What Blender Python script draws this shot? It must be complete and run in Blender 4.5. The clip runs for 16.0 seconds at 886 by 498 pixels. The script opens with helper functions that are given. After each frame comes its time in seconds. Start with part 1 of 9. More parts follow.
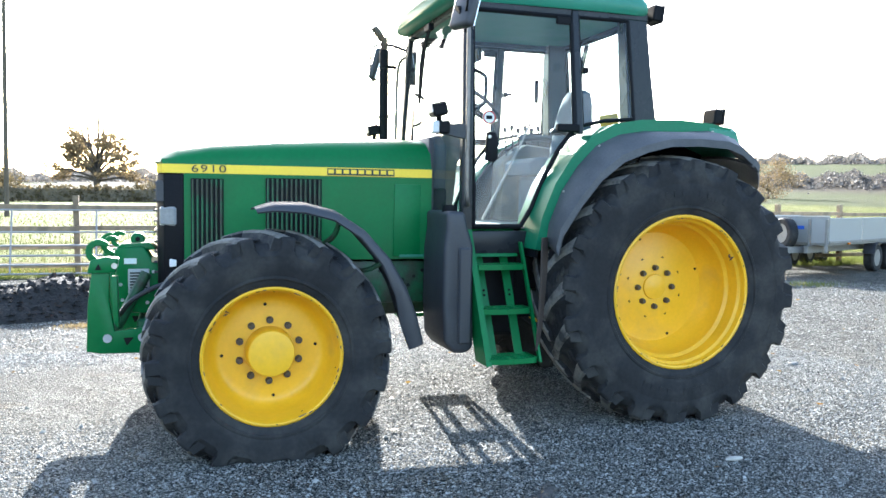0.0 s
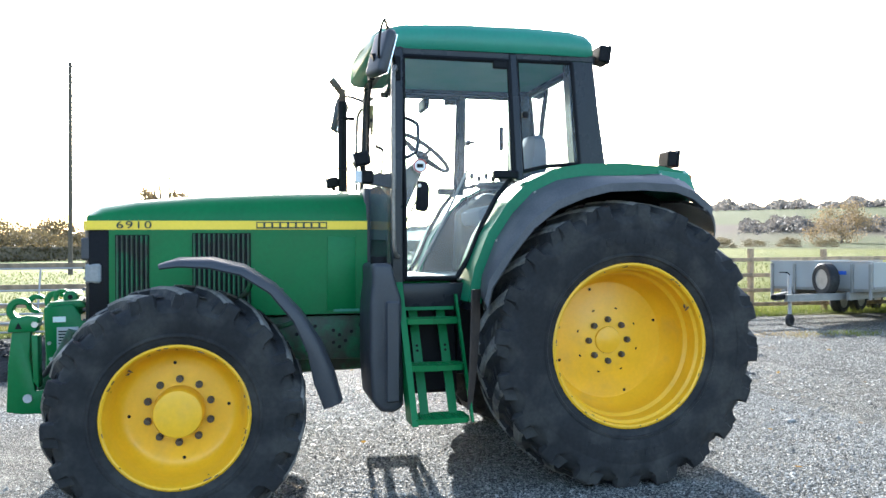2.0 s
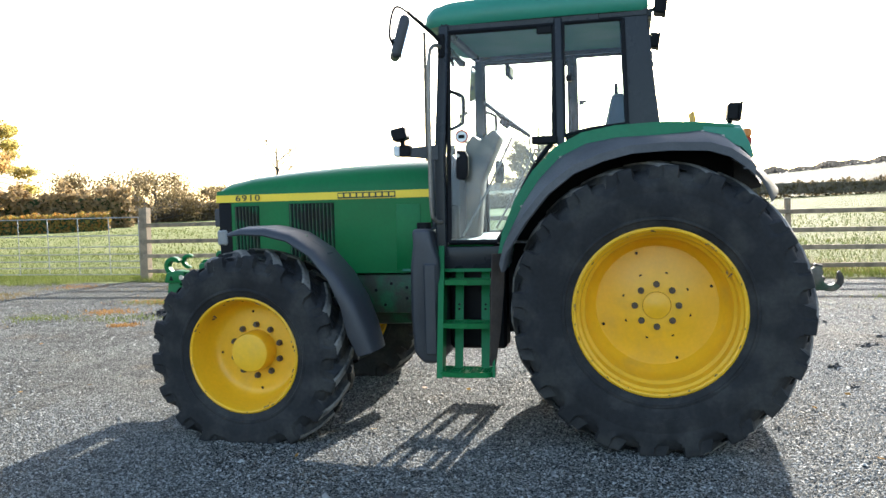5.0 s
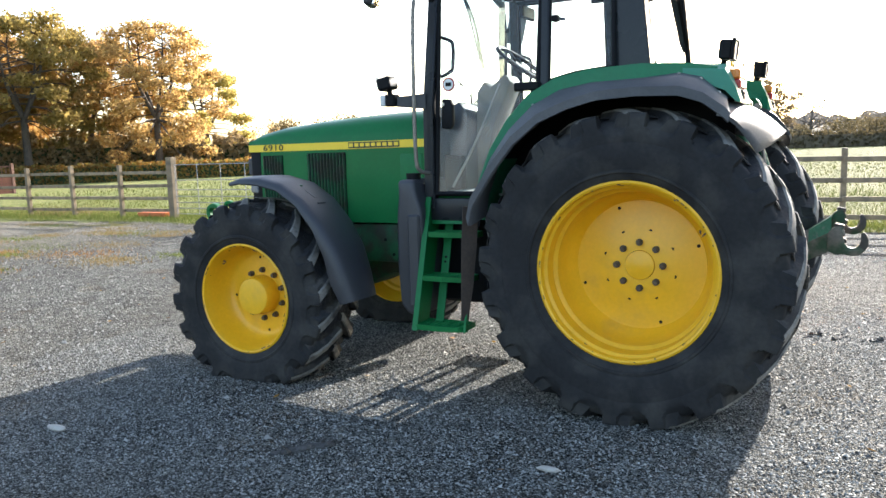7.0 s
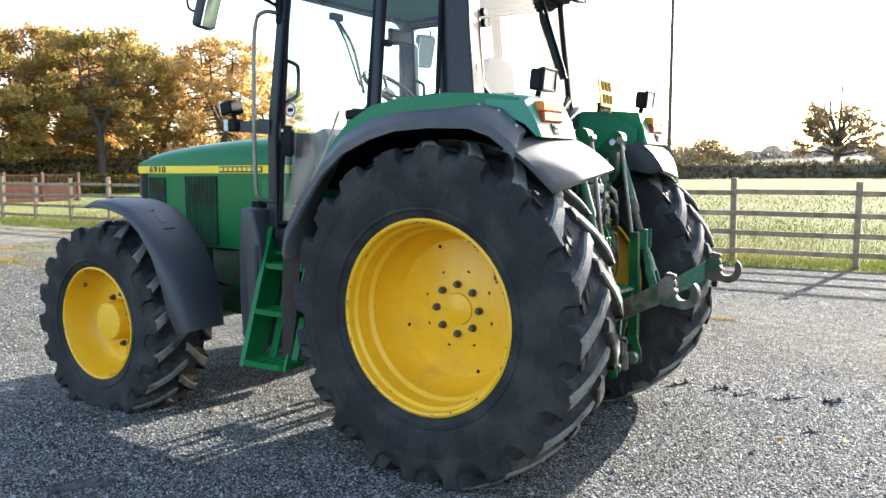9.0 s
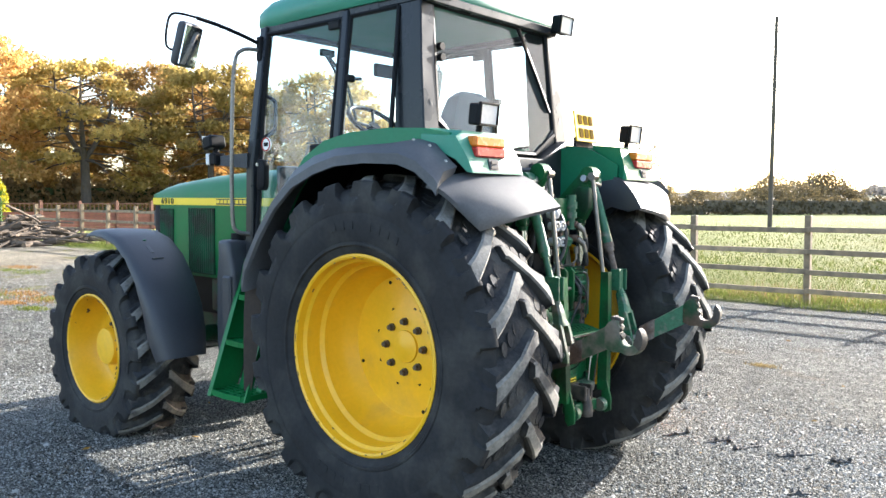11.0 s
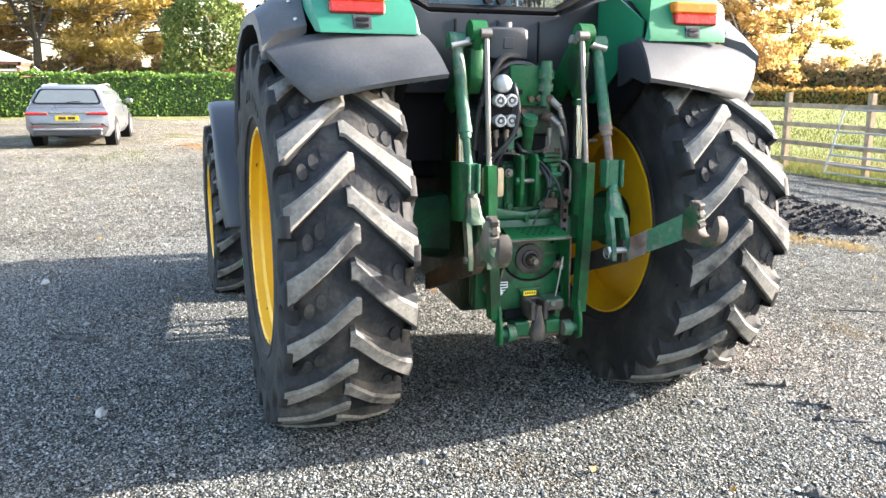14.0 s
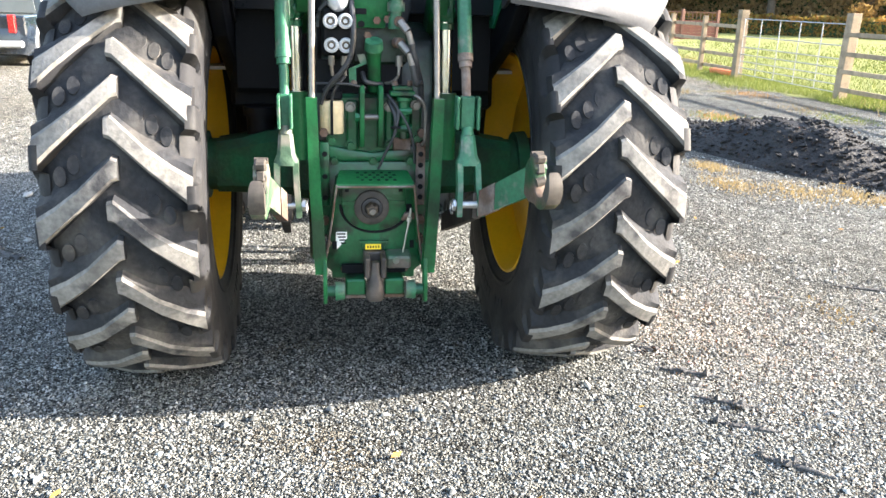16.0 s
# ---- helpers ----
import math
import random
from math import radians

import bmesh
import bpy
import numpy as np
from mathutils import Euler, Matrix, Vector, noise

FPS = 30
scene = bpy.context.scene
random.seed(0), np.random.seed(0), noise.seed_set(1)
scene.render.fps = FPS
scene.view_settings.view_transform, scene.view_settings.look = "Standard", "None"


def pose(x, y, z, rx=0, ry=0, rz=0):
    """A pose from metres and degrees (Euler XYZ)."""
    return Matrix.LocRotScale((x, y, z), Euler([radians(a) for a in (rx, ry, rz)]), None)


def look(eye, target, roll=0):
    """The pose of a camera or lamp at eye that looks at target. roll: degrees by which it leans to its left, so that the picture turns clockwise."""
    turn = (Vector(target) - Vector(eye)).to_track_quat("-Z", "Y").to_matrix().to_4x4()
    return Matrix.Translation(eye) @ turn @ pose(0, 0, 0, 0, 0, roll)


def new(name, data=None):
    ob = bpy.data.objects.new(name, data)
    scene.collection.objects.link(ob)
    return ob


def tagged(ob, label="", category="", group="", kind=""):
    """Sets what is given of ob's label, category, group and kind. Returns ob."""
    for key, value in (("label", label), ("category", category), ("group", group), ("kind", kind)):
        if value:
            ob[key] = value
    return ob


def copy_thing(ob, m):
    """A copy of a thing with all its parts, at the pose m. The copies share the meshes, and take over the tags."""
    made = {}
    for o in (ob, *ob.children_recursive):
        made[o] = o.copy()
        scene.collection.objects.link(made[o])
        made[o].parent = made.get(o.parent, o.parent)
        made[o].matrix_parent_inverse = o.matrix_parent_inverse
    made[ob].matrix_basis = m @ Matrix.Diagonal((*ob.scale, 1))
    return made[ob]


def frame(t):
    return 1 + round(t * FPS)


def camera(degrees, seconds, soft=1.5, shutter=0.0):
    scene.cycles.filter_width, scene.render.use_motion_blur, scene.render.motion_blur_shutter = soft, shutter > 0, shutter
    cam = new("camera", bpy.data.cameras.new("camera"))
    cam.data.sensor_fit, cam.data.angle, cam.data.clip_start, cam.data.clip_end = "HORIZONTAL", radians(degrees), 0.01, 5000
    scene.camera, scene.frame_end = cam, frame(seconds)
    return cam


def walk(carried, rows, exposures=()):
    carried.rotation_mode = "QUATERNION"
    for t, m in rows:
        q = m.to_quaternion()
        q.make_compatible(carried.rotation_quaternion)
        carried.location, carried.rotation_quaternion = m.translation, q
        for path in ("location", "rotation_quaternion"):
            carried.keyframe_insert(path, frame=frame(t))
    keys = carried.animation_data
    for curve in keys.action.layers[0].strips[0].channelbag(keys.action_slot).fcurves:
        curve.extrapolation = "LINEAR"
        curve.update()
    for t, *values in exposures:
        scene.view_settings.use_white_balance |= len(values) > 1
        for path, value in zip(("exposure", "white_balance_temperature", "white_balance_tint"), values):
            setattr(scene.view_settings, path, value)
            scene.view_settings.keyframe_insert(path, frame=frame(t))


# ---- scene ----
cam = camera(57.7, 16.0)
PATH = [
    (0, (-3.194, -5.742, 1.489), (-2.573, -3.845, 1.36), 0.8),
    (0.5, (-3.082, -5.851, 1.573), (-2.52, -3.932, 1.537), 0.6),
    (1, (-2.936, -5.875, 1.55), (-2.368, -3.958, 1.538), -0.1),
    (1.5, (-2.649, -5.803, 1.514), (-2.098, -3.881, 1.511), 0.2),
    (2, (-2.305, -5.776, 1.491), (-1.842, -3.83, 1.489), -0.3),
    (2.5, (-1.913, -5.822, 1.514), (-1.6, -3.849, 1.419), -0.2),
    (3, (-1.516, -5.852, 1.525), (-1.294, -3.865, 1.488), -0.2),
    (3.5, (-1.161, -6.02, 1.519), (-1.119, -4.021, 1.51), -0.5),
    (4, (-0.865, -6.129, 1.514), (-1.024, -4.136, 1.463), -0.6),
    (4.5, (-0.538, -6.133, 1.558), (-0.808, -4.152, 1.494), -0.9),
    (4.7, (-0.392, -6.144, 1.573), (-0.736, -4.176, 1.488), -1.2),
    (6.8, (1.08, -5.674, 1.628), (0.201, -3.896, 1.37), -1.9),
    (7, (1.179, -5.546, 1.597), (0.252, -3.791, 1.35), -1.8),
    (7.5, (1.426, -5.242, 1.618), (0.338, -3.586, 1.345), -2.3),
    (8, (1.77, -4.979, 1.656), (0.644, -3.352, 1.362), -1.0),
    (8.5, (2.111, -4.65, 1.596), (1.018, -2.988, 1.385), -0.3),
    (8.7, (2.208, -4.584, 1.62), (1.129, -2.913, 1.412), -0.3),
    (10.8, (2.9, -4.071, 1.691), (1.601, -2.552, 1.619), 0.5),
    (11, (2.963, -3.945, 1.665), (1.66, -2.433, 1.544), 0.3),
    (11.5, (3.228, -3.647, 1.632), (1.78, -2.282, 1.439), 0.3),
    (12, (3.443, -3.255, 1.613), (2.001, -1.894, 1.345), 0.7),
    (12.5, (3.62, -2.835, 1.59), (2.018, -1.681, 1.27), 0.5),
    (13, (3.779, -2.421, 1.601), (2.075, -1.463, 1.178), 0.1),
    (13.5, (3.814, -1.974, 1.602), (2.068, -1.091, 1.188), 0.9),
    (14, (3.855, -1.585, 1.608), (2.006, -0.94, 1.199), 0.4),
    (14.5, (3.87, -1.182, 1.602), (2.0, -0.612, 1.176), 0.3),
    (15, (3.886, -0.807, 1.591), (2.023, -0.292, 1.075), 0.0),
    (15.5, (3.898, -0.473, 1.593), (2.019, -0.114, 1.01), 0.45),
    (16, (3.702, -0.227, 1.612), (1.816, 0.081, 1.021), 1.75),
]
walk(cam, [(t, look(eye, target, roll)) for t, eye, target, roll in PATH], exposures=[(0, 2.85, 6050, 10), (1.5, 2.65, 6050, 10), (3.5, 2.4, 6100, 10), (4.7, 2.2, 6350, 10), (7, 2.2, 6500, 12), (7.5, 2.3, 6500, 12), (8.5, 2.45, 6500, 12), (11, 2.6, 6450, 12), (12.5, 2.75, 6600, 13), (14.5, 3.0, 6700, 13), (16, 3.15, 6700, 13)])

# ---- sky, sun and exposure ----
SUN_AZ, SUN_EL = radians(6.0), radians(20.0)      # azimuth from +y towards +x
to_sun = Vector((math.sin(SUN_AZ) * math.cos(SUN_EL), math.cos(SUN_AZ) * math.cos(SUN_EL), math.sin(SUN_EL)))
world = bpy.data.worlds.new("sky")
scene.world = world
world.use_nodes = True
wn = world.node_tree.nodes
sky = wn.new("ShaderNodeTexSky")
sky.sky_type, sky.sun_disc = "NISHITA", False
sky.sun_elevation, sky.sun_rotation = SUN_EL, SUN_AZ
sky.air_density, sky.dust_density, sky.ozone_density = 1.0, 2.0, 1.0
world.node_tree.links.new(sky.outputs[0], wn["Background"].inputs[0])
wn["Background"].inputs[1].default_value = 0.125
sun = bpy.data.lights.new("sun", "SUN")
sun.energy, sun.angle, sun.color = 4.1, radians(0.6), (1.0, 0.96, 0.90)
sun_ob = new("sun", sun)
sun_ob.matrix_world = look(to_sun * 60, (0, 0, 0))


# ---- materials ----
def mat(name, color, rough=0.6, metal=0.0, vary=0.12, scale=6.0, fine=60.0, bump=0.0, bump_scale=None, second=None, mix_scale=2.0, mix=0.5,
        coat=0.0, spec=0.5, island=0.0, per_object=0.0):
    """A surface with two scales of variation, a second colour in patches, and fine relief."""
    m = bpy.data.materials.new(name)
    m.use_nodes = True
    nt = m.node_tree
    b = nt.nodes["Principled BSDF"]
    b.inputs["Roughness"].default_value, b.inputs["Metallic"].default_value = rough, metal
    b.inputs["Coat Weight"].default_value, b.inputs["Specular IOR Level"].default_value = coat, spec
    co = nt.nodes.new("ShaderNodeTexCoord").outputs["Object"]

    def tex(s, detail=4.0):
        n = nt.nodes.new("ShaderNodeTexNoise")
        n.inputs["Scale"].default_value, n.inputs["Detail"].default_value = s, detail
        nt.links.new(co, n.inputs["Vector"])
        return n.outputs["Fac"]

    def ramp(v, lo, hi, a, c):
        n = nt.nodes.new("ShaderNodeMapRange")
        n.inputs[1].default_value, n.inputs[2].default_value, n.inputs[3].default_value, n.inputs[4].default_value = lo, hi, a, c
        nt.links.new(v, n.inputs[0])
        return n.outputs[0]

    def math_node(op, a, c):
        n = nt.nodes.new("ShaderNodeMath")
        n.operation = op
        for i, v in enumerate((a, c)):
            if isinstance(v, float):
                n.inputs[i].default_value = v
            else:
                nt.links.new(v, n.inputs[i])
        return n.outputs[0]

    coarse, grain = tex(scale), tex(fine, 2.0)
    value = math_node("MULTIPLY", ramp(coarse, 0.25, 0.75, 1 - vary, 1 + vary), ramp(grain, 0.25, 0.75, 1 - vary * 0.6, 1 + vary * 0.6))
    if island:
        g = nt.nodes.new("ShaderNodeNewGeometry")
        value = math_node("MULTIPLY", value, ramp(g.outputs["Random Per Island"], 0.0, 1.0, 1 - island, 1 + island))
    if per_object:
        g = nt.nodes.new("ShaderNodeObjectInfo")
        value = math_node("MULTIPLY", value, ramp(g.outputs["Random"], 0.0, 1.0, 1 - per_object, 1 + per_object))
    base = nt.nodes.new("ShaderNodeMix")
    base.data_type = "RGBA"
    base.inputs["A"].default_value = (*color, 1)
    base.inputs["B"].default_value = (*(second or color), 1)
    if second:
        nt.links.new(ramp(tex(mix_scale, 6.0), mix - 0.08, mix + 0.08, 0.0, 1.0), base.inputs["Factor"])
    else:
        base.inputs["Factor"].default_value = 0.0
    mul = nt.nodes.new("ShaderNodeMix")
    mul.data_type, mul.blend_type = "RGBA", "MULTIPLY"
    mul.inputs["Factor"].default_value = 1.0
    nt.links.new(base.outputs["Result"], mul.inputs["A"])
    nt.links.new(value, mul.inputs["B"])
    nt.links.new(mul.outputs["Result"], b.inputs["Base Color"])
    nt.links.new(ramp(coarse, 0.2, 0.8, max(0.02, rough - 0.1), min(1.0, rough + 0.1)), b.inputs["Roughness"])
    if bump:
        n = nt.nodes.new("ShaderNodeBump")
        n.inputs["Strength"].default_value, n.inputs["Distance"].default_value = 1.0, bump
        nt.links.new(tex(bump_scale or fine, 5.0), n.inputs["Height"])
        nt.links.new(n.outputs[0], b.inputs["Normal"])
    return m


def glass_mat(name, tint, rough=0.0):
    m = bpy.data.materials.new(name)
    m.use_nodes = True
    nt = m.node_tree
    nt.nodes.clear()
    out = nt.nodes.new("ShaderNodeOutputMaterial")
    tr = nt.nodes.new("ShaderNodeBsdfTransparent")
    tr.inputs[0].default_value = (*tint, 1)
    gl = nt.nodes.new("ShaderNodeBsdfGlossy")
    gl.inputs["Roughness"].default_value = 0.03
    lw = nt.nodes.new("ShaderNodeLayerWeight")
    lw.inputs[0].default_value = 0.5
    pw = nt.nodes.new("ShaderNodeMath")
    pw.operation, pw.inputs[1].default_value = "POWER", 4.0
    nt.links.new(lw.outputs["Facing"], pw.inputs[0])
    fr = nt.nodes.new("ShaderNodeMapRange")
    fr.inputs[3].default_value, fr.inputs[4].default_value = 0.03, 0.8
    nt.links.new(pw.outputs[0], fr.inputs[0])
    mx = nt.nodes.new("ShaderNodeMixShader")
    nt.links.new(fr.outputs[0], mx.inputs[0])
    # a thin film of dust, uneven over the pane
    co = nt.nodes.new("ShaderNodeTexCoord")
    nz = nt.nodes.new("ShaderNodeTexNoise")
    nz.inputs["Scale"].default_value, nz.inputs["Detail"].default_value = 3.0, 6.0
    nt.links.new(co.outputs["Object"], nz.inputs["Vector"])
    film = nt.nodes.new("ShaderNodeMapRange")
    film.inputs[1].default_value, film.inputs[2].default_value, film.inputs[3].default_value, film.inputs[4].default_value = 0.3, 0.7, 0.012, 0.05
    nt.links.new(nz.outputs["Fac"], film.inputs[0])
    du = nt.nodes.new("ShaderNodeBsdfDiffuse")
    du.inputs[0].default_value = (0.62, 0.66, 0.68, 1)
    dt = nt.nodes.new("ShaderNodeBsdfTranslucent")
    dt.inputs[0].default_value = (0.62, 0.66, 0.68, 1)
    dm, gm = nt.nodes.new("ShaderNodeMixShader"), nt.nodes.new("ShaderNodeMixShader")
    nt.links.new(du.outputs[0], dm.inputs[1])
    nt.links.new(dt.outputs[0], dm.inputs[2])
    nt.links.new(film.outputs[0], gm.inputs[0])
    nt.links.new(tr.outputs[0], gm.inputs[1])
    nt.links.new(dm.outputs[0], gm.inputs[2])
    nt.links.new(gm.outputs[0], mx.inputs[1])
    nt.links.new(gl.outputs[0], mx.inputs[2])
    nt.links.new(mx.outputs[0], out.inputs[0])
    return m


GREEN = mat("green_paint", (0.004, 0.128, 0.034), 0.38, vary=0.10, scale=3.0, fine=40, spec=0.22)
GREEN_DIRTY = mat("worn_green_paint", (0.008, 0.085, 0.032), 0.5, vary=0.3, scale=9, fine=70, second=(0.025, 0.035, 0.02), mix_scale=7, mix=0.52, bump=0.002)
GREEN_WORN = mat("chipped_green_paint", (0.012, 0.10, 0.045), 0.5, vary=0.25, scale=9, fine=70, second=(0.10, 0.085, 0.07), mix_scale=6, mix=0.57, bump=0.002)
DULLSTEEL = mat("dull_steel", (0.20, 0.18, 0.16), 0.45, metal=0.7, vary=0.25, scale=12)
GREEN_FADED = mat("sun_faded_green_paint", (0.016, 0.19, 0.12), 0.45, vary=0.08, scale=3.0, fine=40)
YELLOW = mat("yellow_wheel_paint", (0.80, 0.43, 0.012), 0.42, vary=0.07, scale=5, fine=45, second=(0.66, 0.36, 0.03), mix_scale=4, mix=0.66)
STRIPE = mat("yellow_stripe", (0.83, 0.58, 0.03), 0.45, vary=0.05)
RUBBER = mat("tyre_rubber", (0.019, 0.019, 0.020), 0.72, vary=0.25, scale=5, fine=40, second=(0.038, 0.037, 0.035), mix_scale=4, mix=0.54, bump=0.002, spec=0.2)
TREAD = mat("dusty_tread_rubber", (0.165, 0.157, 0.140), 0.88, vary=0.35, scale=8, fine=60, second=(0.05, 0.049, 0.049), mix_scale=9, mix=0.60, bump=0.002, spec=0.3)
VOID = mat("dusty_tread_bottom_rubber", (0.023, 0.024, 0.026), 0.75, vary=0.35, scale=7, fine=50, second=(0.066, 0.062, 0.056), mix_scale=5, mix=0.56, bump=0.003, spec=0.15)
PLASTIC = mat("weathered_black_plastic", (0.032, 0.034, 0.040), 0.50, vary=0.15, scale=3, fine=80, second=(0.036, 0.037, 0.041), mix_scale=3, mix=0.55, bump=0.0006, bump_scale=250)
GREY_PLASTIC = mat("greyed_flare_plastic", (0.068, 0.070, 0.074), 0.52, vary=0.18, scale=4, fine=90, spec=0.25, second=(0.092, 0.092, 0.094), mix_scale=3, mix=0.55, bump=0.0006, bump_scale=250)
# blacker than real paint: the shade of cavities is put into this colour
BLACK = mat("black_paint_with_recess_shade", (0.006, 0.0065, 0.008), 0.55, vary=0.2, scale=6, spec=0.12)
CABFRAME = mat("dark_grey_cab_paint", (0.019, 0.021, 0.024), 0.30, vary=0.15, scale=5, spec=0.22)
STEEL = mat("bare_steel", (0.42, 0.41, 0.39), 0.38, metal=0.9, vary=0.2, scale=12)
CHROME = mat("polished_rod", (0.62, 0.61, 0.58), 0.2, metal=1.0, vary=0.1, scale=12)
RUST = mat("rusty_steel", (0.105, 0.062, 0.042), 0.85, metal=0.1, vary=0.35, scale=12, fine=80, second=(0.17, 0.14, 0.12), mix_scale=8, mix=0.55, bump=0.003)
BOLT = mat("dirty_bolt", (0.09, 0.07, 0.05), 0.6, metal=0.4, vary=0.3, scale=40)
HOSE = mat("rubber_hose", (0.022, 0.022, 0.024), 0.5, vary=0.2, scale=30)
WHITE = mat("white_plastic", (0.75, 0.75, 0.72), 0.4, vary=0.06)
GREYPLATE = mat("grey_fitting", (0.38, 0.39, 0.40), 0.45, metal=0.3, vary=0.15, scale=20)
LAMPGLASS = mat("lamp_lens", (0.58, 0.59, 0.58), 0.15, vary=0.08, scale=40, bump=0.002, bump_scale=120)
REARLENS = mat("ribbed_lamp_glass", (0.62, 0.63, 0.62), 0.35, vary=0.08, scale=40, bump=0.002, bump_scale=120, spec=0.3)
HEADGLASS = mat("headlight_glass", (0.24, 0.245, 0.24), 0.2, vary=0.1, scale=40, bump=0.002, bump_scale=120, spec=0.35)
ORANGE = mat("amber_lens", (0.62, 0.17, 0.01), 0.25, vary=0.08, scale=30, bump=0.001, bump_scale=150)
RED = mat("red_lens", (0.36, 0.014, 0.012), 0.25, vary=0.08, scale=30, bump=0.001, bump_scale=150)
PLATE = mat("yellow_number_plate", (0.80, 0.48, 0.03), 0.6, vary=0.05, spec=0.1)
# blue cloth, its colour raised to include reflections on the glass before it
SEAT = mat("seat_cloth", (0.060, 0.090, 0.115), 0.9, vary=0.2, scale=10, fine=120)
TRIM = mat("cab_trim_grey", (0.04, 0.046, 0.052), 0.75, vary=0.12, scale=8)
HEADLINER = mat("grey_headlining", (0.17, 0.19, 0.20), 0.85, vary=0.08, scale=6)
FLOORMAT = mat("pale_cab_floor", (0.35, 0.35, 0.33), 0.8, vary=0.15, scale=6)
MIRROR = mat("mirror_glass", (0.85, 0.86, 0.87), 0.02, metal=1.0, vary=0.0)
GLASS = glass_mat("cab_glass", (0.74, 0.86, 0.89))
TIMBER = mat("weathered_fence_timber", (0.27, 0.20, 0.125), 0.85, vary=0.25, scale=5, fine=50, second=(0.17, 0.13, 0.085), mix_scale=4, mix=0.55, bump=0.003, per_object=0.2)
GALV = mat("galvanised_steel", (0.30, 0.30, 0.295), 0.6, metal=0.3, vary=0.15, scale=15)
WOODPOLE = mat("tarred_pole_wood", (0.085, 0.07, 0.055), 0.9, vary=0.2, scale=4)


# ---- mesh helpers ----
def link_mesh(name, bm, material, parent=None, label="", angle=35):
    bmesh.ops.recalc_face_normals(bm, faces=bm.faces)
    me = bpy.data.meshes.new(name)
    bm.to_mesh(me)
    bm.free()
    me.shade_smooth()
    me.set_sharp_from_angle(angle=radians(angle))
    for k in (material if isinstance(material, (list, tuple)) else [material]):
        me.materials.append(k)
    ob = new(name, me)
    if parent:
        ob.parent = parent
    if label:
        ob["label"] = label
    return ob


part = link_mesh


def thing(name, label, category, at=(0, 0, 0), turn=0.0, group=""):
    ob = new(name)
    ob.empty_display_size = 0.2
    ob.matrix_world = pose(*at, 0, 0, turn)
    return tagged(ob, label, category, group)


def box(bm, c, s, rot=None, bevel=0.0, seg=1):
    m = Matrix.LocRotScale(Vector(c), Euler([radians(a) for a in rot]) if rot else None, Vector(s))
    vs = bmesh.ops.create_cube(bm, size=1.0, matrix=m)["verts"]
    if bevel:
        es = list({e for v in vs for e in v.link_edges})
        bmesh.ops.bevel(bm, geom=es, offset=bevel, segments=seg, affect="EDGES", profile=0.5)
    return bm


def prism(bm, poly, lo, hi, axis="y", bevel=0.0, seg=2):
    """A polygon extruded along an axis: (x, z) for y, (y, z) for x, (x, y) for z."""
    put = {"y": lambda a, b, d: (a, d, b), "x": lambda a, b, d: (d, a, b), "z": lambda a, b, d: (a, b, d)}[axis]
    vs = [[bm.verts.new(put(a, b, d)) for a, b in poly] for d in (lo, hi)]
    n = len(poly)
    fs = [bm.faces.new(vs[0]), bm.faces.new(vs[1][::-1])]
    fs += [bm.faces.new((vs[0][i], vs[1][i], vs[1][(i + 1) % n], vs[0][(i + 1) % n])) for i in range(n)]
    if bevel:
        bmesh.ops.recalc_face_normals(bm, faces=fs)
        es = list({e for f in fs for e in f.edges})
        bmesh.ops.bevel(bm, geom=es, offset=bevel, segments=seg, affect="EDGES", profile=0.5)
    return bm


def loft(bm, rings, closed=True, caps=True):
    vs = [[bm.verts.new(p) for p in r] for r in rings]
    n = len(rings[0])
    for a, b in zip(vs, vs[1:]):
        for i in range(n if closed else n - 1):
            j = (i + 1) % n
            bm.faces.new((a[i], a[j], b[j], b[i]))
    if caps and closed:
        bm.faces.new(vs[0][::-1])
        bm.faces.new(vs[-1])
    return bm


def cyl(bm, p0, p1, r0, r1=None, n=14, caps=True):
    p0, p1 = Vector(p0), Vector(p1)
    r1 = r0 if r1 is None else r1
    q = (p1 - p0).to_track_quat("Z", "Y")
    rings = []
    for p, r in ((p0, r0), (p1, r1)):
        rings.append([p + q @ Vector((r * math.cos(2 * math.pi * i / n), r * math.sin(2 * math.pi * i / n), 0)) for i in range(n)])
    return loft(bm, rings, True, caps)


def smooth_line(pts, steps=6):
    pts = [Vector(p) for p in pts]
    out = []
    for i in range(len(pts) - 1):
        p0, p1, p2, p3 = pts[max(i - 1, 0)], pts[i], pts[i + 1], pts[min(i + 2, len(pts) - 1)]
        for k in range(steps):
            t = k / steps
            out.append(0.5 * ((2 * p1) + (p2 - p0) * t + (2 * p0 - 5 * p1 + 4 * p2 - p3) * t * t + (3 * p1 - p0 - 3 * p2 + p3) * t ** 3))
    return out + [pts[-1]]


def tube(bm, pts, r, n=8, smooth=6):
    pts = smooth_line(pts, smooth) if smooth else [Vector(p) for p in pts]
    rs = r if isinstance(r, (list, tuple)) else None
    rings = []
    ref = Vector((0.13, 0.29, 0.95)).normalized()
    for i, p in enumerate(pts):
        d = (pts[min(i + 1, len(pts) - 1)] - pts[max(i - 1, 0)]).normalized()
        side = d.cross(ref)
        if side.length < 0.05:
            side = d.cross(Vector((1, 0, 0)))
        side.normalize()
        up = side.cross(d)
        k = i / (len(pts) - 1)
        rad = rs[0] + (rs[1] - rs[0]) * k if rs else r
        rings.append([p + rad * (side * math.cos(2 * math.pi * j / n) + up * math.sin(2 * math.pi * j / n)) for j in range(n)])
    return loft(bm, rings, True, True)


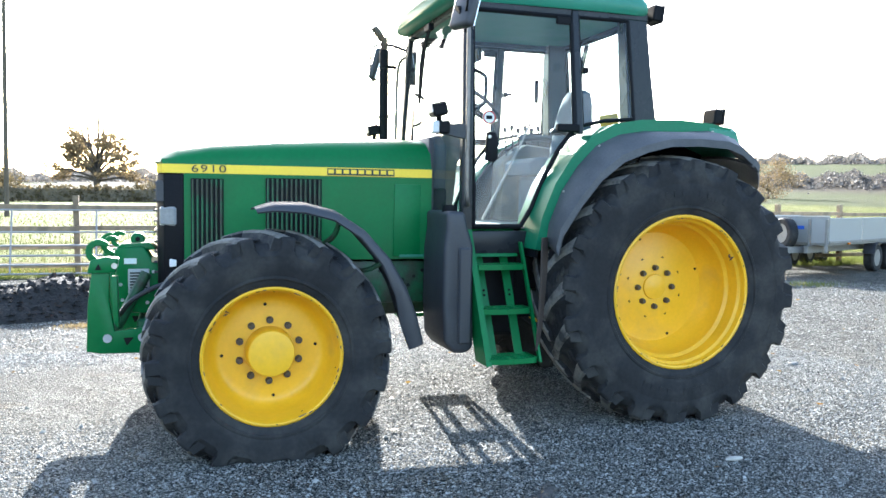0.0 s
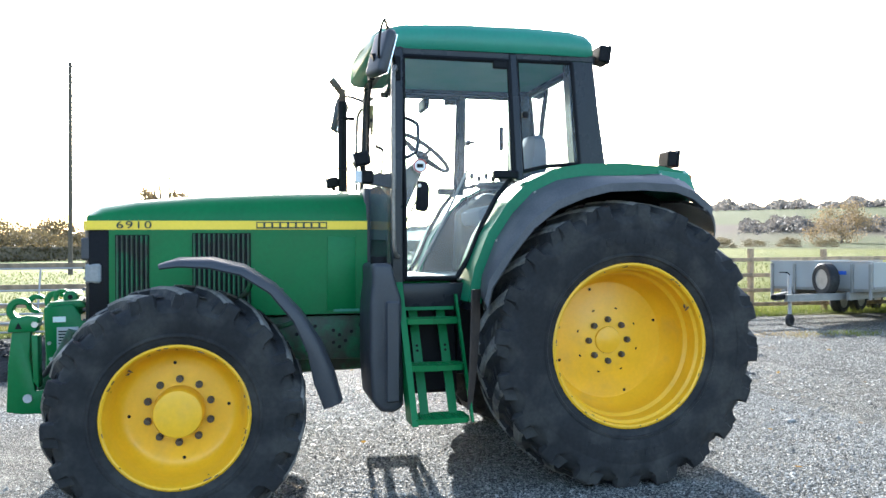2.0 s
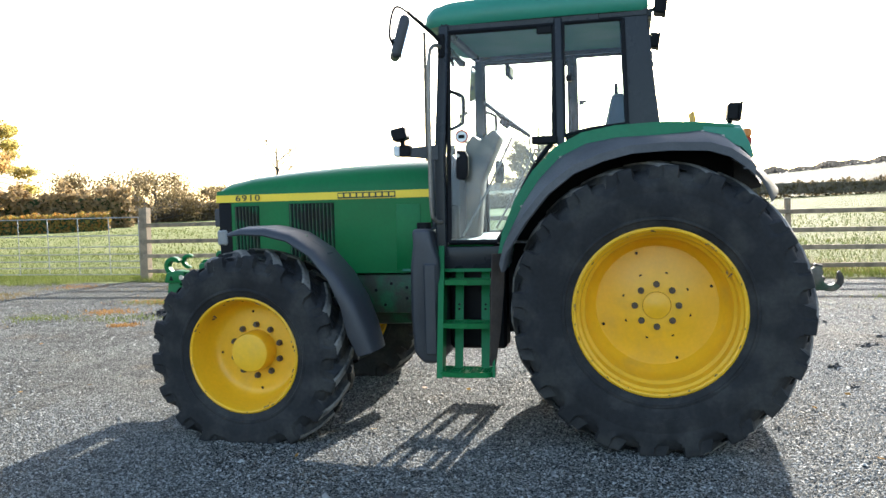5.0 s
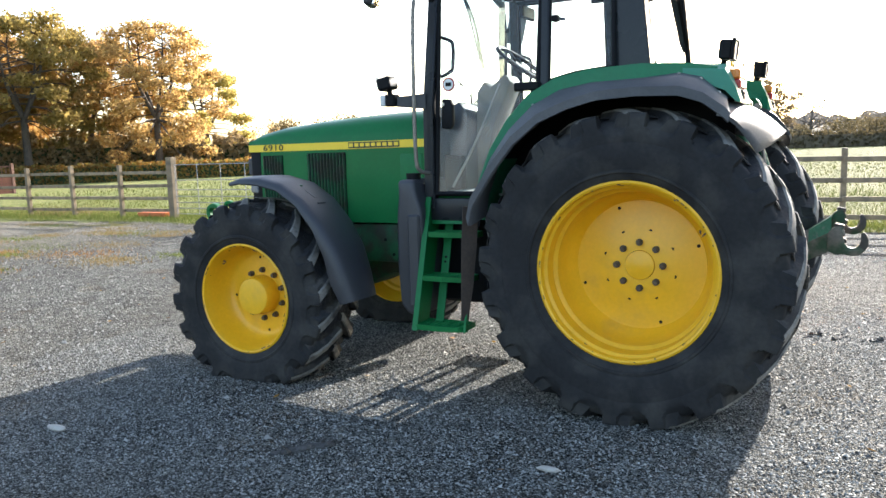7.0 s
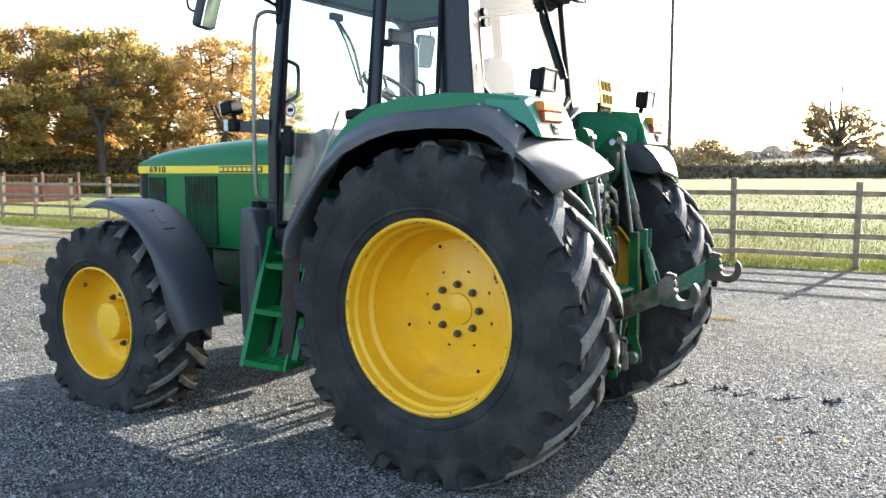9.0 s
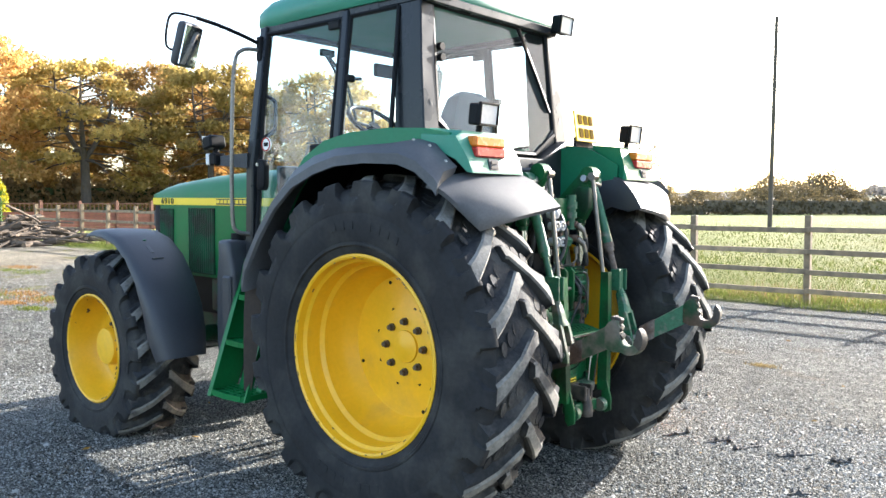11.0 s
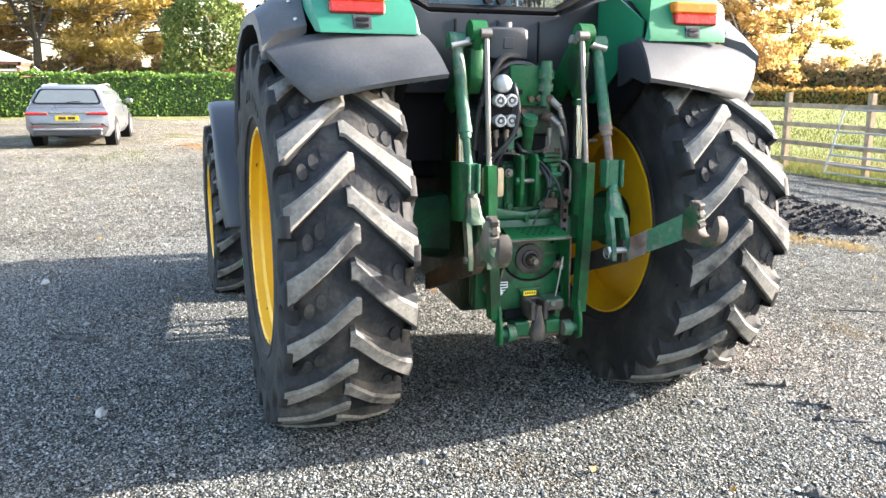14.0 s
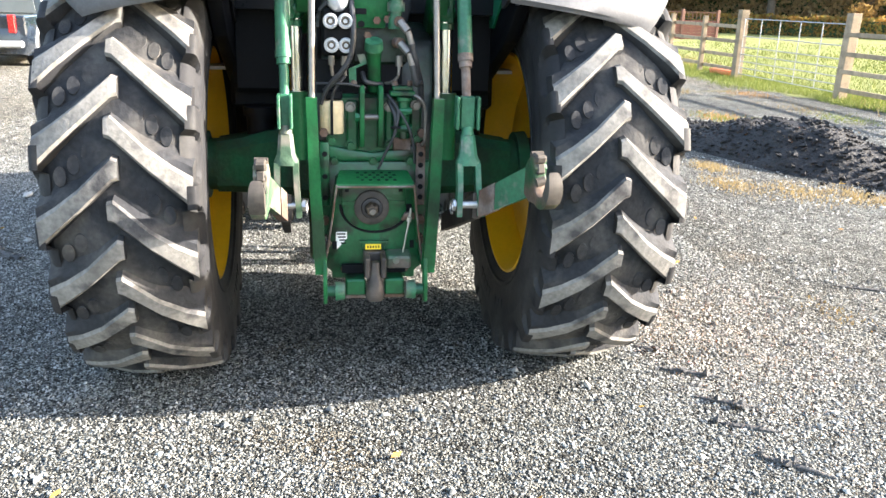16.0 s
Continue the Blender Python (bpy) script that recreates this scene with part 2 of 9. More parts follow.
def lathe(bm, profile, n=48, c=(0, 0, 0), closed=False):
    """Profile of (radius, y) turned about the y axis."""
    rings = [[(c[0] + r * math.cos(2 * math.pi * i / n), c[1] + y, c[2] + r * math.sin(2 * math.pi * i / n)) for i in range(n)] for r, y in profile]
    if closed:
        rings.append(rings[0])
    loft(bm, rings, True, not closed)
    bmesh.ops.remove_doubles(bm, verts=bm.verts, dist=1e-5)
    return bm


def sheet(bm, line, thick):
    """A bent plate: line of ((x, z), y0, y1) stations, as thick as given downwards."""
    n = len(line)
    rings = []
    for i, (p, y0, y1) in enumerate(line):
        a, b = Vector(line[max(i - 1, 0)][0]), Vector(line[min(i + 1, n - 1)][0])
        d = (b - a).normalized()
        nx, nz = d.y, -d.x
        rings.append([(p[0], y0, p[1]), (p[0], y1, p[1]), (p[0] + nx * thick, y1, p[1] + nz * thick), (p[0] + nx * thick, y0, p[1] + nz * thick)])
    return loft(bm, rings)


def B():
    return bmesh.new()


# ---- the tractor; its rear axle stands over the origin and its nose points to -x ----
tractor = thing("tractor", "green farm tractor with yellow wheels parked on gravel", "tractor")


def smooth01(t):
    t = min(1.0, max(0.0, t))
    return t * t * (3 - 2 * t)


def tyre_mesh(R, W, rim_r, hub_z, lugs, lug_h, sweep, s, phase=0.0):
    """Carcass and tread bars, outside face at -y * s; the foot is pressed flat on the ground."""
    bm = B()
    rc = R - lug_h
    half = W / 2
    prof = [(rim_r - 0.005, half * 0.84), (rim_r + 0.03, half * 0.93), (rim_r + 0.10, half * 1.0), (rim_r + 0.18, half * 1.02), (rc - 0.12, half * 0.99), (rc - 0.075, half * 0.93),
            (rc - 0.045, half * 0.84), (rc - 0.018, half * 0.62), (rc + 0.003, half * 0.28), (rc + 0.01, 0.0)]
    prof = prof + [(r, -y) for r, y in prof[-2::-1]] + [(rim_r - 0.006, -half * 0.7), (rim_r - 0.006, half * 0.7)]
    lathe(bm, prof, 88, closed=True)
    for f in bm.faces:
        c = f.calc_center_median()
        f.material_index = 2 if math.hypot(c.x, c.z) > rc - 0.06 else 0
    # raised rib on the side wall
    for side in (-1, 1):
        lathe(bm, [(rim_r + 0.045, side * half * 0.94), (rim_r + 0.052, side * half * 0.985), (rim_r + 0.066, side * half * 0.985), (rim_r + 0.072, side * half * 0.96)], 72, closed=True)
    # bars: (share of the half width, height above the carcass, length along the rim, flare of the foot)
    big = R / 0.925
    stations = [(-0.075, 0.95, 0.066, 0.010), (0.0, 1.0, 0.078, 0.012), (0.40, 1.0, 0.074, 0.018), (0.70, 0.98, 0.082, 0.030), (0.93, 0.95, 0.100, 0.038)]
    for side in (-1, 1):
        for k in range(lugs):
            t0 = 2 * math.pi * (k + (0.5 if side > 0 else 0.0)) / lugs
            wob = 0.012 * math.sin(k * 2.7 + side)
            rings = []
            for u, h, ln, fl in stations:
                th = t0 - sweep * (max(u, 0) ** 0.9)
                y = side * u * half * 1.02
                base = rc - 0.02 - (0.09 * max(0, u - 0.65) / 0.25)
                top = rc + (lug_h + wob * 0.2) * h - 0.040 * u * u
                a, f = 0.5 * ln * big / R, fl * big / R
                rings.append([(r * math.cos(th + da), y, r * math.sin(th + da)) for r, da in ((base, -a - f), (top - 0.011, -a - 0.25 * f), (top, -a + 0.008), (top, a - 0.008), (top - 0.011, a + 0.25 * f), (rc + (top - rc) * 0.30, a + 1.2 * f), (base + 0.006, a + 2.9 * f))])
            n0 = len(bm.faces)
            loft(bm, rings)
            bm.faces.ensure_lookup_table()
            for q in range(4):
                for j in (1, 2, 3):
                    bm.faces[n0 + q * 7 + j].material_index = 1
                for j in (4, 5):
                    bm.faces[n0 + q * 7 + j].material_index = 2
    # shoulder: the bars run flush into the side wall, with rounded pockets scooped out between them
    flush = [(-0.15, 1.010), (-0.125, 1.016), (-0.105, 1.018), (-0.085, 1.017), (-0.065, 1.014), (-0.045, 1.010), (-0.025, 1.004), (-0.008, 0.995), (0.002, 0.982), (0.008, 0.960), (0.011, 0.92), (0.012, 0.87)]
    scoop = [(-0.15, 1.010), (-0.125, 1.008), (-0.108, 1.000), (-0.094, 0.985), (-0.082, 0.968), (-0.072, 0.950), (-0.062, 0.930), (-0.054, 0.910), (-0.046, 0.888), (-0.038, 0.86), (-0.032, 0.82), (-0.028, 0.78)]
    pitch = 2 * math.pi / lugs
    steps = 20
    for side in (-1, 1):
        gap0 = pitch * (0.5 if side > 0 else 0.0) - sweep * 1.0 + pitch * 0.5
        rings = []
        for (dr, fy), (gr, gy) in zip(flush, scoop):
            open_ = min(1.0, max(0.0, (dr + 0.112) / 0.065)) ** 0.5
            ring = []
            for i in range(lugs * steps):
                d = ((i / steps) % 1.0 - 0.5) * pitch * R
                wide = pitch * R * 0.315 * open_ + 0.008 * (d / (pitch * R))
                m = smooth01((wide - abs(d)) / 0.016 + 0.5) if open_ > 0 else 0.0
                r, y = rc + dr * (1 - m) + gr * m, half * (fy * (1 - m) + gy * m)
                th = gap0 + pitch * (i / steps - 0.5)
                ring.append((r * math.cos(th), side * y, r * math.sin(th)))
            rings.append(ring)
        n0 = len(bm.faces)
        loft(bm, rings, True, False)
    # cast marks between the bars
    for side in (-1, 1):
        for k in range(lugs):
            t0 = 2 * math.pi * (k + (0.5 if side > 0 else 0.0) + 0.46) / lugs
            for q in range(3):
                u = 0.30 + 0.17 * q
                th = t0 - sweep * u
                n0 = len(bm.faces)
                ring = []
                low, high = rc - 0.012 * u - 0.003, rc - 0.016 * u * u + 0.0008
                for rr, wide in ((low, 1.04), (high - 0.001, 0.97), (high - 0.001, 0.3), (high - 0.001, 0.02)):
                    ring.append([((rr + 0.003 * (1 - u)) * math.cos(th + wide * 0.036 * math.cos(j * math.pi / 7) / 0.9), side * (u * half + wide * 0.021 * math.sin(j * math.pi / 7)),
                                  (rr + 0.003 * (1 - u)) * math.sin(th + wide * 0.036 * math.cos(j * math.pi / 7) / 0.9)) for j in range(14)])
                loft(bm, ring, True, False)
                bm.faces.ensure_lookup_table()
                for f in bm.faces[n0:]:
                    f.material_index = 2
    # moulded letter blocks on the side walls
    for side in (-1, 1):
        for mid_a in ((92, 272) if R > 0.8 else ()):
            for k in range(8):
                if k == 4:
                    continue
                a = radians(mid_a + (k - 3.5) * 5.6)
                r0, yy = rim_r + 0.155 * big, side * half * 1.012
                ring = []
                for dy in (-0.006, 0.0035):
                    ring.append([((r0 + dr) * math.cos(a + da), yy + side * dy, (r0 + dr) * math.sin(a + da)) for dr, da in ((-0.022, -0.030), (0.022, -0.028), (0.022, 0.028), (-0.022, 0.030))])
                loft(bm, ring)
    bmesh.ops.rotate(bm, verts=bm.verts, cent=(0, 0, 0), matrix=Matrix.Rotation(-phase, 3, "Y"))
    for v in bm.verts:
        v.co.y *= s
        low = -hub_z
        deep = low - v.co.z
        if deep > -0.25:
            v.co.y *= 1 + 0.05 * min(1.0, (deep + 0.25) / 0.25)
        if v.co.z < low + 0.004:
            v.co.z = low + 0.004 * (v.co.length % 0.01) / 0.01
    return bm


def wheel(name, at, s, R, W, rim_r, lugs, sweep, profile, bolts, bolt_r, bolt_y, holes, hub, phase=0.0):
    """s = 1 on the left of the tractor, whose outside is -y; -1 on the right."""
    bm = B()
    lathe(bm, [(r, y) for r, y in profile], 72, closed=True)
    for v in bm.verts:
        v.co.y *= s
    rim = part(name, bm, YELLOW, tractor, "yellow pressed-steel wheel with scuffed rim", angle=36)
    rim.location = at
    part("tyre", tyre_mesh(R, W, rim_r, at[2], lugs, 0.045, sweep, s, phase), [RUBBER, TREAD, VOID], rim, "black rubber tyre with dusty chevron bars", angle=36)
    for i in range(bolts):
        a = 2 * math.pi * i / bolts + (0 if bolts == 8 else 0.3)
        bm = B()
        x, z = bolt_r * math.cos(a), bolt_r * math.sin(a)
        cyl(bm, (x, s * (bolt_y + 0.004), z), (x, s * (bolt_y - 0.012), z), 0.021, n=12)
        cyl(bm, (x, s * (bolt_y - 0.012), z), (x, s * (bolt_y - 0.030), z), 0.016, 0.015, n=6)
        part("wheel_bolt", bm, BOLT, rim, "dark rusty bolt head")
    for i, (a, r, y) in enumerate(holes):
        bm = B()
        x, z = r * math.cos(a), r * math.sin(a)
        cyl(bm, (x, s * (y + 0.004), z), (x, s * (y - 0.003), z), 0.010, n=10)
        part("vent_hole", bm, BLACK, rim)
    bm = B()
    lathe(bm, hub, 48, closed=False)
    for v in bm.verts:
        v.co.y *= s
    part("hub_cap", bm, YELLOW, rim, "yellow domed hub cap", angle=30)
    rnd = random.Random(int(R * 1000) + s)
    chips_ = [(rnd.uniform(0, 6.283), profile[2][0] + rnd.uniform(-0.004, 0.008), profile[1][1] - 0.001) for _ in range(22)]
    chips_ += [(rnd.uniform(0, 6.283), profile[3][0] - 0.001, profile[3][1] + rnd.uniform(-0.02, 0.03)) for _ in range(7)]
    bm = B()
    for a, r, y in chips_:
        L, wd = rnd.uniform(0.006, 0.028), rnd.uniform(0.003, 0.006)
        c = Vector((r * math.cos(a), y * s, r * math.sin(a)))
        t1 = Vector((-math.sin(a), 0, math.cos(a))) * L / 2
        t2 = Vector((math.cos(a) * 0.8, 0.6 * s, math.sin(a) * 0.8)) * wd / 2
        n1 = t1.cross(t2).normalized() * 0.0022
        loft(bm, [[c - t1 * rnd.uniform(0.6, 1) - t2 + n1 * k, c + t1 - t2 * 0.4 + n1 * k, c + t1 * 0.7 + t2 + n1 * k, c - t1 + t2 * 0.8 + n1 * k] for k in (-1, 1)])
    part("rust_chips", bm, RUST, rim, "rust showing through chipped paint")["kind"] = "stuff"
    # a bent scrape of bare rust on the dish
    r0 = profile[4][0]
    bm = B()
    for da, rr, ln, tilt in ((0.0, 0.0, 0.05, 0.3), (0.045, -0.012, 0.03, 1.2)):
        a = math.radians(28 if R > 0.8 else 135) + da
        c = Vector(((r0 + rr) * math.cos(a), (profile[4][1] - 0.006) * s, (r0 + rr) * math.sin(a)))
        t1 = Vector((math.cos(a + tilt), 0, math.sin(a + tilt))) * ln / 2
        t2 = Vector((-math.sin(a + tilt), 0, math.cos(a + tilt))) * 0.006
        loft(bm, [[c - t1 + Vector((0, k, 0)), c - t2 * 0.7 + Vector((0, k, 0)), c + t1 + Vector((0, k, 0)), c + t2 + Vector((0, k, 0))] for k in (-0.006, 0.006)])
    part("scrape", bm, RUST, rim, "rusty scrape")
    return rim


# rear: barrel, deep dish and flat centre; y is towards the inside, the flange stands 0.28 out of the bolt face
rear_prof = [(0.520, -0.245), (0.508, -0.252), (0.497, -0.245), (0.492, -0.205), (0.476, -0.190), (0.470, -0.105), (0.450, -0.085), (0.440, 0.010), (0.422, 0.045),
             (0.402, 0.082), (0.385, 0.108), (0.22, 0.105), (0.205, 0.098), (0.09, 0.098), (0.09, 0.116), (0.22, 0.120), (0.39, 0.125), (0.430, 0.10), (0.455, 0.10),
             (0.460, 0.15), (0.480, 0.19), (0.508, 0.248), (0.520, 0.245), (0.505, 0.15), (0.50, -0.15)]
rear_holes = [(math.radians(d), 0.215, 0.105) for d in (28, 73, 117, 163, 207, 253, 297, 343)] + [(math.radians(d), 0.36, 0.106) for d in (20, 110, 200, 290)]
rear_hub = [(0.0886, 0.108), (0.0886, 0.095), (0.086, 0.089), (0.05, 0.082), (0.03, 0.077), (0.004, 0.075)]
for s in (1, -1):
    wheel("rear_wheel", (0, -0.91 * s, 0.874), s, 0.925, 0.55, 0.512, 20, 0.27, rear_prof, 8, 0.1375, 0.094, rear_holes, rear_hub, radians(-7.9 if s > 0 else -3.4))

front_prof = [(0.395, -0.215), (0.385, -0.222), (0.376, -0.215), (0.366, -0.180), (0.356, -0.115), (0.344, -0.060), (0.322, -0.012), (0.300, 0.010), (0.285, 0.014), (0.25, 0.012),
              (0.21, 0.010), (0.10, 0.006), (0.10, 0.024), (0.21, 0.028), (0.28, 0.04), (0.295, 0.07), (0.325, 0.07), (0.345, 0.12), (0.365, 0.17), (0.385, 0.222), (0.395, 0.215), (0.382, 0.12), (0.38, -0.12)]
front_holes = [(math.radians(d), 0.27, 0.015) for d in (5, 95, 185, 275)]
front_hub = [(0.142, 0.014), (0.140, -0.06), (0.133, -0.112), (0.128, -0.120), (0.118, -0.122), (0.03, -0.125), (0.004, -0.125)]
for s in (1, -1):
    wheel("front_wheel", (-2.705, -1.025 * s, 0.585), s, 0.71, 0.48, 0.388, 18, 0.30, front_prof, 10, 0.178, 0.004, front_holes, front_hub)


# -- bonnet --
def bonnet_ring(x, hw, top, shoulder, low, nose=0.0):
    """Half arch from the left lower edge over the top to the right."""
    side = [(-hw, low), (-hw, shoulder - 0.02), (-hw * 0.985, shoulder + 0.03), (-hw * 0.93, shoulder + (top - shoulder) * 0.55), (-hw * 0.78, shoulder + (top - shoulder) * 0.80),
            (-hw * 0.50, shoulder + (top - shoulder) * 0.95), (-hw * 0.2, top)]
    pts = side + [(-y, z) for y, z in side[::-1]]
    return [(x + nose * (1 - (abs(y) / hw) ** 2) * -0.10, y, z) for y, z in pts]


stations = [(-3.30, 0.405, 1.690, 1.675, 1.672, 0.6), (-3.27, 0.412, 1.725, 1.675, 1.672, 0.8), (-3.19, 0.420, 1.775, 1.676, 1.672, 0.8), (-3.0, 0.435, 1.818, 1.677, 1.672, 0.3), (-2.6, 0.455, 1.858, 1.678, 1.672, 0),
            (-2.1, 0.472, 1.885, 1.679, 1.672, 0), (-1.75, 0.48, 1.895, 1.68, 1.672, 0), (-1.565, 0.485, 1.893, 1.68, 1.672, 0)]
bm = B()
loft(bm, [bonnet_ring(*q) for q in stations])
part("bonnet", bm, GREEN, tractor, "green sloping bonnet top", angle=50)
bm = B()
loft(bm, [[(x, -hw - 0.006, 1.617), (x, -hw - 0.006, 1.673), (x, hw + 0.006, 1.673), (x, hw + 0.006, 1.617)] for x, hw, *_ in
          [(-3.335, 0.28), (-3.33, 0.36), (-3.30, 0.405), (-3.19, 0.42), (-3.0, 0.435), (-2.6, 0.455), (-2.1, 0.472), (-1.75, 0.48), (-1.562, 0.485)]])
part("stripe", bm, STRIPE, tractor, "yellow stripe along the bonnet")
# side panels below the stripe
for s in (-1, 1):
    bm = B()
    rows = [(-3.17, 0.42), (-3.0, 0.435), (-2.6, 0.456), (-2.1, 0.473), (-1.75, 0.481), (-1.562, 0.486)]
    rings = [[(x, s * hw, 1.617), (x, s * (hw + 0.004), 1.34), (x, s * hw, 1.066), (x, s * (hw - 0.03), 1.066), (x, s * (hw - 0.03), 1.617)] for x, hw in rows]
    loft(bm, rings)
    part("side_panel", bm, GREEN, tractor, "green engine side panel")
    bm = B()
    prism(bm, [(-1.83, 1.085), (-1.64, 1.085), (-1.64, 1.57), (-1.82, 1.57)], s * 0.480, s * 0.491, "y", bevel=0.003)
    part("inspection_panel", bm, GREEN, tractor)
    bm = B()
    box(bm, (-1.70, s * 0.492, 1.088), (0.17, 0.012, 0.016))
    part("panel_lip", bm, GREEN_FADED, tractor)
    # louvred grilles
    for x0, x1, z0, z1, hw in ((-3.13, -2.93, 1.09, 1.585, 0.436), (-2.67, -2.31, 1.09, 1.595, 0.462)):
        bm = B()
        box(bm, ((x0 + x1) / 2, s * (hw + 0.001), (z0 + z1) / 2), (x1 - x0, 0.016, z1 - z0))
        g = part("side_grille", bm, BLACK, tractor, "dark louvred side grille")
        nsl = 7 if x1 - x0 < 0.3 else 12
        for i in range(nsl):
            x = x0 + (i + 0.5) * (x1 - x0) / nsl
            bm = B()
            yy = hw + 0.012 + 0.02 * (x - (x0 + x1) / 2)
            box(bm, (x, s * yy, (z0 + z1) / 2), (0.011, 0.016, z1 - z0 - 0.01), rot=(0, 0, 25 * s))
            part("louvre", bm, GREEN_DIRTY, g)
# black nose with lamps
bm = B()
prism(bm, [(-3.17, -0.425), (-3.29, -0.40), (-3.33, -0.30), (-3.345, 0.0), (-3.33, 0.30), (-3.29, 0.40), (-3.17, 0.425)], 0.90, 1.617, "z", bevel=0.012)
nose = part("nose_panel", bm, BLACK, tractor, "black front grille panel with lamps")
for s in (-1, 1):
    bm = B()
    box(bm, (-3.258, s * 0.378, 1.345), (0.11, 0.075, 0.12), rot=(0, 0, s * 25), bevel=0.012)
    part("headlight", bm, HEADGLASS, nose, "clear glass headlight")
    bm = B()
    box(bm, (-3.30, s * 0.33, 1.50), (0.06, 0.12, 0.14), rot=(0, 0, s * 12), bevel=0.01)
    part("upper_lamp_pod", bm, PLASTIC, nose)
for i in range(9):
    bm = B()
    box(bm, (-3.345, 0.0, 0.98 + i * 0.066), (0.02, 0.5, 0.012))
    part("grille_bar", bm, PLASTIC, nose)
bm = B()
box(bm, (-3.20, -0.40, 1.05), (0.12, 0.03, 0.05), bevel=0.006)
part("bumper_block", bm, WHITE, nose)


def bars(x0, x1, z, h, y, material, parent, count, skew=0.0, name="letter_block"):
    w = (x1 - x0) / count
    for i in range(count):
        bm = B()
        box(bm, (x0 + (i + 0.5) * w, y, z), (w * 0.78, 0.004, h))
        part(name, bm, material, parent)


# maker's word as plain blocks, the model number as figures
FIG = mat("dark_stripe_lettering", (0.02, 0.03, 0.02), 0.5, vary=0.05)
for s in (-1, 1):
    hw = 0.477
    bm = B()
    box(bm, (-2.05, s * 0.4805, 1.645), (0.45, 0.006, 0.044), rot=(0, 0, s * 1.6))
    lb = part("lettering_panel", bm, FIG, tractor, "dark lettering panel on the stripe")
    for i in range(9):
        bm = B()
        x = -2.25 + i * 0.050
        box(bm, (x, s * (0.4805 + (x + 2.05) * 0.028 + 0.0035), 1.646), (0.036, 0.004, 0.026), rot=(0, 0, s * 1.6))
        part("letter_block", bm, STRIPE, lb)
    for i, digit in enumerate("6910"):
        cu = bpy.data.curves.new("model_figure", "FONT")
        cu.body, cu.size, cu.extrude, cu.align_x, cu.align_y = digit, 0.066, 0.002, "CENTER", "CENTER"
        tmp = bpy.data.objects.new("tmp", cu)
        me = bpy.data.meshes.new_from_object(tmp)
        bpy.data.objects.remove(tmp)
        me.materials.append(FIG)
        num = new("model_figure", me)
        num.parent = tractor
        k = (i - 1.5) * 0.056
        num.matrix_basis = Matrix.Translation((-3.02 + (k if s < 0 else -k), s * (0.4435 + 0.11 * (0.0 if s < 0 else 0.0) + (k if s < 0 else -k) * 0.07), 1.645)) @ Euler((radians(90), 0, radians(0 if s < 0 else 180) - s * -0.075)).to_matrix().to_4x4() @ Matrix.Diagonal((1.45, 1, 1, 1))

# -- engine, chassis, front axle --
bm = B()
prism(bm, [(-3.2, 0.76), (-1.4, 0.76), (-1.4, 1.55), (-3.15, 1.6)], -0.34, 0.34, "y", bevel=0.02)
part("engine_block", bm, BLACK, tractor, "dark engine bay under the bonnet")
for s in (-1, 1):
    bm = B()
    prism(bm, [(-2.45, 0.81), (-2.2, 0.765), (-1.45, 0.755), (-1.45, 1.05), (-2.45, 1.05)], s * 0.33, s * 0.41, "y", bevel=0.01)
    rail = part("chassis_rail", bm, GREEN_DIRTY, tractor, "green chassis side rail with bolt holes")
    for x, z in ((-1.90, 0.98), (-1.78, 0.95), (-1.74, 0.92), (-1.70, 0.88), (-1.78, 0.87), (-1.74, 0.84), (-1.60, 0.98), (-1.58, 0.82), (-2.02, 0.93), (-1.95, 0.82), (-1.66, 0.94)):
        bm = B()
        cyl(bm, (x, s * 0.408, z), (x, s * 0.414, z), 0.012, n=10)
        part("bolt_hole", bm, BLACK, rail)
bm = B()
prism(bm, [(-3.25, 0.55), (-2.9, 0.50), (-2.35, 0.52), (-2.1, 0.64), (-1.0, 0.67), (-0.55, 0.56), (-0.3, 0.52), (-0.3, 0.95), (-3.25, 0.95)], -0.22, 0.22, "y", bevel=0.03)
part("transmission_case", bm, GREEN_DIRTY, tractor, "grimy green gearbox casing")
bm = B()
tube(bm, [(-2.705, -0.80, 0.585), (-2.705, -0.45, 0.56), (-2.705, 0, 0.55), (-2.705, 0.45, 0.56), (-2.705, 0.80, 0.585)], 0.095, 14)
for s in (-1, 1):
    cyl(bm, (-2.705, s * 0.70, 0.585), (-2.705, s * 0.97, 0.585), 0.16, 0.15, 20)
part("front_axle", bm, GREEN_DIRTY, tractor, "green front axle beam")
bm = B()
tube(bm, [(-2.52, -0.75, 0.56), (-2.5, 0, 0.52), (-2.52, 0.75, 0.56)], 0.022, 8)
part("track_rod", bm, STEEL, tractor)

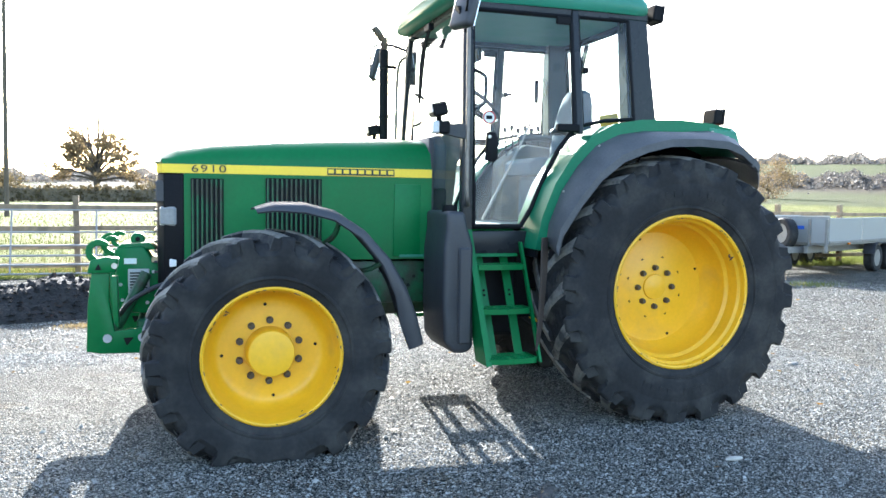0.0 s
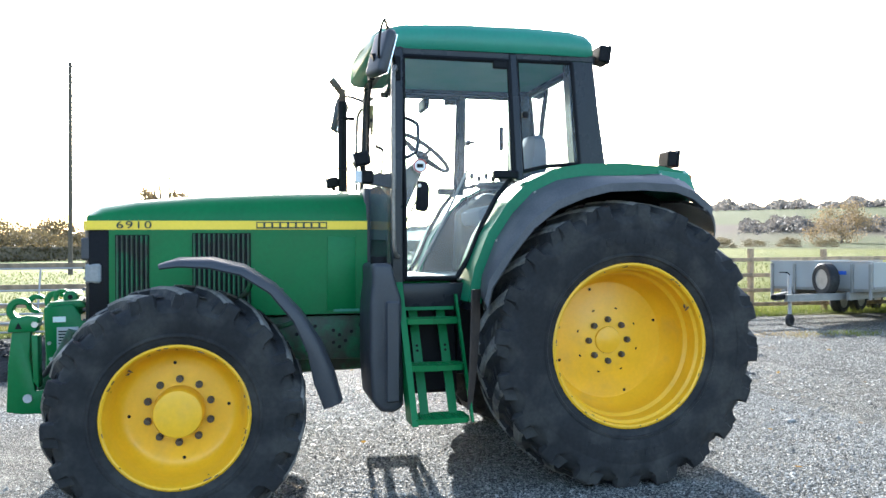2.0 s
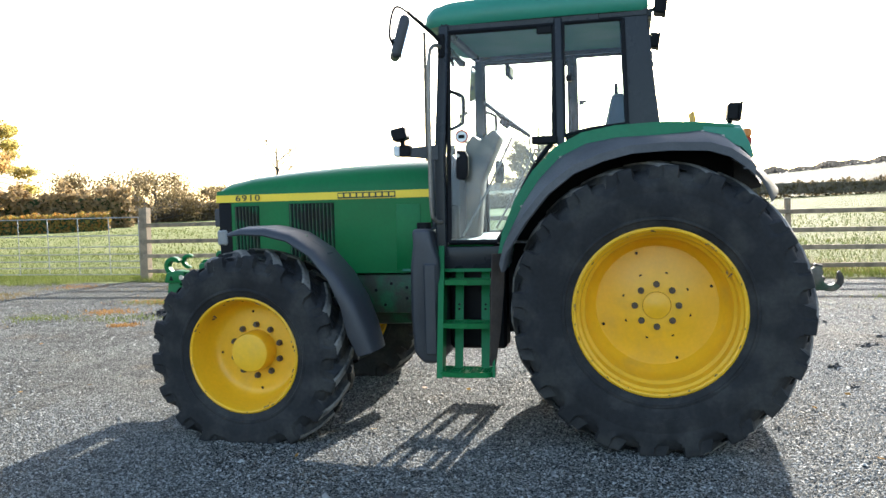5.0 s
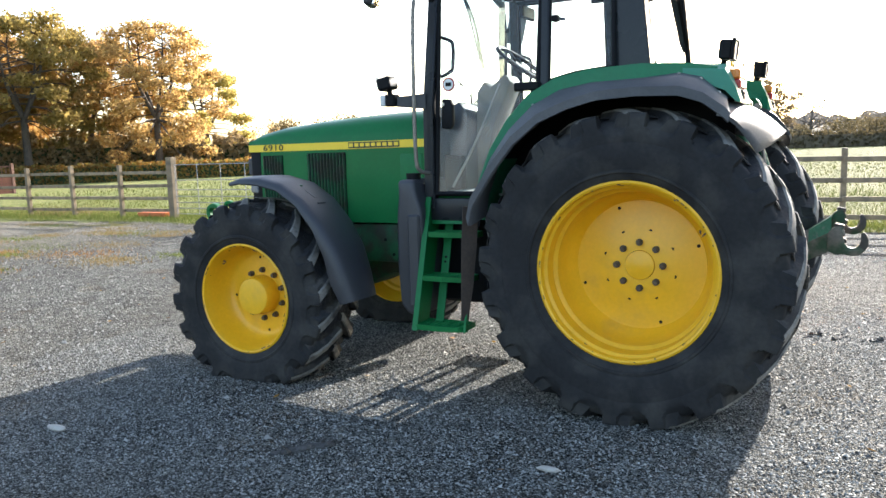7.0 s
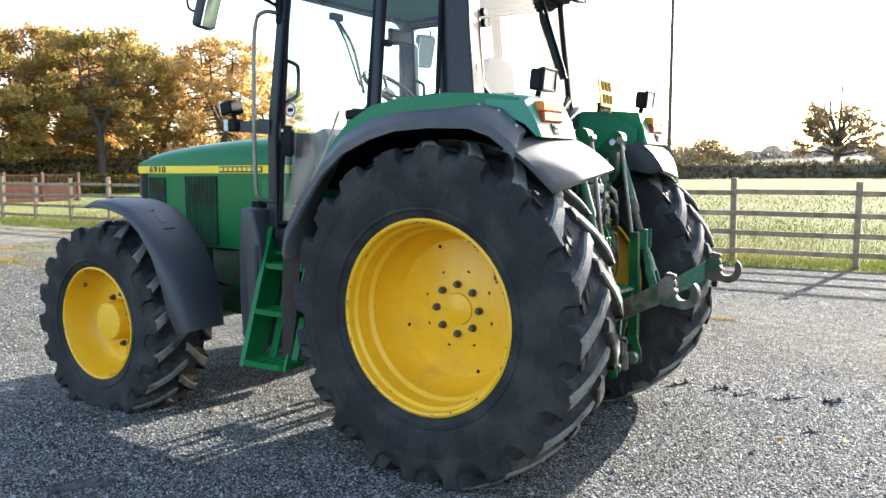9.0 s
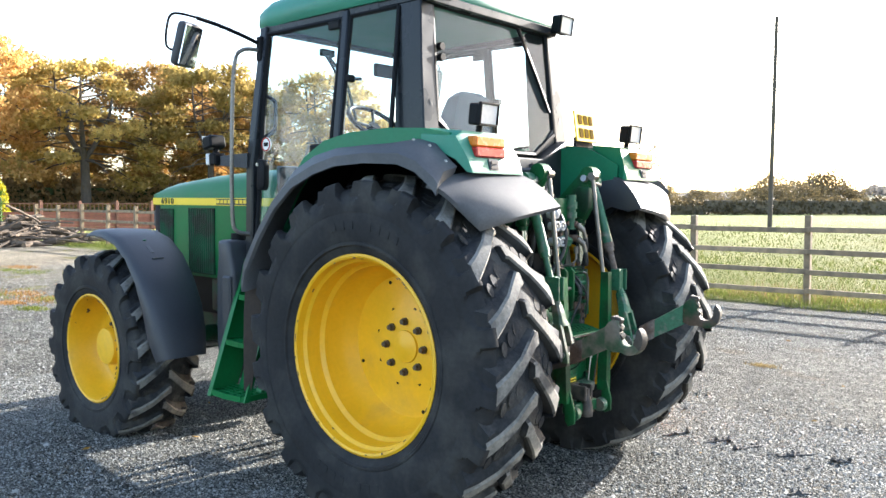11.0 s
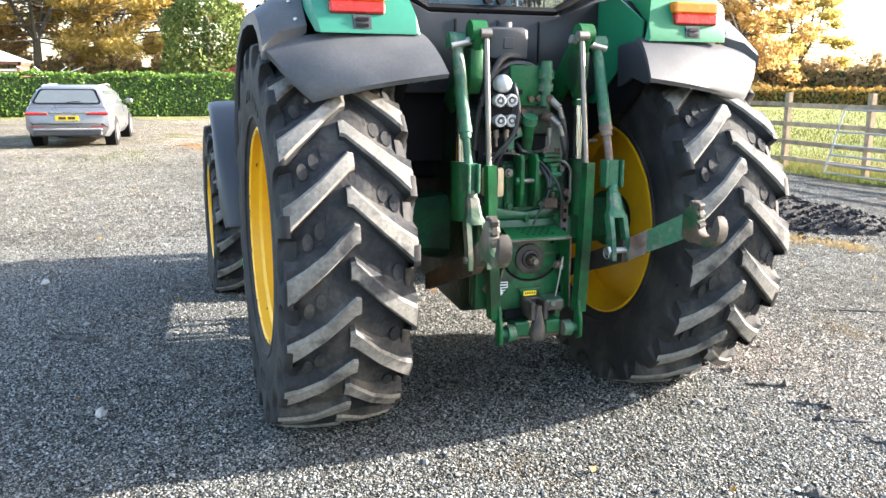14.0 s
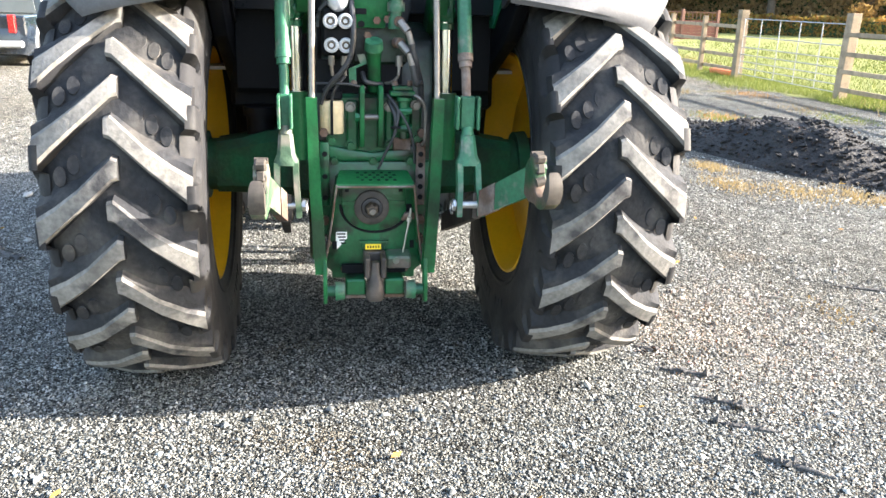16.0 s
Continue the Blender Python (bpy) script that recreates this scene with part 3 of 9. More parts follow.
# -- front mudguards --
for s in (-1, 1):
    line = [((-2.80, 1.415), 1.225, 0.86), ((-2.70, 1.448), 1.235, 0.83), ((-2.52, 1.450), 1.24, 0.82), ((-2.34, 1.405), 1.24, 0.82), ((-2.17, 1.295), 1.24, 0.82), ((-2.02, 1.135), 1.24, 0.82), ((-1.91, 0.96), 1.235, 0.82),
            ((-1.835, 0.78), 1.225, 0.83), ((-1.79, 0.615), 1.20, 0.86)]
    bm = B()
    rings = []
    for i, (p, ya, yb) in enumerate(line):
        q0, q1 = Vector(line[max(i - 1, 0)][0]), Vector(line[min(i + 1, len(line) - 1)][0])
        d = (q1 - q0).normalized()
        inward = Vector((d.y, -d.x))
        ring = []
        for w in (0.0, 0.015, 0.06, 0.15, 0.35, 0.6, 0.85, 0.96, 1.0):
            slim = (0.45, 0.8, 1.0, 1.0, 1.0, 1.25, 1.7, 2.3, 2.0)[i]
            drop = slim * (0.024 * abs(2 * w - 1) ** 3 + (0.034 if w == 0.0 else 0.009 if w == 0.015 else 0.0))
            ring.append((p[0] + inward.x * drop, -s * (ya + (yb - ya) * w), p[1] + inward.y * drop))
        inner_ring = [(x + inward.x * 0.009, y + (s * 0.008 if k == 0 else 0.0), z + inward.y * 0.009) for k, (x, y, z) in enumerate(ring)]
        rings.append(ring + inner_ring[::-1])
    loft(bm, rings)
    mg = part("front_mudguard", bm, PLASTIC, tractor, "weathered black plastic front mudguard", angle=50)
    part("moulded_slot", box(B(), (-2.135, s * 1.04, 1.256), (0.012, 0.09, 0.016), rot=(0, 40, 0), bevel=0.004), GREY_PLASTIC, mg)
    part("mudguard_stay", tube(B(), [(-2.30, -s * 1.05, 1.38), (-2.33, -s * 1.02, 1.25), (-2.45, -s * 0.86, 1.12), (-2.55, -s * 0.80, 0.85)], 0.016, 8), GREEN_DIRTY, mg)
    part("mudguard_stay", tube(B(), [(-2.02, -s * 1.02, 1.10), (-2.14, -s * 0.98, 1.04), (-2.45, -s * 0.84, 1.02)], 0.016, 8), GREEN_DIRTY, mg)
    bm = B()
    box(bm, (-2.205, -s * 1.06, 1.314), (0.09, 0.03, 0.010), rot=(0, 33, 0), bevel=0.003)
    part("moulded_badge", bm, GREY_PLASTIC, mg)

# -- front linkage --
bm = B()
prism(bm, [(-3.58, 0.72), (-3.30, 0.70), (-3.22, 0.80), (-3.22, 1.02), (-3.36, 1.05), (-3.42, 1.15), (-3.60, 1.13)], -0.22, 0.22, "y", bevel=0.02)
fl = part("front_linkage", bm, GREEN, tractor, "green front linkage frame")
bm = B()
prism(bm, [(-3.50, 1.10), (-3.42, 1.10), (-3.415, 1.20), (-3.435, 1.225), (-3.485, 1.225), (-3.505, 1.20)], -0.10, 0.10, "y", bevel=0.012)
part("top_link_bracket", bm, GREEN, fl)
part("eye_hole", cyl(B(), (-3.46, -0.103, 1.185), (-3.46, 0.103, 1.185), 0.016, n=12), BLACK, fl)
part("linkage_top", prism(B(), [(-3.60, 1.12), (-3.56, 1.16), (-3.38, 1.17), (-3.34, 1.12)], -0.20, 0.20, "y", bevel=0.012), GREEN, fl)
for x, z in ((-3.56, 0.90), (-3.55, 0.80), (-3.36, 0.98), (-3.30, 0.90), (-3.40, 0.78)):
    part("bolt_head", cyl(B(), (x, -0.218, z), (x, -0.232, z), 0.012, n=6), GREYPLATE, fl)
bm = B()
box(bm, (-3.45, -0.225, 0.92), (0.13, 0.012, 0.16), bevel=0.004)
pl = part("rating_plate", bm, GREYPLATE, fl, "grey ribbed plate")
for i in range(7):
    bm = B()
    box(bm, (-3.45, -0.234, 0.86 + i * 0.019), (0.105, 0.008, 0.008))
    part("rib", bm, BLACK, pl)
bm = B()
box(bm, (-3.50, -0.224, 1.05), (0.075, 0.006, 0.035))
part("sticker", bm, WHITE, fl)
bm = B()
box(bm, (-3.34, -0.224, 1.06), (0.06, 0.01, 0.035))
part("reflector", bm, mat("beige_reflector", (0.5, 0.36, 0.2), 0.5), fl)


def claw(bm, c, r, w, turn, y):
    """An open hook with its mouth turned by the angle."""
    pts = []
    for i in range(15):
        a = radians(turn + 250 * i / 14)
        pts.append((c[0] + r * math.cos(a), c[1] + r * math.sin(a)))
    for i in range(14, -1, -1):
        a = radians(turn + 250 * i / 14)
        k = 0.48 if 1 < i < 13 else 0.62
        pts.append((c[0] + r * k * math.cos(a), c[1] + r * k * math.sin(a)))
    return prism(bm, pts, y - w / 2, y + w / 2, "y", bevel=0.006, seg=1)


for s in (-1, 1):
    bm = B()
    y = s * 0.46
    prism(bm, [(-3.74, 0.52), (-3.66, 0.505), (-3.40, 0.50), (-3.30, 0.56), (-3.36, 0.66), (-3.58, 0.64), (-3.61, 0.85), (-3.60, 1.05), (-3.70, 1.06), (-3.73, 0.80)], y - 0.03, y + 0.03, "y", bevel=0.008)
    prism(bm, [(-3.73, 1.0), (-3.57, 1.0), (-3.55, 1.09), (-3.62, 1.10), (-3.71, 1.08)], y - 0.05, y + 0.05, "y", bevel=0.01)
    claw(bm, (-3.665, 1.13), 0.075, 0.06, 30, y)
    arm = part("lower_arm", bm, GREEN, fl, "green lower arm with claw hook")
    for x in (-3.62, -3.42):
        part("pivot_pin", cyl(B(), (x, y - 0.042, 0.60), (x, y + 0.042, 0.60), 0.026, n=14), GREYPLATE, arm, "pale pin end")
    part("plate_hole", prism(B(), [(-3.53, 0.60), (-3.47, 0.60), (-3.51, 0.55)], y - 0.032, y + 0.032, "y"), BLACK, arm)
    part("plate_hole", prism(B(), [(-3.685, 1.02), (-3.665, 1.06), (-3.645, 1.02)], y - 0.052, y + 0.052, "y"), BLACK, arm)
    bm = B()
    prism(bm, [(-3.585, 0.70), (-3.555, 0.66), (-3.56, 0.98), (-3.595, 0.98)], y - 0.05, y + 0.05, "y", bevel=0.004)
    part("arm_flange", bm, GREEN, arm)
    bm = B()
    claw(bm, (-3.60, 1.16), 0.06, 0.04, 40, y + s * -0.11)
    part("inner_claw", bm, GREEN, arm)
    part("latch_pin", cyl(B(), (-3.575, y - 0.06, 1.045), (-3.575, y + 0.06, 1.045), 0.018, n=10), STEEL, arm)
bm = B()
cyl(bm, (-3.38, -0.46, 0.58), (-3.38, 0.46, 0.58), 0.04)
box(bm, (-3.38, 0, 0.64), (0.16, 0.7, 0.10), bevel=0.015)
part("cross_shaft", bm, GREEN_DIRTY, fl)
part("hydraulic_hose", tube(B(), [(-3.60, -0.30, 0.66), (-3.50, -0.36, 0.80), (-3.38, -0.38, 0.88), (-3.24, -0.36, 0.93)], 0.016, 8), HOSE, fl, "black hydraulic hose")
part("hydraulic_hose", tube(B(), [(-3.58, 0.28, 0.70), (-3.48, 0.30, 0.85), (-3.30, 0.32, 0.95)], 0.016, 8), HOSE, fl)
for y in (-0.3, 0.3):
    part("lift_ram", cyl(B(), (-3.60, y, 0.60), (-3.40, y, 0.98), 0.035), GREEN_DIRTY, fl)

# -- cab --
bm = B()
loft(bm, [[(-1.40, y, z) for y, z in ((-0.77, 1.285), (-0.77, 1.30), (0.77, 1.30), (0.77, 1.285))], [(-0.10, y, z) for y, z in ((-0.70, 1.285), (-0.70, 1.30), (0.70, 1.30), (0.70, 1.285))]])
cabf = part("cab_floor", bm, FLOORMAT, tractor, "pale worn cab floor")
bm = B()
prism(bm, [(-1.575, 1.05), (-1.535, 1.05), (-1.535, 1.89), (-1.575, 1.90)], -0.455, 0.455, "y", bevel=0.008)
prism(bm, [(-1.53, 1.05), (-1.40, 1.05), (-1.38, 1.85), (-1.44, 1.93), (-1.53, 1.90)], -0.27, 0.27, "y", bevel=0.015)
prism(bm, [(-1.53, 1.05), (-1.40, 1.05), (-1.40, 1.30), (-1.53, 1.30)], -0.455, 0.455, "y", bevel=0.008)
part("bulkhead", bm, PLASTIC, tractor, "black cowl behind the bonnet")
bm = B()
prism(bm, [(-1.44, 1.12), (-1.0, 1.12), (-0.95, 1.27), (-1.44, 1.27)], -0.80, 0.80, "y", bevel=0.01)
part("cab_sill", bm, CABFRAME, tractor)
roof_st = [(-1.545, 0.58, 2.80, 2.85), (-1.53, 0.63, 2.785, 2.90), (-1.48, 0.675, 2.78, 2.945), (-1.36, 0.70, 2.78, 2.975), (-1.0, 0.712, 2.782, 2.995), (-0.5, 0.715, 2.785, 3.0), (-0.2, 0.71, 2.785, 2.99), (-0.08, 0.70, 2.785, 2.965), (-0.04, 0.69, 2.79, 2.93), (-0.025, 0.66, 2.80, 2.87)]
bm = B()
rings = []
for x, hw, lo, hi in roof_st:
    half = [(-hw * 0.97, lo), (-hw, lo + (hi - lo) * 0.18), (-hw * 0.99, lo + (hi - lo) * 0.55), (-hw * 0.93, lo + (hi - lo) * 0.82), (-hw * 0.75, lo + (hi - lo) * 0.95), (-hw * 0.4, hi)]
    rings.append([(x + 0.06 * ((y / 0.7) ** 2 - 0.6) * (1 if x < -1.3 else 0), y, z) for y, z in half + [(-y, z) for y, z in half[::-1]]])
loft(bm, rings)
part("cab_roof", bm, GREEN_FADED, tractor, "sun-faded green cab roof", angle=50)
for s in (-1, 1):
    bm = B()
    box(bm, (-0.72, s * 0.645, 2.775), (1.38, 0.06, 0.05), bevel=0.006)
    part("roof_rail", bm, CABFRAME, tractor)
for x in (-1.40, -0.03):
    bm = B()
    box(bm, (x, 0, 2.775), (0.06, 1.27, 0.05), bevel=0.006)
    part("roof_crossbar", bm, CABFRAME, tractor)
bm = B()
box(bm, (-0.72, 0, 2.80), (1.34, 1.24, 0.02), bevel=0.005)
part("headlining", bm, HEADLINER, tractor, "pale grey cab headlining")


def post(name, rings, material=CABFRAME, label=""):
    bm = B()
    loft(bm, rings)
    bmesh.ops.bevel(bm, geom=list(bm.edges), offset=0.008, segments=1, affect="EDGES")
    return part(name, bm, material, tractor, label)


def rect(cx, cy, z, dx, dy):
    return [(cx - dx / 2, cy - dy / 2, z), (cx + dx / 2, cy - dy / 2, z), (cx + dx / 2, cy + dy / 2, z), (cx - dx / 2, cy + dy / 2, z)]


for s in (-1, 1):
    post("front_pillar", [rect(-1.415, s * 0.775, 1.20, 0.075, 0.07), rect(-1.415, s * 0.765, 1.9, 0.07, 0.065), rect(-1.385, s * 0.665, 2.78, 0.07, 0.065)])
    post("door_pillar", [rect(-0.60, s * 0.765, 1.93, 0.055, 0.05), rect(-0.61, s * 0.665, 2.78, 0.055, 0.05)])
    post("rear_pillar", [rect(-0.065, s * 0.655, 1.95, 0.23, 0.13), rect(-0.10, s * 0.632, 2.4, 0.20, 0.12), rect(-0.122, s * 0.612, 2.79, 0.18, 0.11)])
    bm = B()
    prism(bm, [(s * 0.60, 1.95), (s * 0.66, 1.95), (s * 0.655, 2.22), (s * 0.60, 2.16), (s * 0.45, 2.03), (s * 0.38, 1.97), (s * 0.38, 1.93)], -0.02, 0.025, "x", bevel=0.006)
    part("pillar_gusset", bm, CABFRAME, tractor)
    # lower wing glass beside the bonnet
    bm = B()
    bm.faces.new([bm.verts.new((x, y, z)) for x, y, z in ((-1.545, s * 0.462, 1.32), (-1.45, s * 0.75, 1.30), (-1.448, s * 0.74, 1.92), (-1.545, s * 0.462, 1.88))])
    g = part("lower_wing_glass", bm, GLASS, tractor, "clear lower front glass")
    g.visible_shadow = False
    # door
    path = [(-1.365, 1.30), (-1.03, 1.30), (-0.955, 1.42), (-0.86, 1.64), (-0.76, 1.82), (-0.64, 1.965), (-0.635, 2.73), (-1.355, 2.73)]

    def side_y(z):
        return s * (0.785 if z < 1.9 else 0.785 - (z - 1.9) * 0.125)

    bm = B()
    vs = [bm.verts.new((x, side_y(z), z)) for x, z in path]
    bm.faces.new(vs)
    door = part("cab_door", bm, GLASS, tractor, "clear glass cab door with black edging")
    door.visible_shadow = False
    bm = B()
    for (x0, z0), (x1, z1) in zip(path, path[1:] + path[:1]):
        cyl(bm, (x0, side_y(z0), z0), (x1, side_y(z1), z1), 0.017, n=8)
    part("door_frame", bm, BLACK, door)
    bm = B()
    prism(bm, [(-1.30, 1.73), (-1.235, 1.72), (-1.215, 1.75), (-1.212, 1.88), (-1.23, 1.915), (-1.29, 1.92)], s * 0.785, s * 0.83, "y", bevel=0.012)
    part("door_latch", bm, BLACK, door, "black door latch box")
    bm = B()
    cyl(bm, (-1.278, s * 0.83, 1.885), (-1.278, s * 0.838, 1.885), 0.011)
    part("lock", bm, STEEL, door)
    bm = B()
    box(bm, (-0.70, s * 0.80, 1.965), (0.17, 0.05, 0.055), bevel=0.01)
    part("door_hinge_block", bm, BLACK, door)
    bm = B()
    box(bm, (-0.70, s * 0.69, 2.70), (0.10, 0.03, 0.05), bevel=0.006)
    part("hinge", bm, BLACK, door)
    # gas strut and inner grip of the door
    bm = B()
    tube(bm, [(-1.28, s * 0.72, 1.34), (-1.12, s * 0.70, 1.62), (-0.93, s * 0.70, 2.0)], 0.008, 8)
    part("door_stay", bm, DULLSTEEL, door)
    bm = B()
    tube(bm, [(-1.345, s * 0.72, 2.07), (-1.29, s * 0.70, 2.10), (-1.265, s * 0.70, 2.13), (-1.26, s * 0.70, 2.27), (-1.285, s * 0.70, 2.305), (-1.345, s * 0.70, 2.33)], 0.013, 8)
    part("inner_grip", bm, BLACK, door)
    # rear quarter glass
    q = [(-0.575, 1.99), (-0.40, 2.03), (-0.17, 2.05), (-0.19, 2.74), (-0.58, 2.74)]
    bm = B()
    bm.faces.new([bm.verts.new((x, side_y(z) * 0.985, z)) for x, z in q])
    w = part("quarter_window", bm, GLASS, tractor, "clear rear quarter window")
    w.visible_shadow = False
    bm = B()
    for (x0, z0), (x1, z1) in zip(q, q[1:] + q[:1]):
        cyl(bm, (x0, side_y(z0) * 0.985, z0), (x1, side_y(z1) * 0.985, z1), 0.014, n=8)
    part("window_seal", bm, BLACK, w)
    bm = B()
    box(bm, (-0.54, s * 0.715, 2.37), (0.04, 0.05, 0.04), bevel=0.006)
    cyl(bm, (-0.54, s * 0.70, 2.37), (-0.50, s * 0.66, 2.37), 0.010)
    part("window_catch", bm, BLACK, w)
    # handrail on the front pillar
    bm = B()
    tube(bm, [(-1.40, s * 0.70, 2.63), (-1.43, s * 0.83, 2.62), (-1.45, s * 0.88, 2.50), (-1.455, s * 0.90, 2.0), (-1.455, s * 0.90, 1.56), (-1.44, s * 0.88, 1.46), (-1.41, s * 0.80, 1.44)], 0.0135, 10)
    part("grab_rail", bm, DULLSTEEL, tractor, "worn metal grab rail")
    # mirror on its arm
    bm = B()
    tube(bm, [(-1.40, s * 0.68, 2.66), (-1.44, s * 0.80, 2.71), (-1.49, s * 0.95, 2.76), (-1.52, s * 1.10, 2.79)], 0.013, 8)
    tube(bm, [(-1.52, s * 1.08, 2.79), (-1.56, s * 1.235, 2.80), (-1.59, s * 1.265, 2.72), (-1.60, s * 1.26, 2.60), (-1.58, s * 1.18, 2.585)], 0.008, 8)
    box(bm, (-1.40, s * 0.70, 2.64), (0.05, 0.06, 0.16), bevel=0.008)
    arm = part("mirror_arm", bm, BLACK, tractor, "black folding mirror arm")
    bm = B()
    box(bm, (-0.01, 0, 0), (0.065, 0.185, 0.275), bevel=0.028, seg=3)
    m = part("mirror_housing", bm, PLASTIC, arm, "black mirror housing")
    m.matrix_basis = pose(-1.56, s * 1.145, 2.62, 0, 16, -s * 20)
    bm = B()
    box(bm, (0.026, 0, 0), (0.006, 0.155, 0.24))
    mm = part("mirror_glass", bm, MIRROR, arm, "mirror glass")
    mm.matrix_basis = pose(-1.56, s * 1.145, 2.62, 0, 16, -s * 20)
    bm = B()
    cyl(bm, (-1.62, s * 1.14, 2.59), (-1.58, s * 1.14, 2.60), 0.035, 0.03)
    part("mirror_knuckle", bm, BLACK, arm)
    # work lamp and indicator on a bracket
    bm = B()
    for xa, ya, xb, yb, ha, hb in ((-1.63, 0.905, -1.43, 0.79, 0.055, 0.10),):
        d = Vector((xb - xa, yb - ya)).normalized()
        nx, ny = -d.y * 0.02, d.x * 0.02
        loft(bm, [[(x - nx, s * (y - ny), 1.915 - h / 2), (x + nx, s * (y + ny), 1.915 - h / 2), (x + nx, s * (y + ny), 1.915 + h / 2), (x - nx, s * (y - ny), 1.915 + h / 2)] for x, y, h in ((xa, ya, ha), (xb, yb, hb))])
    br = part("lamp_bracket", bm, GREY_PLASTIC, tractor, "grey lamp bracket on the cab pillar")
    bm = B()
    box(bm, (-1.655, s * 0.90, 2.035), (0.10, 0.12, 0.085), rot=(0, -12, 0), bevel=0.012)
    cyl(bm, (-1.64, s * 0.89, 1.93), (-1.645, s * 0.89, 2.0), 0.018)
    part("work_lamp", bm, BLACK, br, "black square work lamp")
    bm = B()
    box(bm, (-1.708, s * 0.90, 2.045), (0.008, 0.10, 0.065), rot=(0, -12, 0))
    part("work_lamp_lens", bm, LAMPGLASS, br)
    bm = B()
    box(bm, (-1.62, s * 0.90, 1.925), (0.075, 0.085, 0.08), bevel=0.01)
    part("indicator_body", bm, BLACK, br)
    bm = B()
    box(bm, (-1.675, s * 0.90, 1.925), (0.045, 0.08, 0.075), bevel=0.008)
    part("indicator_lens", bm, LAMPGLASS, br, "clear indicator lens")
    # lamp under the rear roof corner
    bm = B()
    box(bm, (0.045, s * 0.62, 2.815), (0.07, 0.145, 0.115), rot=(0, 8, 0), bevel=0.01)
    for dy, dz, wy, wz in ((0, 0.055, 0.150, 0.010), (0, -0.055, 0.150, 0.010), (0.070, 0, 0.010, 0.118), (-0.070, 0, 0.010, 0.118)):
        box(bm, (0.082 + dz * 0.14, s * 0.62 + dy, 2.81 + dz), (0.020, wy, wz), rot=(0, 8, 0), bevel=0.002)
    cyl(bm, (-0.02, s * 0.60, 2.79), (0.03, s * 0.60, 2.81), 0.012)
    rl = part("roof_work_lamp", bm, BLACK, tractor, "black work lamp under the roof edge")
    bm = B()
    box(bm, (0.079, s * 0.62, 2.81), (0.012, 0.132, 0.100), rot=(0, 8, 0), bevel=0.003)
    part("lens", bm, REARLENS, rl)

# windscreen and rear window
bm = B()
vs = [bm.verts.new(p) for p in ((-1.435, -0.74, 1.92), (-1.435, 0.74, 1.92), (-1.40, 0.64, 2.76), (-1.40, -0.64, 2.76))]
bm.faces.new(vs)
ws = part("windscreen", bm, GLASS, tractor, "clear flat windscreen")
ws.visible_shadow = False
bm = B()
tube(bm, [(-1.47, -0.10, 2.70), (-1.47, 0.02, 2.55), (-1.46, 0.16, 2.25)], 0.009, 6)
tube(bm, [(-1.47, -0.06, 2.68), (-1.47, 0.10, 2.52), (-1.455, 0.20, 2.2)], 0.012, 6)
box(bm, (-1.47, -0.08, 2.71), (0.04, 0.12, 0.05), bevel=0.006)
part("wiper", bm, BLACK, ws, "black wiper blade")
rw = [(-0.565, 2.76), (-0.585, 2.10), (-0.34, 1.955), (0.34, 1.955), (0.585, 2.10), (0.565, 2.76)]
bm = B()
bm.faces.new([bm.verts.new((0.03 - (z - 1.95) * 0.10, y, z)) for y, z in rw])
rwo = part("rear_window", bm, GLASS, tractor, "clear glass rear window")
rwo.visible_shadow = False
bm = B()
for (y0, z0), (y1, z1) in zip(rw, rw[1:] + rw[:1]):
    cyl(bm, (0.03 - (z0 - 1.95) * 0.10, y0, z0), (0.03 - (z1 - 1.95) * 0.10, y1, z1), 0.020, n=8)
part("window_frame", bm, BLACK, rwo)
bm = B()
for y, z in ((-0.03, 2.0), (0.04, 2.0), (-0.52, 2.46), (-0.52, 2.52)):
    x = 0.03 - (z - 1.95) * 0.1
    part("window_knob", cyl(B(), (x, y, z), (x + 0.03, y, z), 0.022), BLACK, rwo)
bm = B()
tube(bm, [(-0.02, 0.22, 2.74), (-0.005, 0.34, 2.55), (0.02, 0.50, 2.28)], 0.010, 6)
tube(bm, [(-0.03, 0.24, 2.74), (-0.015, 0.38, 2.52), (0.015, 0.53, 2.24)], 0.013, 6)
part("rear_wiper", bm, BLACK, rwo, "black rear wiper")
bm = B()
prism(bm, [(-0.60, 1.55), (0.60, 1.55), (0.62, 2.06), (0.35, 1.93), (-0.35, 1.93), (-0.62, 2.06)], -0.02, 0.10, "x", bevel=0.012)
rp = part("rear_panel", bm, CABFRAME, tractor, "dark grey panel below the rear window")
for y in (-0.22, 0.0, 0.22):
    bm = B()
    box(bm, (0.103, y, 1.80), (0.008, 0.008, 0.2))
    part("panel_rib", bm, BLACK, rp)
bm = B()
prism(bm, [(-0.15, 1.50), (0.15, 1.50), (0.17, 1.56), (0.17, 1.66), (0.13, 1.67), (0.12, 1.70), (-0.15, 1.70), (-0.17, 1.62)], 0.10, 0.28, "x", bevel=0.02)
part("oil_reservoir", bm, PLASTIC, tractor, "black moulded reservoir tank")
bm = B()
box(bm, (-0.55, 0, 1.20), (1.0, 1.2, 0.16), bevel=0.02)
box(bm, (-0.02, 0, 1.45), (0.10, 1.16, 0.50), bevel=0.02)
part("cab_rear_body", bm, BLACK, tractor)

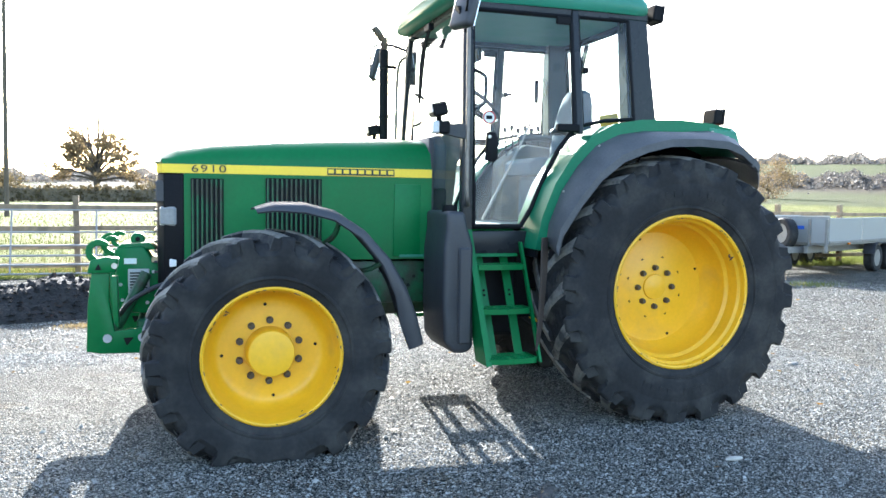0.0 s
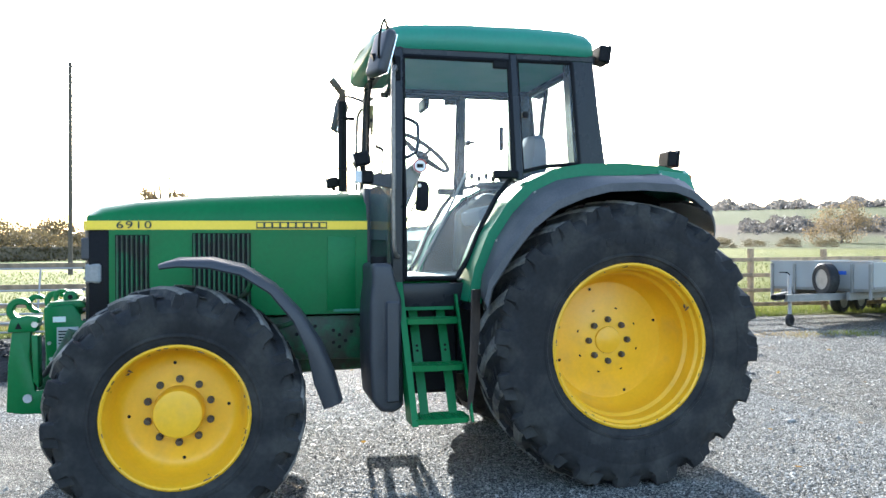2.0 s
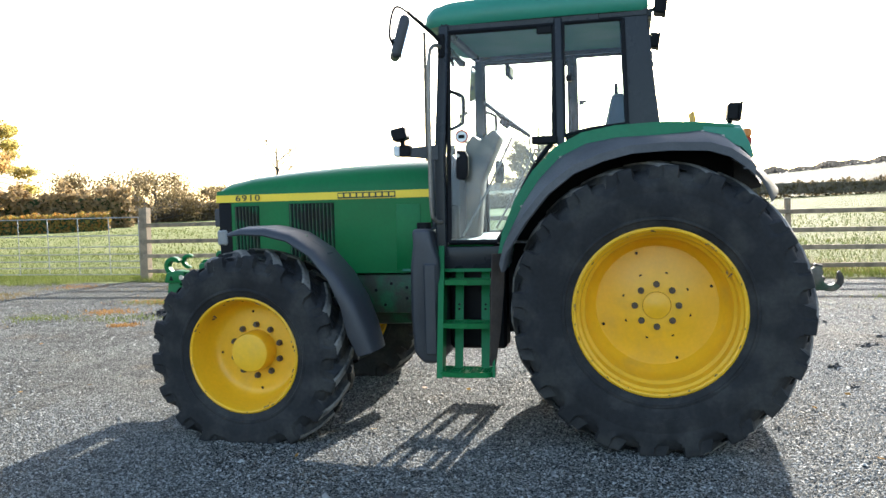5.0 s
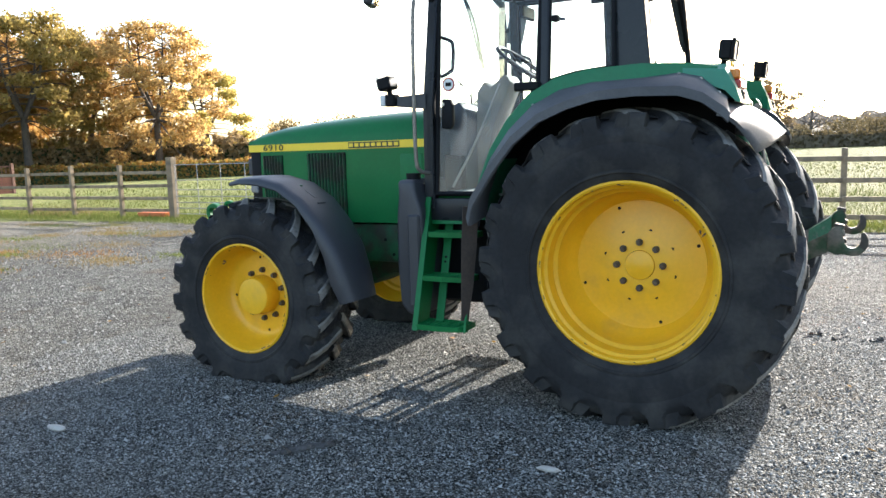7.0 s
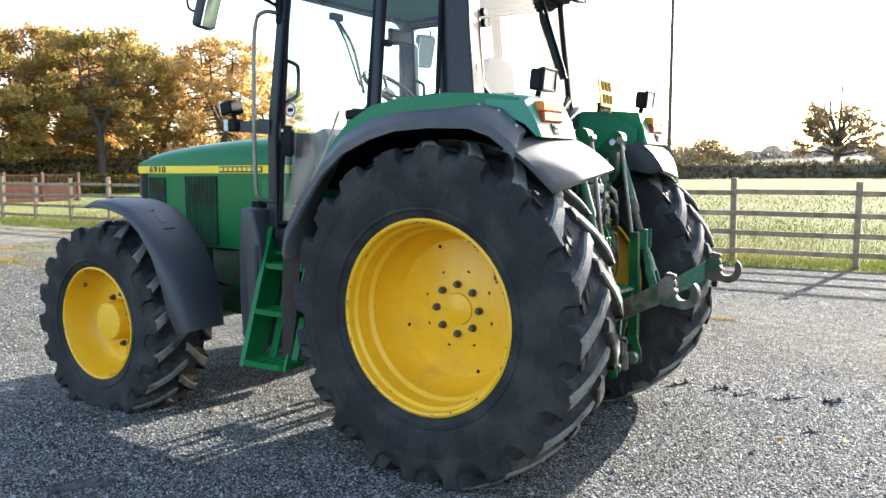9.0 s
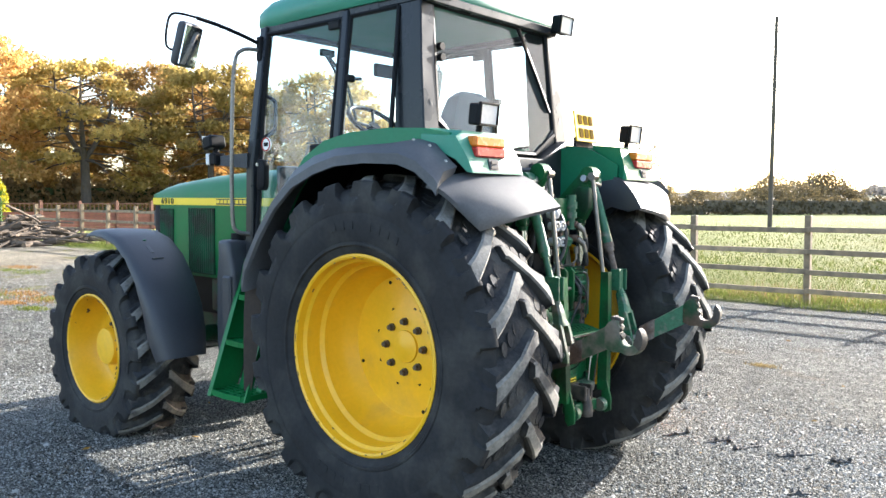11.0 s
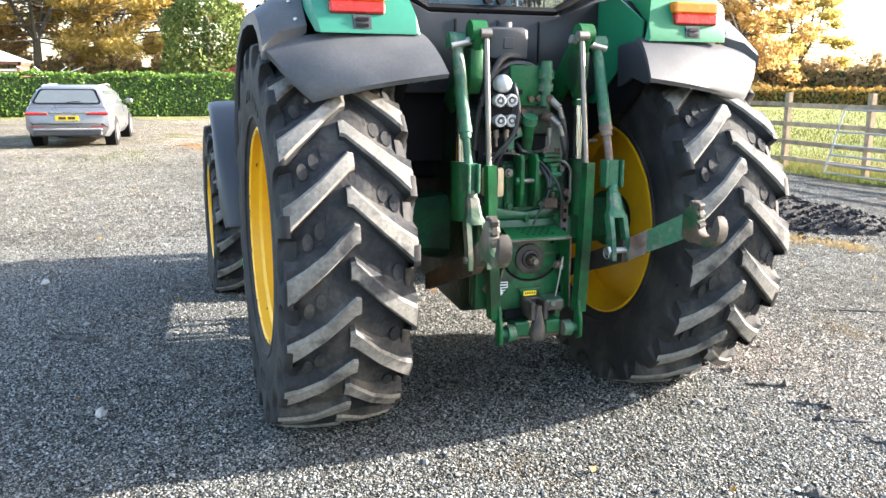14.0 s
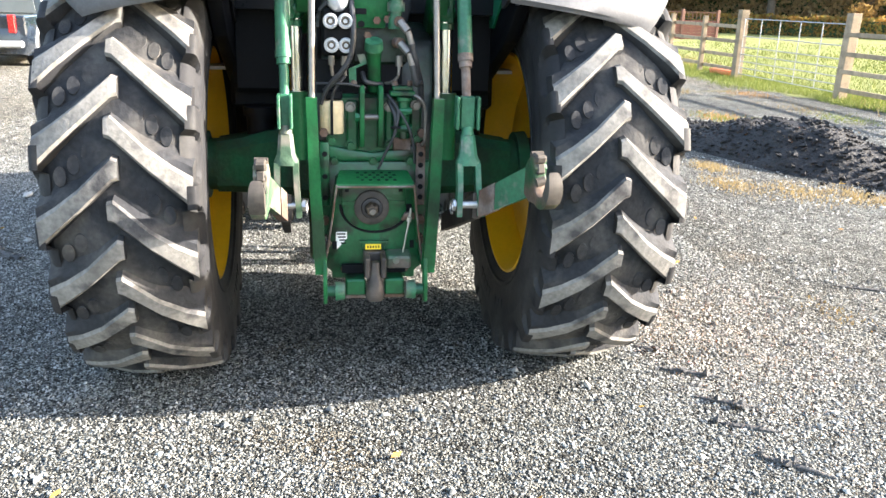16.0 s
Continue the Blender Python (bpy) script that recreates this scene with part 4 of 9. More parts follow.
# inside the cab
CONSOLE = mat("tan_grey_moulding", (0.10, 0.088, 0.062), 0.7, vary=0.2, scale=9, second=(0.055, 0.055, 0.050), mix_scale=6, mix=0.5)
bm = B()
prism(bm, [(-0.72, 1.66), (-0.24, 1.68), (-0.22, 1.78), (-0.66, 1.80), (-0.74, 1.76)], -0.25, 0.25, "y", bevel=0.03)
loft(bm, [[(x0, -w, z), (x0 + d, -w * 0.92, z + 0.01), (x0 + d, w * 0.92, z + 0.01), (x0, w, z), (x0 - 0.02, w * 0.6, z), (x0 - 0.02, -w * 0.6, z)] for x0, d, w, z in ((-0.36, 0.12, 0.20, 1.74), (-0.34, 0.13, 0.22, 1.92), (-0.31, 0.12, 0.21, 2.08), (-0.285, 0.10, 0.195, 2.20), (-0.265, 0.08, 0.16, 2.29), (-0.255, 0.05, 0.10, 2.325))])
box(bm, (-0.46, 0, 1.48), (0.36, 0.36, 0.36), bevel=0.03)
seat = part("driver_seat", bm, SEAT, tractor, "blue cloth driver's seat, lightened for glass reflections")
for s in (-1, 1):
    part("armrest", box(B(), (-0.42, s * 0.30, 1.98), (0.34, 0.07, 0.05), bevel=0.02), PLASTIC, seat)
bm = B()
prism(bm, [(-1.38, 1.30), (-1.29, 1.30), (-1.25, 1.72), (-1.10, 2.05), (-1.15, 2.12), (-1.26, 2.03), (-1.31, 2.08), (-1.37, 2.0), (-1.38, 1.8)], -0.12, 0.12, "y", bevel=0.02)
part("steering_column", bm, CONSOLE, tractor, "grey steering console")
sw = bpy.data.meshes.new("steering_wheel")
bm = B()
n = 28
tube(bm, [(0.205 * math.cos(2 * math.pi * i / n), 0.205 * math.sin(2 * math.pi * i / n), 0) for i in range(n + 1)], 0.016, 8, smooth=0)
for k in range(3):
    a = 2 * math.pi * k / 3 + 0.5
    cyl(bm, (0, 0, -0.03), (0.2 * math.cos(a), 0.2 * math.sin(a), 0), 0.012, n=8)
cyl(bm, (0, 0, -0.06), (0, 0, -0.01), 0.045)
w = part("steering_wheel", bm, BLACK, tractor, "black three-spoke steering wheel")
w.matrix_basis = pose(-1.06, 0, 2.19, 0, 38, 0)
bm = B()
prism(bm, [(-0.72, 1.30), (-0.25, 1.30), (-0.22, 1.90), (-0.50, 1.93), (-0.70, 1.78)], 0.34, 0.70, "y", bevel=0.03)
cons = part("side_console", bm, CONSOLE, tractor, "tan-grey side console with levers")
for i in range(6):
    bm = B()
    x = -0.62 + i * 0.06
    cyl(bm, (x, 0.46, 1.82), (x - 0.02, 0.46, 2.03 + 0.02 * (i % 2)), 0.007, n=8)
    cyl(bm, (x - 0.02, 0.46, 2.03 + 0.02 * (i % 2)), (x - 0.022, 0.46, 2.07 + 0.02 * (i % 2)), 0.016, n=10)
    part("lever", bm, BLACK, cons)
bm = B()
box(bm, (-0.255, 0.70, 2.41), (0.035, 0.03, 0.20), bevel=0.008)
part("window_stay", bm, BLACK, tractor, "black stay on the quarter window")
for s in (-1, 1):
    part("roof_side_lining", box(B(), (-0.86, s * 0.665, 2.765), (1.05, 0.03, 0.075), bevel=0.01), CABFRAME, tractor)
bm = B()
box(bm, (-1.05, 0.1, 2.56), (0.04, 0.24, 0.09), bevel=0.01)
part("interior_mirror", bm, BLACK, tractor)

# -- rear mudguards --
GREEN_GUARD = mat("slightly_faded_green_paint", (0.008, 0.15, 0.068), 0.45, vary=0.10, scale=3.0, fine=40, spec=0.3)
MUDSTRIP = mat("muddy_rubber_strip", (0.045, 0.032, 0.024), 0.8, vary=0.3, scale=9, fine=60)
for s in (1, -1):
    inner, mid, outer = -0.62 * s, -0.99 * s, -1.19 * s
    top = [(-1.01, 1.16), (-0.97, 1.36), (-0.88, 1.58), (-0.76, 1.76), (-0.62, 1.90), (-0.45, 1.985), (-0.25, 2.02), (0.05, 2.03), (0.30, 2.015), (0.46, 1.985)]
    bm = B()
    sheet(bm, [(p, inner, mid) for p in top], 0.05)
    mg = part("rear_mudguard", bm, GREEN_GUARD, tractor, "green rear mudguard with black flare", angle=40)
    bm = B()
    sheet(bm, [((x, z + 0.004), mid + 0.03 * s, mid - 0.006 * s) for x, z in top], 0.085)
    part("mudguard_edge", bm, GREEN_GUARD, mg)
    bm = B()
    sheet(bm, [((x * 0.99, z - 0.054), inner, mid + 0.035 * s) for x, z in top], 0.02)
    part("arch_liner", bm, BLACK, mg, "dark underside of the mudguard")
    flare = [((-0.985, 1.22), (-0.960, 1.18)), ((-0.965, 1.35), (-0.93, 1.30)), ((-0.875, 1.57), (-0.80, 1.49)), ((-0.755, 1.745), (-0.66, 1.655)), ((-0.615, 1.885), (-0.50, 1.775)), ((-0.445, 1.965), (-0.32, 1.845)),
             ((-0.25, 1.998), (-0.15, 1.885)), ((0.05, 2.005), (0.07, 1.895)), ((0.27, 1.985), (0.30, 1.885)), ((0.38, 1.94), (0.42, 1.845)), ((0.47, 1.86), (0.53, 1.765)), ((0.515, 1.825), (0.555, 1.735))]
    bm = B()
    rings = []
    for (xi, zi), (xo, zo) in flare:
        k = 1 - 0.05 * min(1.0, max(0.0, (0.36 - xi) / 0.25)) / math.hypot(xi, zi - 0.874)
        edge = mid - 0.016 * s if xi > 0.2 else mid
        xi, zi = xi * k, 0.874 + (zi - 0.874) * k
        rings.append([(xi, edge, zi), (xi * 0.6 + xo * 0.4, mid * 0.35 + outer * 0.65, zi * 0.52 + zo * 0.48 + 0.015), (xo, outer, zo), (xo * 0.985, outer - 0.004 * s, zo - 0.05), (xo * 0.97, outer + 0.012 * s, zo - 0.05),
                      (xi * 0.97, edge, zi - 0.03)])
    loft(bm, rings)
    rivets = [(Vector(rings[k][0]).lerp(Vector(rings[k][1]), f)) for k, f in ((8, 0.35), (9, 0.45), (10, 0.35), (4, 0.25), (2, 0.25))]
    part("mudguard_flare", bm, GREY_PLASTIC, mg, "greyed black plastic flare", angle=40)
    bm = B()
    loft(bm, [[(x - 0.036 * k, -(yy + 0.034 * k) * s, z), (x + 0.036 * k, -(yy - 0.034 * k) * s, z), (x + 0.036 * k + 0.006, -(yy - 0.034 * k + 0.006) * s, z), (x - 0.036 * k + 0.006, -(yy + 0.034 * k + 0.006) * s, z)]
              for x, yy, z, k in ((-0.985, 1.07, 1.24, 1.0), (-0.995, 1.085, 1.0, 1.0), (-1.012, 1.09, 0.75, 0.8), (-1.035, 1.095, 0.52, 0.45))])
    part("rubber_strip", bm, MUDSTRIP, mg, "muddy rubber strip below the mudguard")
    # broad rear flap over the tread
    bm = B()
    rings = []
    for k in range(11):
        u = k / 10
        end = max(0.0, u - 0.5) / 0.5
        ya, yb = -1.195 + (0.14 if s > 0 else 0.09) * u ** 1.6 + 0.04 * end ** 3, -0.535 + 0.05 * u
        x0, z0 = (0.495 + 0.255 * u, 1.815 - 0.06 * u - 0.165 * u * u) if s > 0 else (0.50 + 0.20 * u, 1.815 - 0.03 * u - 0.205 * u * u)
        ring = []
        for q in range(13):
            w = q / 12
            y = ya + (yb - ya) * w
            ring.append((x0 - 0.075 * (1 - w) ** 3 * u + 0.012 * w * u, y * s, z0 - 0.075 * (1 - w) ** 3 * (1 - 0.6 * u) + 0.068 * (w - 0.3) * u * u))
        ring += [(x - 0.010, y, z - 0.018) for x, y, z in ring[::-1]]
        rings.append(ring)
    loft(bm, rings)
    part("rear_flap", bm, GREY_PLASTIC, mg, "grey curved plastic flap over the tread", angle=50)
    # its inner cheek
    bm = B()
    prism(bm, [(0.355, 1.585), (0.34, 1.78), (0.49, 1.80), (0.56, 1.775), (0.64, 1.70), (0.685, 1.62), (0.60, 1.60), (0.48, 1.63), (0.42, 1.60)], -0.530 * s, -0.545 * s, "y", bevel=0.004)
    part("flap_cheek", bm, PLASTIC, mg, "dark inner cheek of the flap")
    # green box at the back with lamps
    bm = B()
    loft(bm, [[(0.28, y * s, z) for y, z in ((-1.0, 1.955), (-1.0, 1.99), (-0.93, 2.025), (-0.62, 2.025), (-0.60, 1.90))], [(0.50, y * s, z) for y, z in ((-1.0, 1.86), (-1.0, 1.97), (-0.95, 2.0), (-0.60, 2.0), (-0.58, 1.82))],
              [(0.555, y * s, z) for y, z in ((-0.98, 1.80), (-0.98, 1.87), (-0.95, 1.875), (-0.56, 1.875), (-0.54, 1.80))], [(0.575, y * s, z) for y, z in ((-0.96, 1.795), (-0.96, 1.80), (-0.94, 1.805), (-0.56, 1.805), (-0.55, 1.795))]])
    gb = part("lamp_housing", bm, GREEN_FADED if s > 0 else GREEN_GUARD, mg, "sun-faded green lamp housing" if s > 0 else "green lamp housing", angle=30)
    bm = B()
    box(bm, (0.535, -0.808 * s, 1.897), (0.07, 0.23, 0.05), bevel=0.008)
    part("tail_lamp", bm, RED, gb, "red tail lamp lens")
    bm = B()
    box(bm, (0.530, -0.808 * s, 1.949), (0.075, 0.235, 0.052), bevel=0.008)
    part("rear_indicator", bm, ORANGE, gb, "amber indicator lens")
    bm = B()
    box(bm, (0.565, -0.79 * s, 1.838), (0.012, 0.075, 0.055), rot=(0, -8, 0))
    part("reflector_socket", bm, TRIM, gb, "grey trailer socket plate")
    bm = B()
    for dz in (-0.012, 0.012):
        box(bm, (0.573, -0.79 * s, 1.838 + dz), (0.005, 0.05, 0.014), rot=(0, -8, 0))
    part("socket_bar", bm, BLACK, gb)
    bm = B()
    box(bm, (0.475, -0.765 * s, 2.09), (0.07, 0.145, 0.108), rot=(0, 6, 0), bevel=0.010)
    for dy, dz, wy, wz in ((0, 0.052, 0.150, 0.010), (0, -0.052, 0.150, 0.010), (0.070, 0, 0.010, 0.112), (-0.070, 0, 0.010, 0.112)):
        box(bm, (0.516 + dz * 0.1, -0.765 * s + dy, 2.09 + dz), (0.020, wy, wz), rot=(0, 6, 0), bevel=0.002)
    cyl(bm, (0.45, -0.765 * s, 1.99), (0.46, -0.765 * s, 2.04), 0.016)
    wl = part("rear_work_lamp", bm, BLACK, mg, "black square work lamp on the mudguard")
    bm = B()
    box(bm, (0.512, -0.765 * s, 2.09), (0.012, 0.132, 0.096), rot=(0, 6, 0), bevel=0.003)
    part("lens", bm, REARLENS, wl)
    for q in rivets:
        bm = B()
        out = Vector((0.0, -0.45 * s, 0.89))
        cyl(bm, q - out * 0.004, q + out * 0.006, 0.010, 0.007, n=10)
        part("rivet", bm, STEEL, mg)
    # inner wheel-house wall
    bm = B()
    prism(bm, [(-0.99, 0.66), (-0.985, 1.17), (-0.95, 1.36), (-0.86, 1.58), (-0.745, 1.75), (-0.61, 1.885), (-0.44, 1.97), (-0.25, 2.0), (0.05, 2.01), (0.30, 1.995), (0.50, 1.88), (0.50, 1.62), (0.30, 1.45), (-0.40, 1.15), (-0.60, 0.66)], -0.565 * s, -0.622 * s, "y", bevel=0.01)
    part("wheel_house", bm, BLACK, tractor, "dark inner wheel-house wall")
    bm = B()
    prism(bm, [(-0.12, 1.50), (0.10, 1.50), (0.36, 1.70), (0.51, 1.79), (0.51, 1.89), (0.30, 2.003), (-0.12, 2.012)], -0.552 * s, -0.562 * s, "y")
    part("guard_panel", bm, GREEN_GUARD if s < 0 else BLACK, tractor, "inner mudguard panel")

# -- exhaust --
bm = B()
tube(bm, [(-1.60, 0.60, 1.70), (-1.585, 0.80, 1.80), (-1.572, 0.86, 1.95), (-1.572, 0.86, 2.72), (-1.59, 0.86, 2.79), (-1.665, 0.85, 2.88)], 0.030, 14, smooth=5)
ex = part("exhaust_pipe", bm, RUST, tractor, "dark upright exhaust pipe with cut-back tip")
bm = B()
cyl(bm, (-1.572, 0.86, 1.95), (-1.572, 0.86, 2.70), 0.038, n=18)
for z in (2.56, 2.15):
    cyl(bm, (-1.572, 0.86, z - 0.012), (-1.572, 0.86, z + 0.012), 0.043, n=18)
box(bm, (-1.52, 0.84, 2.56), (0.10, 0.02, 0.03), bevel=0.004)
part("heat_shield", bm, BLACK, ex)
# -- fuel tank, steps --
s = 1
bm = B()
prism(bm, [(-1.595, 1.40), (-1.47, 1.40), (-1.45, 1.30), (-1.41, 1.18), (-1.40, 0.52), (-1.45, 0.485), (-1.54, 0.49), (-1.60, 0.56), (-1.615, 0.80), (-1.61, 1.15), (-1.59, 1.30)], -0.46 * s, -0.93 * s, "y", bevel=0.03, seg=3)
tk = part("fuel_tank", bm, PLASTIC, tractor, "black moulded fuel tank", angle=50)
bm = B()
box(bm, (-1.47, -0.935 * s, 0.86), (0.09, 0.03, 0.62), bevel=0.012)
part("tank_rib", bm, PLASTIC, tk)
bm = B()
cyl(bm, (-1.535, -0.80 * s, 1.39), (-1.535, -0.80 * s, 1.44), 0.05, n=18)
part("filler_cap", bm, BLACK, tk)
bm = B()
box(bm, (-1.20, -0.575 * s, 0.86), (0.40, 0.20, 0.62), bevel=0.02)
part("battery_box", bm, BLACK, tractor, "black box behind the steps")
def ladder_out(z):
    return -0.825 - 0.315 * (1.28 - z) / 0.84


for s in (1, -1):
    # step ladder, its foot standing further out than its head
    def plate(bm, x0, x1, inset, depth, z0, z1):
        """A leaning plate between two heights; inset and depth are counted inwards from the outer edge."""
        rings = []
        for z in (z0, (z0 + z1) / 2, z1):
            xa = x0 + 0.035 * (1.28 - z) / 0.84
            yo = ladder_out(z) + inset
            rings.append([(xa, yo * s, z), (xa + x1 - x0, yo * s, z), (xa + x1 - x0, (yo + depth) * s, z), (xa, (yo + depth) * s, z)])
        return loft(bm, rings)

    st = part("step_ladder", plate(B(), -1.425, -1.413, 0.0, 0.20, 1.28, 0.44), GREEN, tractor, "green steel cab step ladder")
    part("front_stile", plate(B(), -1.428, -1.390, -0.004, 0.014, 1.28, 0.44), GREEN, st)
    part("rear_stile", plate(B(), -1.062, -1.047, 0.0, 0.036, 1.20, 0.45), GREEN, st)
    part("head_plate", plate(B(), -1.420, -1.06, 0.09, 0.010, 1.28, 1.10), GREEN, st)
    for x in (-1.315, -1.135):
        part("back_strip", plate(B(), x - 0.028, x + 0.028, 0.160, 0.010, 1.12, 0.46), GREEN, st)
        for z in (0.88, 0.85):
            y = ladder_out(z) + 0.158
            part("bolt_hole", cyl(B(), (x + 0.018, y * s, z), (x + 0.018, (y - 0.006) * s, z), 0.008, n=8), BLACK, st)
    for z, deep in ((1.04, 0.13), (0.765, 0.15), (0.465, 0.19)):
        y1 = ladder_out(z)
        y0 = y1 + deep
        bm = B()
        rim = [(-1.385, y0), (-1.040, y0), (-1.040, y1 + 0.03), (-1.060, y1 + 0.004), (-1.215, y1 - 0.012), (-1.370, y1 + 0.004), (-1.385, y1 + 0.03)]
        for (xa, ya), (xb, yb) in zip(rim, rim[1:] + rim[:1]):
            d = Vector((xb - xa, yb - ya)).normalized() * 0.005
            n1 = Vector((-d.y, d.x)) * 1.2
            prism(bm, [(xa - n1.x, (ya - n1.y) * s), (xb - n1.x, (yb - n1.y) * s), (xb + n1.x, (yb + n1.y) * s), (xa + n1.x, (ya + n1.y) * s)], z - 0.018, z + 0.016, "z")
        for i in range(4):
            y = y0 + (y1 - y0) * (i + 0.7) / 5
            box(bm, (-1.213, y * s, z + 0.006), (0.34, 0.008, 0.010))
        for x in (-1.32, -1.25, -1.18, -1.11):
            box(bm, (x, (y0 + y1) / 2 * s, z + 0.003), (0.008, deep, 0.014))
        part("tread", bm, GREEN, st, "green open-grid step")

GREEN_CAST = mat("oily_green_casting", (0.004, 0.080, 0.027), 0.34, vary=0.3, scale=8, fine=50, second=(0.008, 0.018, 0.009), mix_scale=10, mix=0.56, bump=0.002, bump_scale=40)
# near-black backdrop: oily grime plus the shade of the gaps, both in the colour
SHADED_GRIMY_CASTING = mat("grime_and_gap_shade_on_casting", (0.003, 0.022, 0.009), 0.45, vary=0.4, scale=9, fine=50, second=(0.006, 0.007, 0.005), mix_scale=7, mix=0.50, bump=0.004, bump_scale=30)
GREEN_OLD = mat("grimy_green_paint", (0.006, 0.088, 0.026), 0.45, vary=0.25, scale=8, fine=60, second=(0.012, 0.035, 0.016), mix_scale=5, mix=0.58, bump=0.0015, spec=0.22)
HOOKPAINT = mat("rubbed_green_and_rust", (0.016, 0.062, 0.026), 0.55, vary=0.35, scale=10, fine=70, second=(0.085, 0.058, 0.042), mix_scale=9, mix=0.48, bump=0.003, spec=0.25)
HOOKSTEEL = mat("rubbed_hook_steel", (0.062, 0.054, 0.045), 0.65, metal=0.1, spec=0.2, vary=0.3, scale=14)
PALE_WORN = mat("bare_worn_hook_metal", (0.150, 0.132, 0.100), 0.6, vary=0.3, scale=9, second=(0.026, 0.060, 0.028), mix_scale=9, mix=0.50, bump=0.002)
SCUFFED = mat("scuffed_pale_green_paint", (0.016, 0.105, 0.050), 0.5, vary=0.35, scale=9, second=(0.15, 0.15, 0.12), mix_scale=16, mix=0.62, bump=0.002)
GREEN_CASE = mat("dull_green_axle_casting", (0.010, 0.085, 0.036), 0.6, vary=0.25, scale=7, fine=60, second=(0.018, 0.045, 0.024), mix_scale=4, mix=0.5, bump=0.003, bump_scale=60, spec=0.2)
DARK_RING = mat("greasy_dark_steel", (0.040, 0.034, 0.030), 0.55, metal=0.2, vary=0.3, scale=14, second=(0.075, 0.062, 0.052), mix_scale=12, mix=0.55)
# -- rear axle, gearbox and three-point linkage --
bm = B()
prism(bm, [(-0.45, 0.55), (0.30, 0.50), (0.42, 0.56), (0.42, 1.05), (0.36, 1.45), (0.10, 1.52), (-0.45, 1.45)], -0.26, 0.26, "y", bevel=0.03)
part("rear_axle_case", bm, SHADED_GRIMY_CASTING, tractor, "oily green rear axle casing darkened for shade")
for s in (-1, 1):
    bm = B()
    for y0, r0, y1, r1 in ((0.22, 0.17, 0.34, 0.15), (0.34, 0.135, 0.70, 0.115), (0.70, 0.15, 0.75, 0.155)):
        cyl(bm, (0, s * y0, 0.875), (0, s * y1, 0.875), r0, r1, 24)
    loft(bm, [[(hx * a, s * y, zc + hz * b) for a, b in ((-1, -0.7), (-0.7, -1), (0.7, -1), (1, -0.7), (1, 0.7), (0.7, 1), (-0.7, 1), (-1, 0.7))] for y, hx, hz, zc in ((0.20, 0.17, 0.165, 0.895), (0.34, 0.15, 0.145, 0.90), (0.44, 0.145, 0.140, 0.90), (0.56, 0.125, 0.120, 0.885), (0.66, 0.115, 0.112, 0.877))])
    part("axle_trumpet", bm, GREEN_CASE, tractor, "grimy green axle housing")
    bm = B()
    cyl(bm, (0, s * 0.745, 0.875), (0, s * 0.795, 0.875), 0.12, 0.125, 20)
    part("axle_end", bm, BLACK, tractor)
    bm = B()
    box(bm, (-0.25, s * 0.46, 1.14), (0.2, 0.12, 0.3), bevel=0.02)
    cyl(bm, (0.02, s * 0.47, 1.0), (0.02, s * 0.47, 1.10), 0.06)
    cyl(bm, (0.02, s * 0.47, 1.10), (0.02, s * 0.47, 1.14), 0.075)
    part("cab_mount", bm, BLACK, tractor, "dark cab mounting")

lk = part("linkage_frame", prism(B(), [(-0.25, 0.56), (0.25, 0.56), (0.24, 0.98), (-0.24, 0.98)], 0.42, 0.48, "x", bevel=0.012), GREEN_CAST, tractor, "grimy green rear linkage frame")
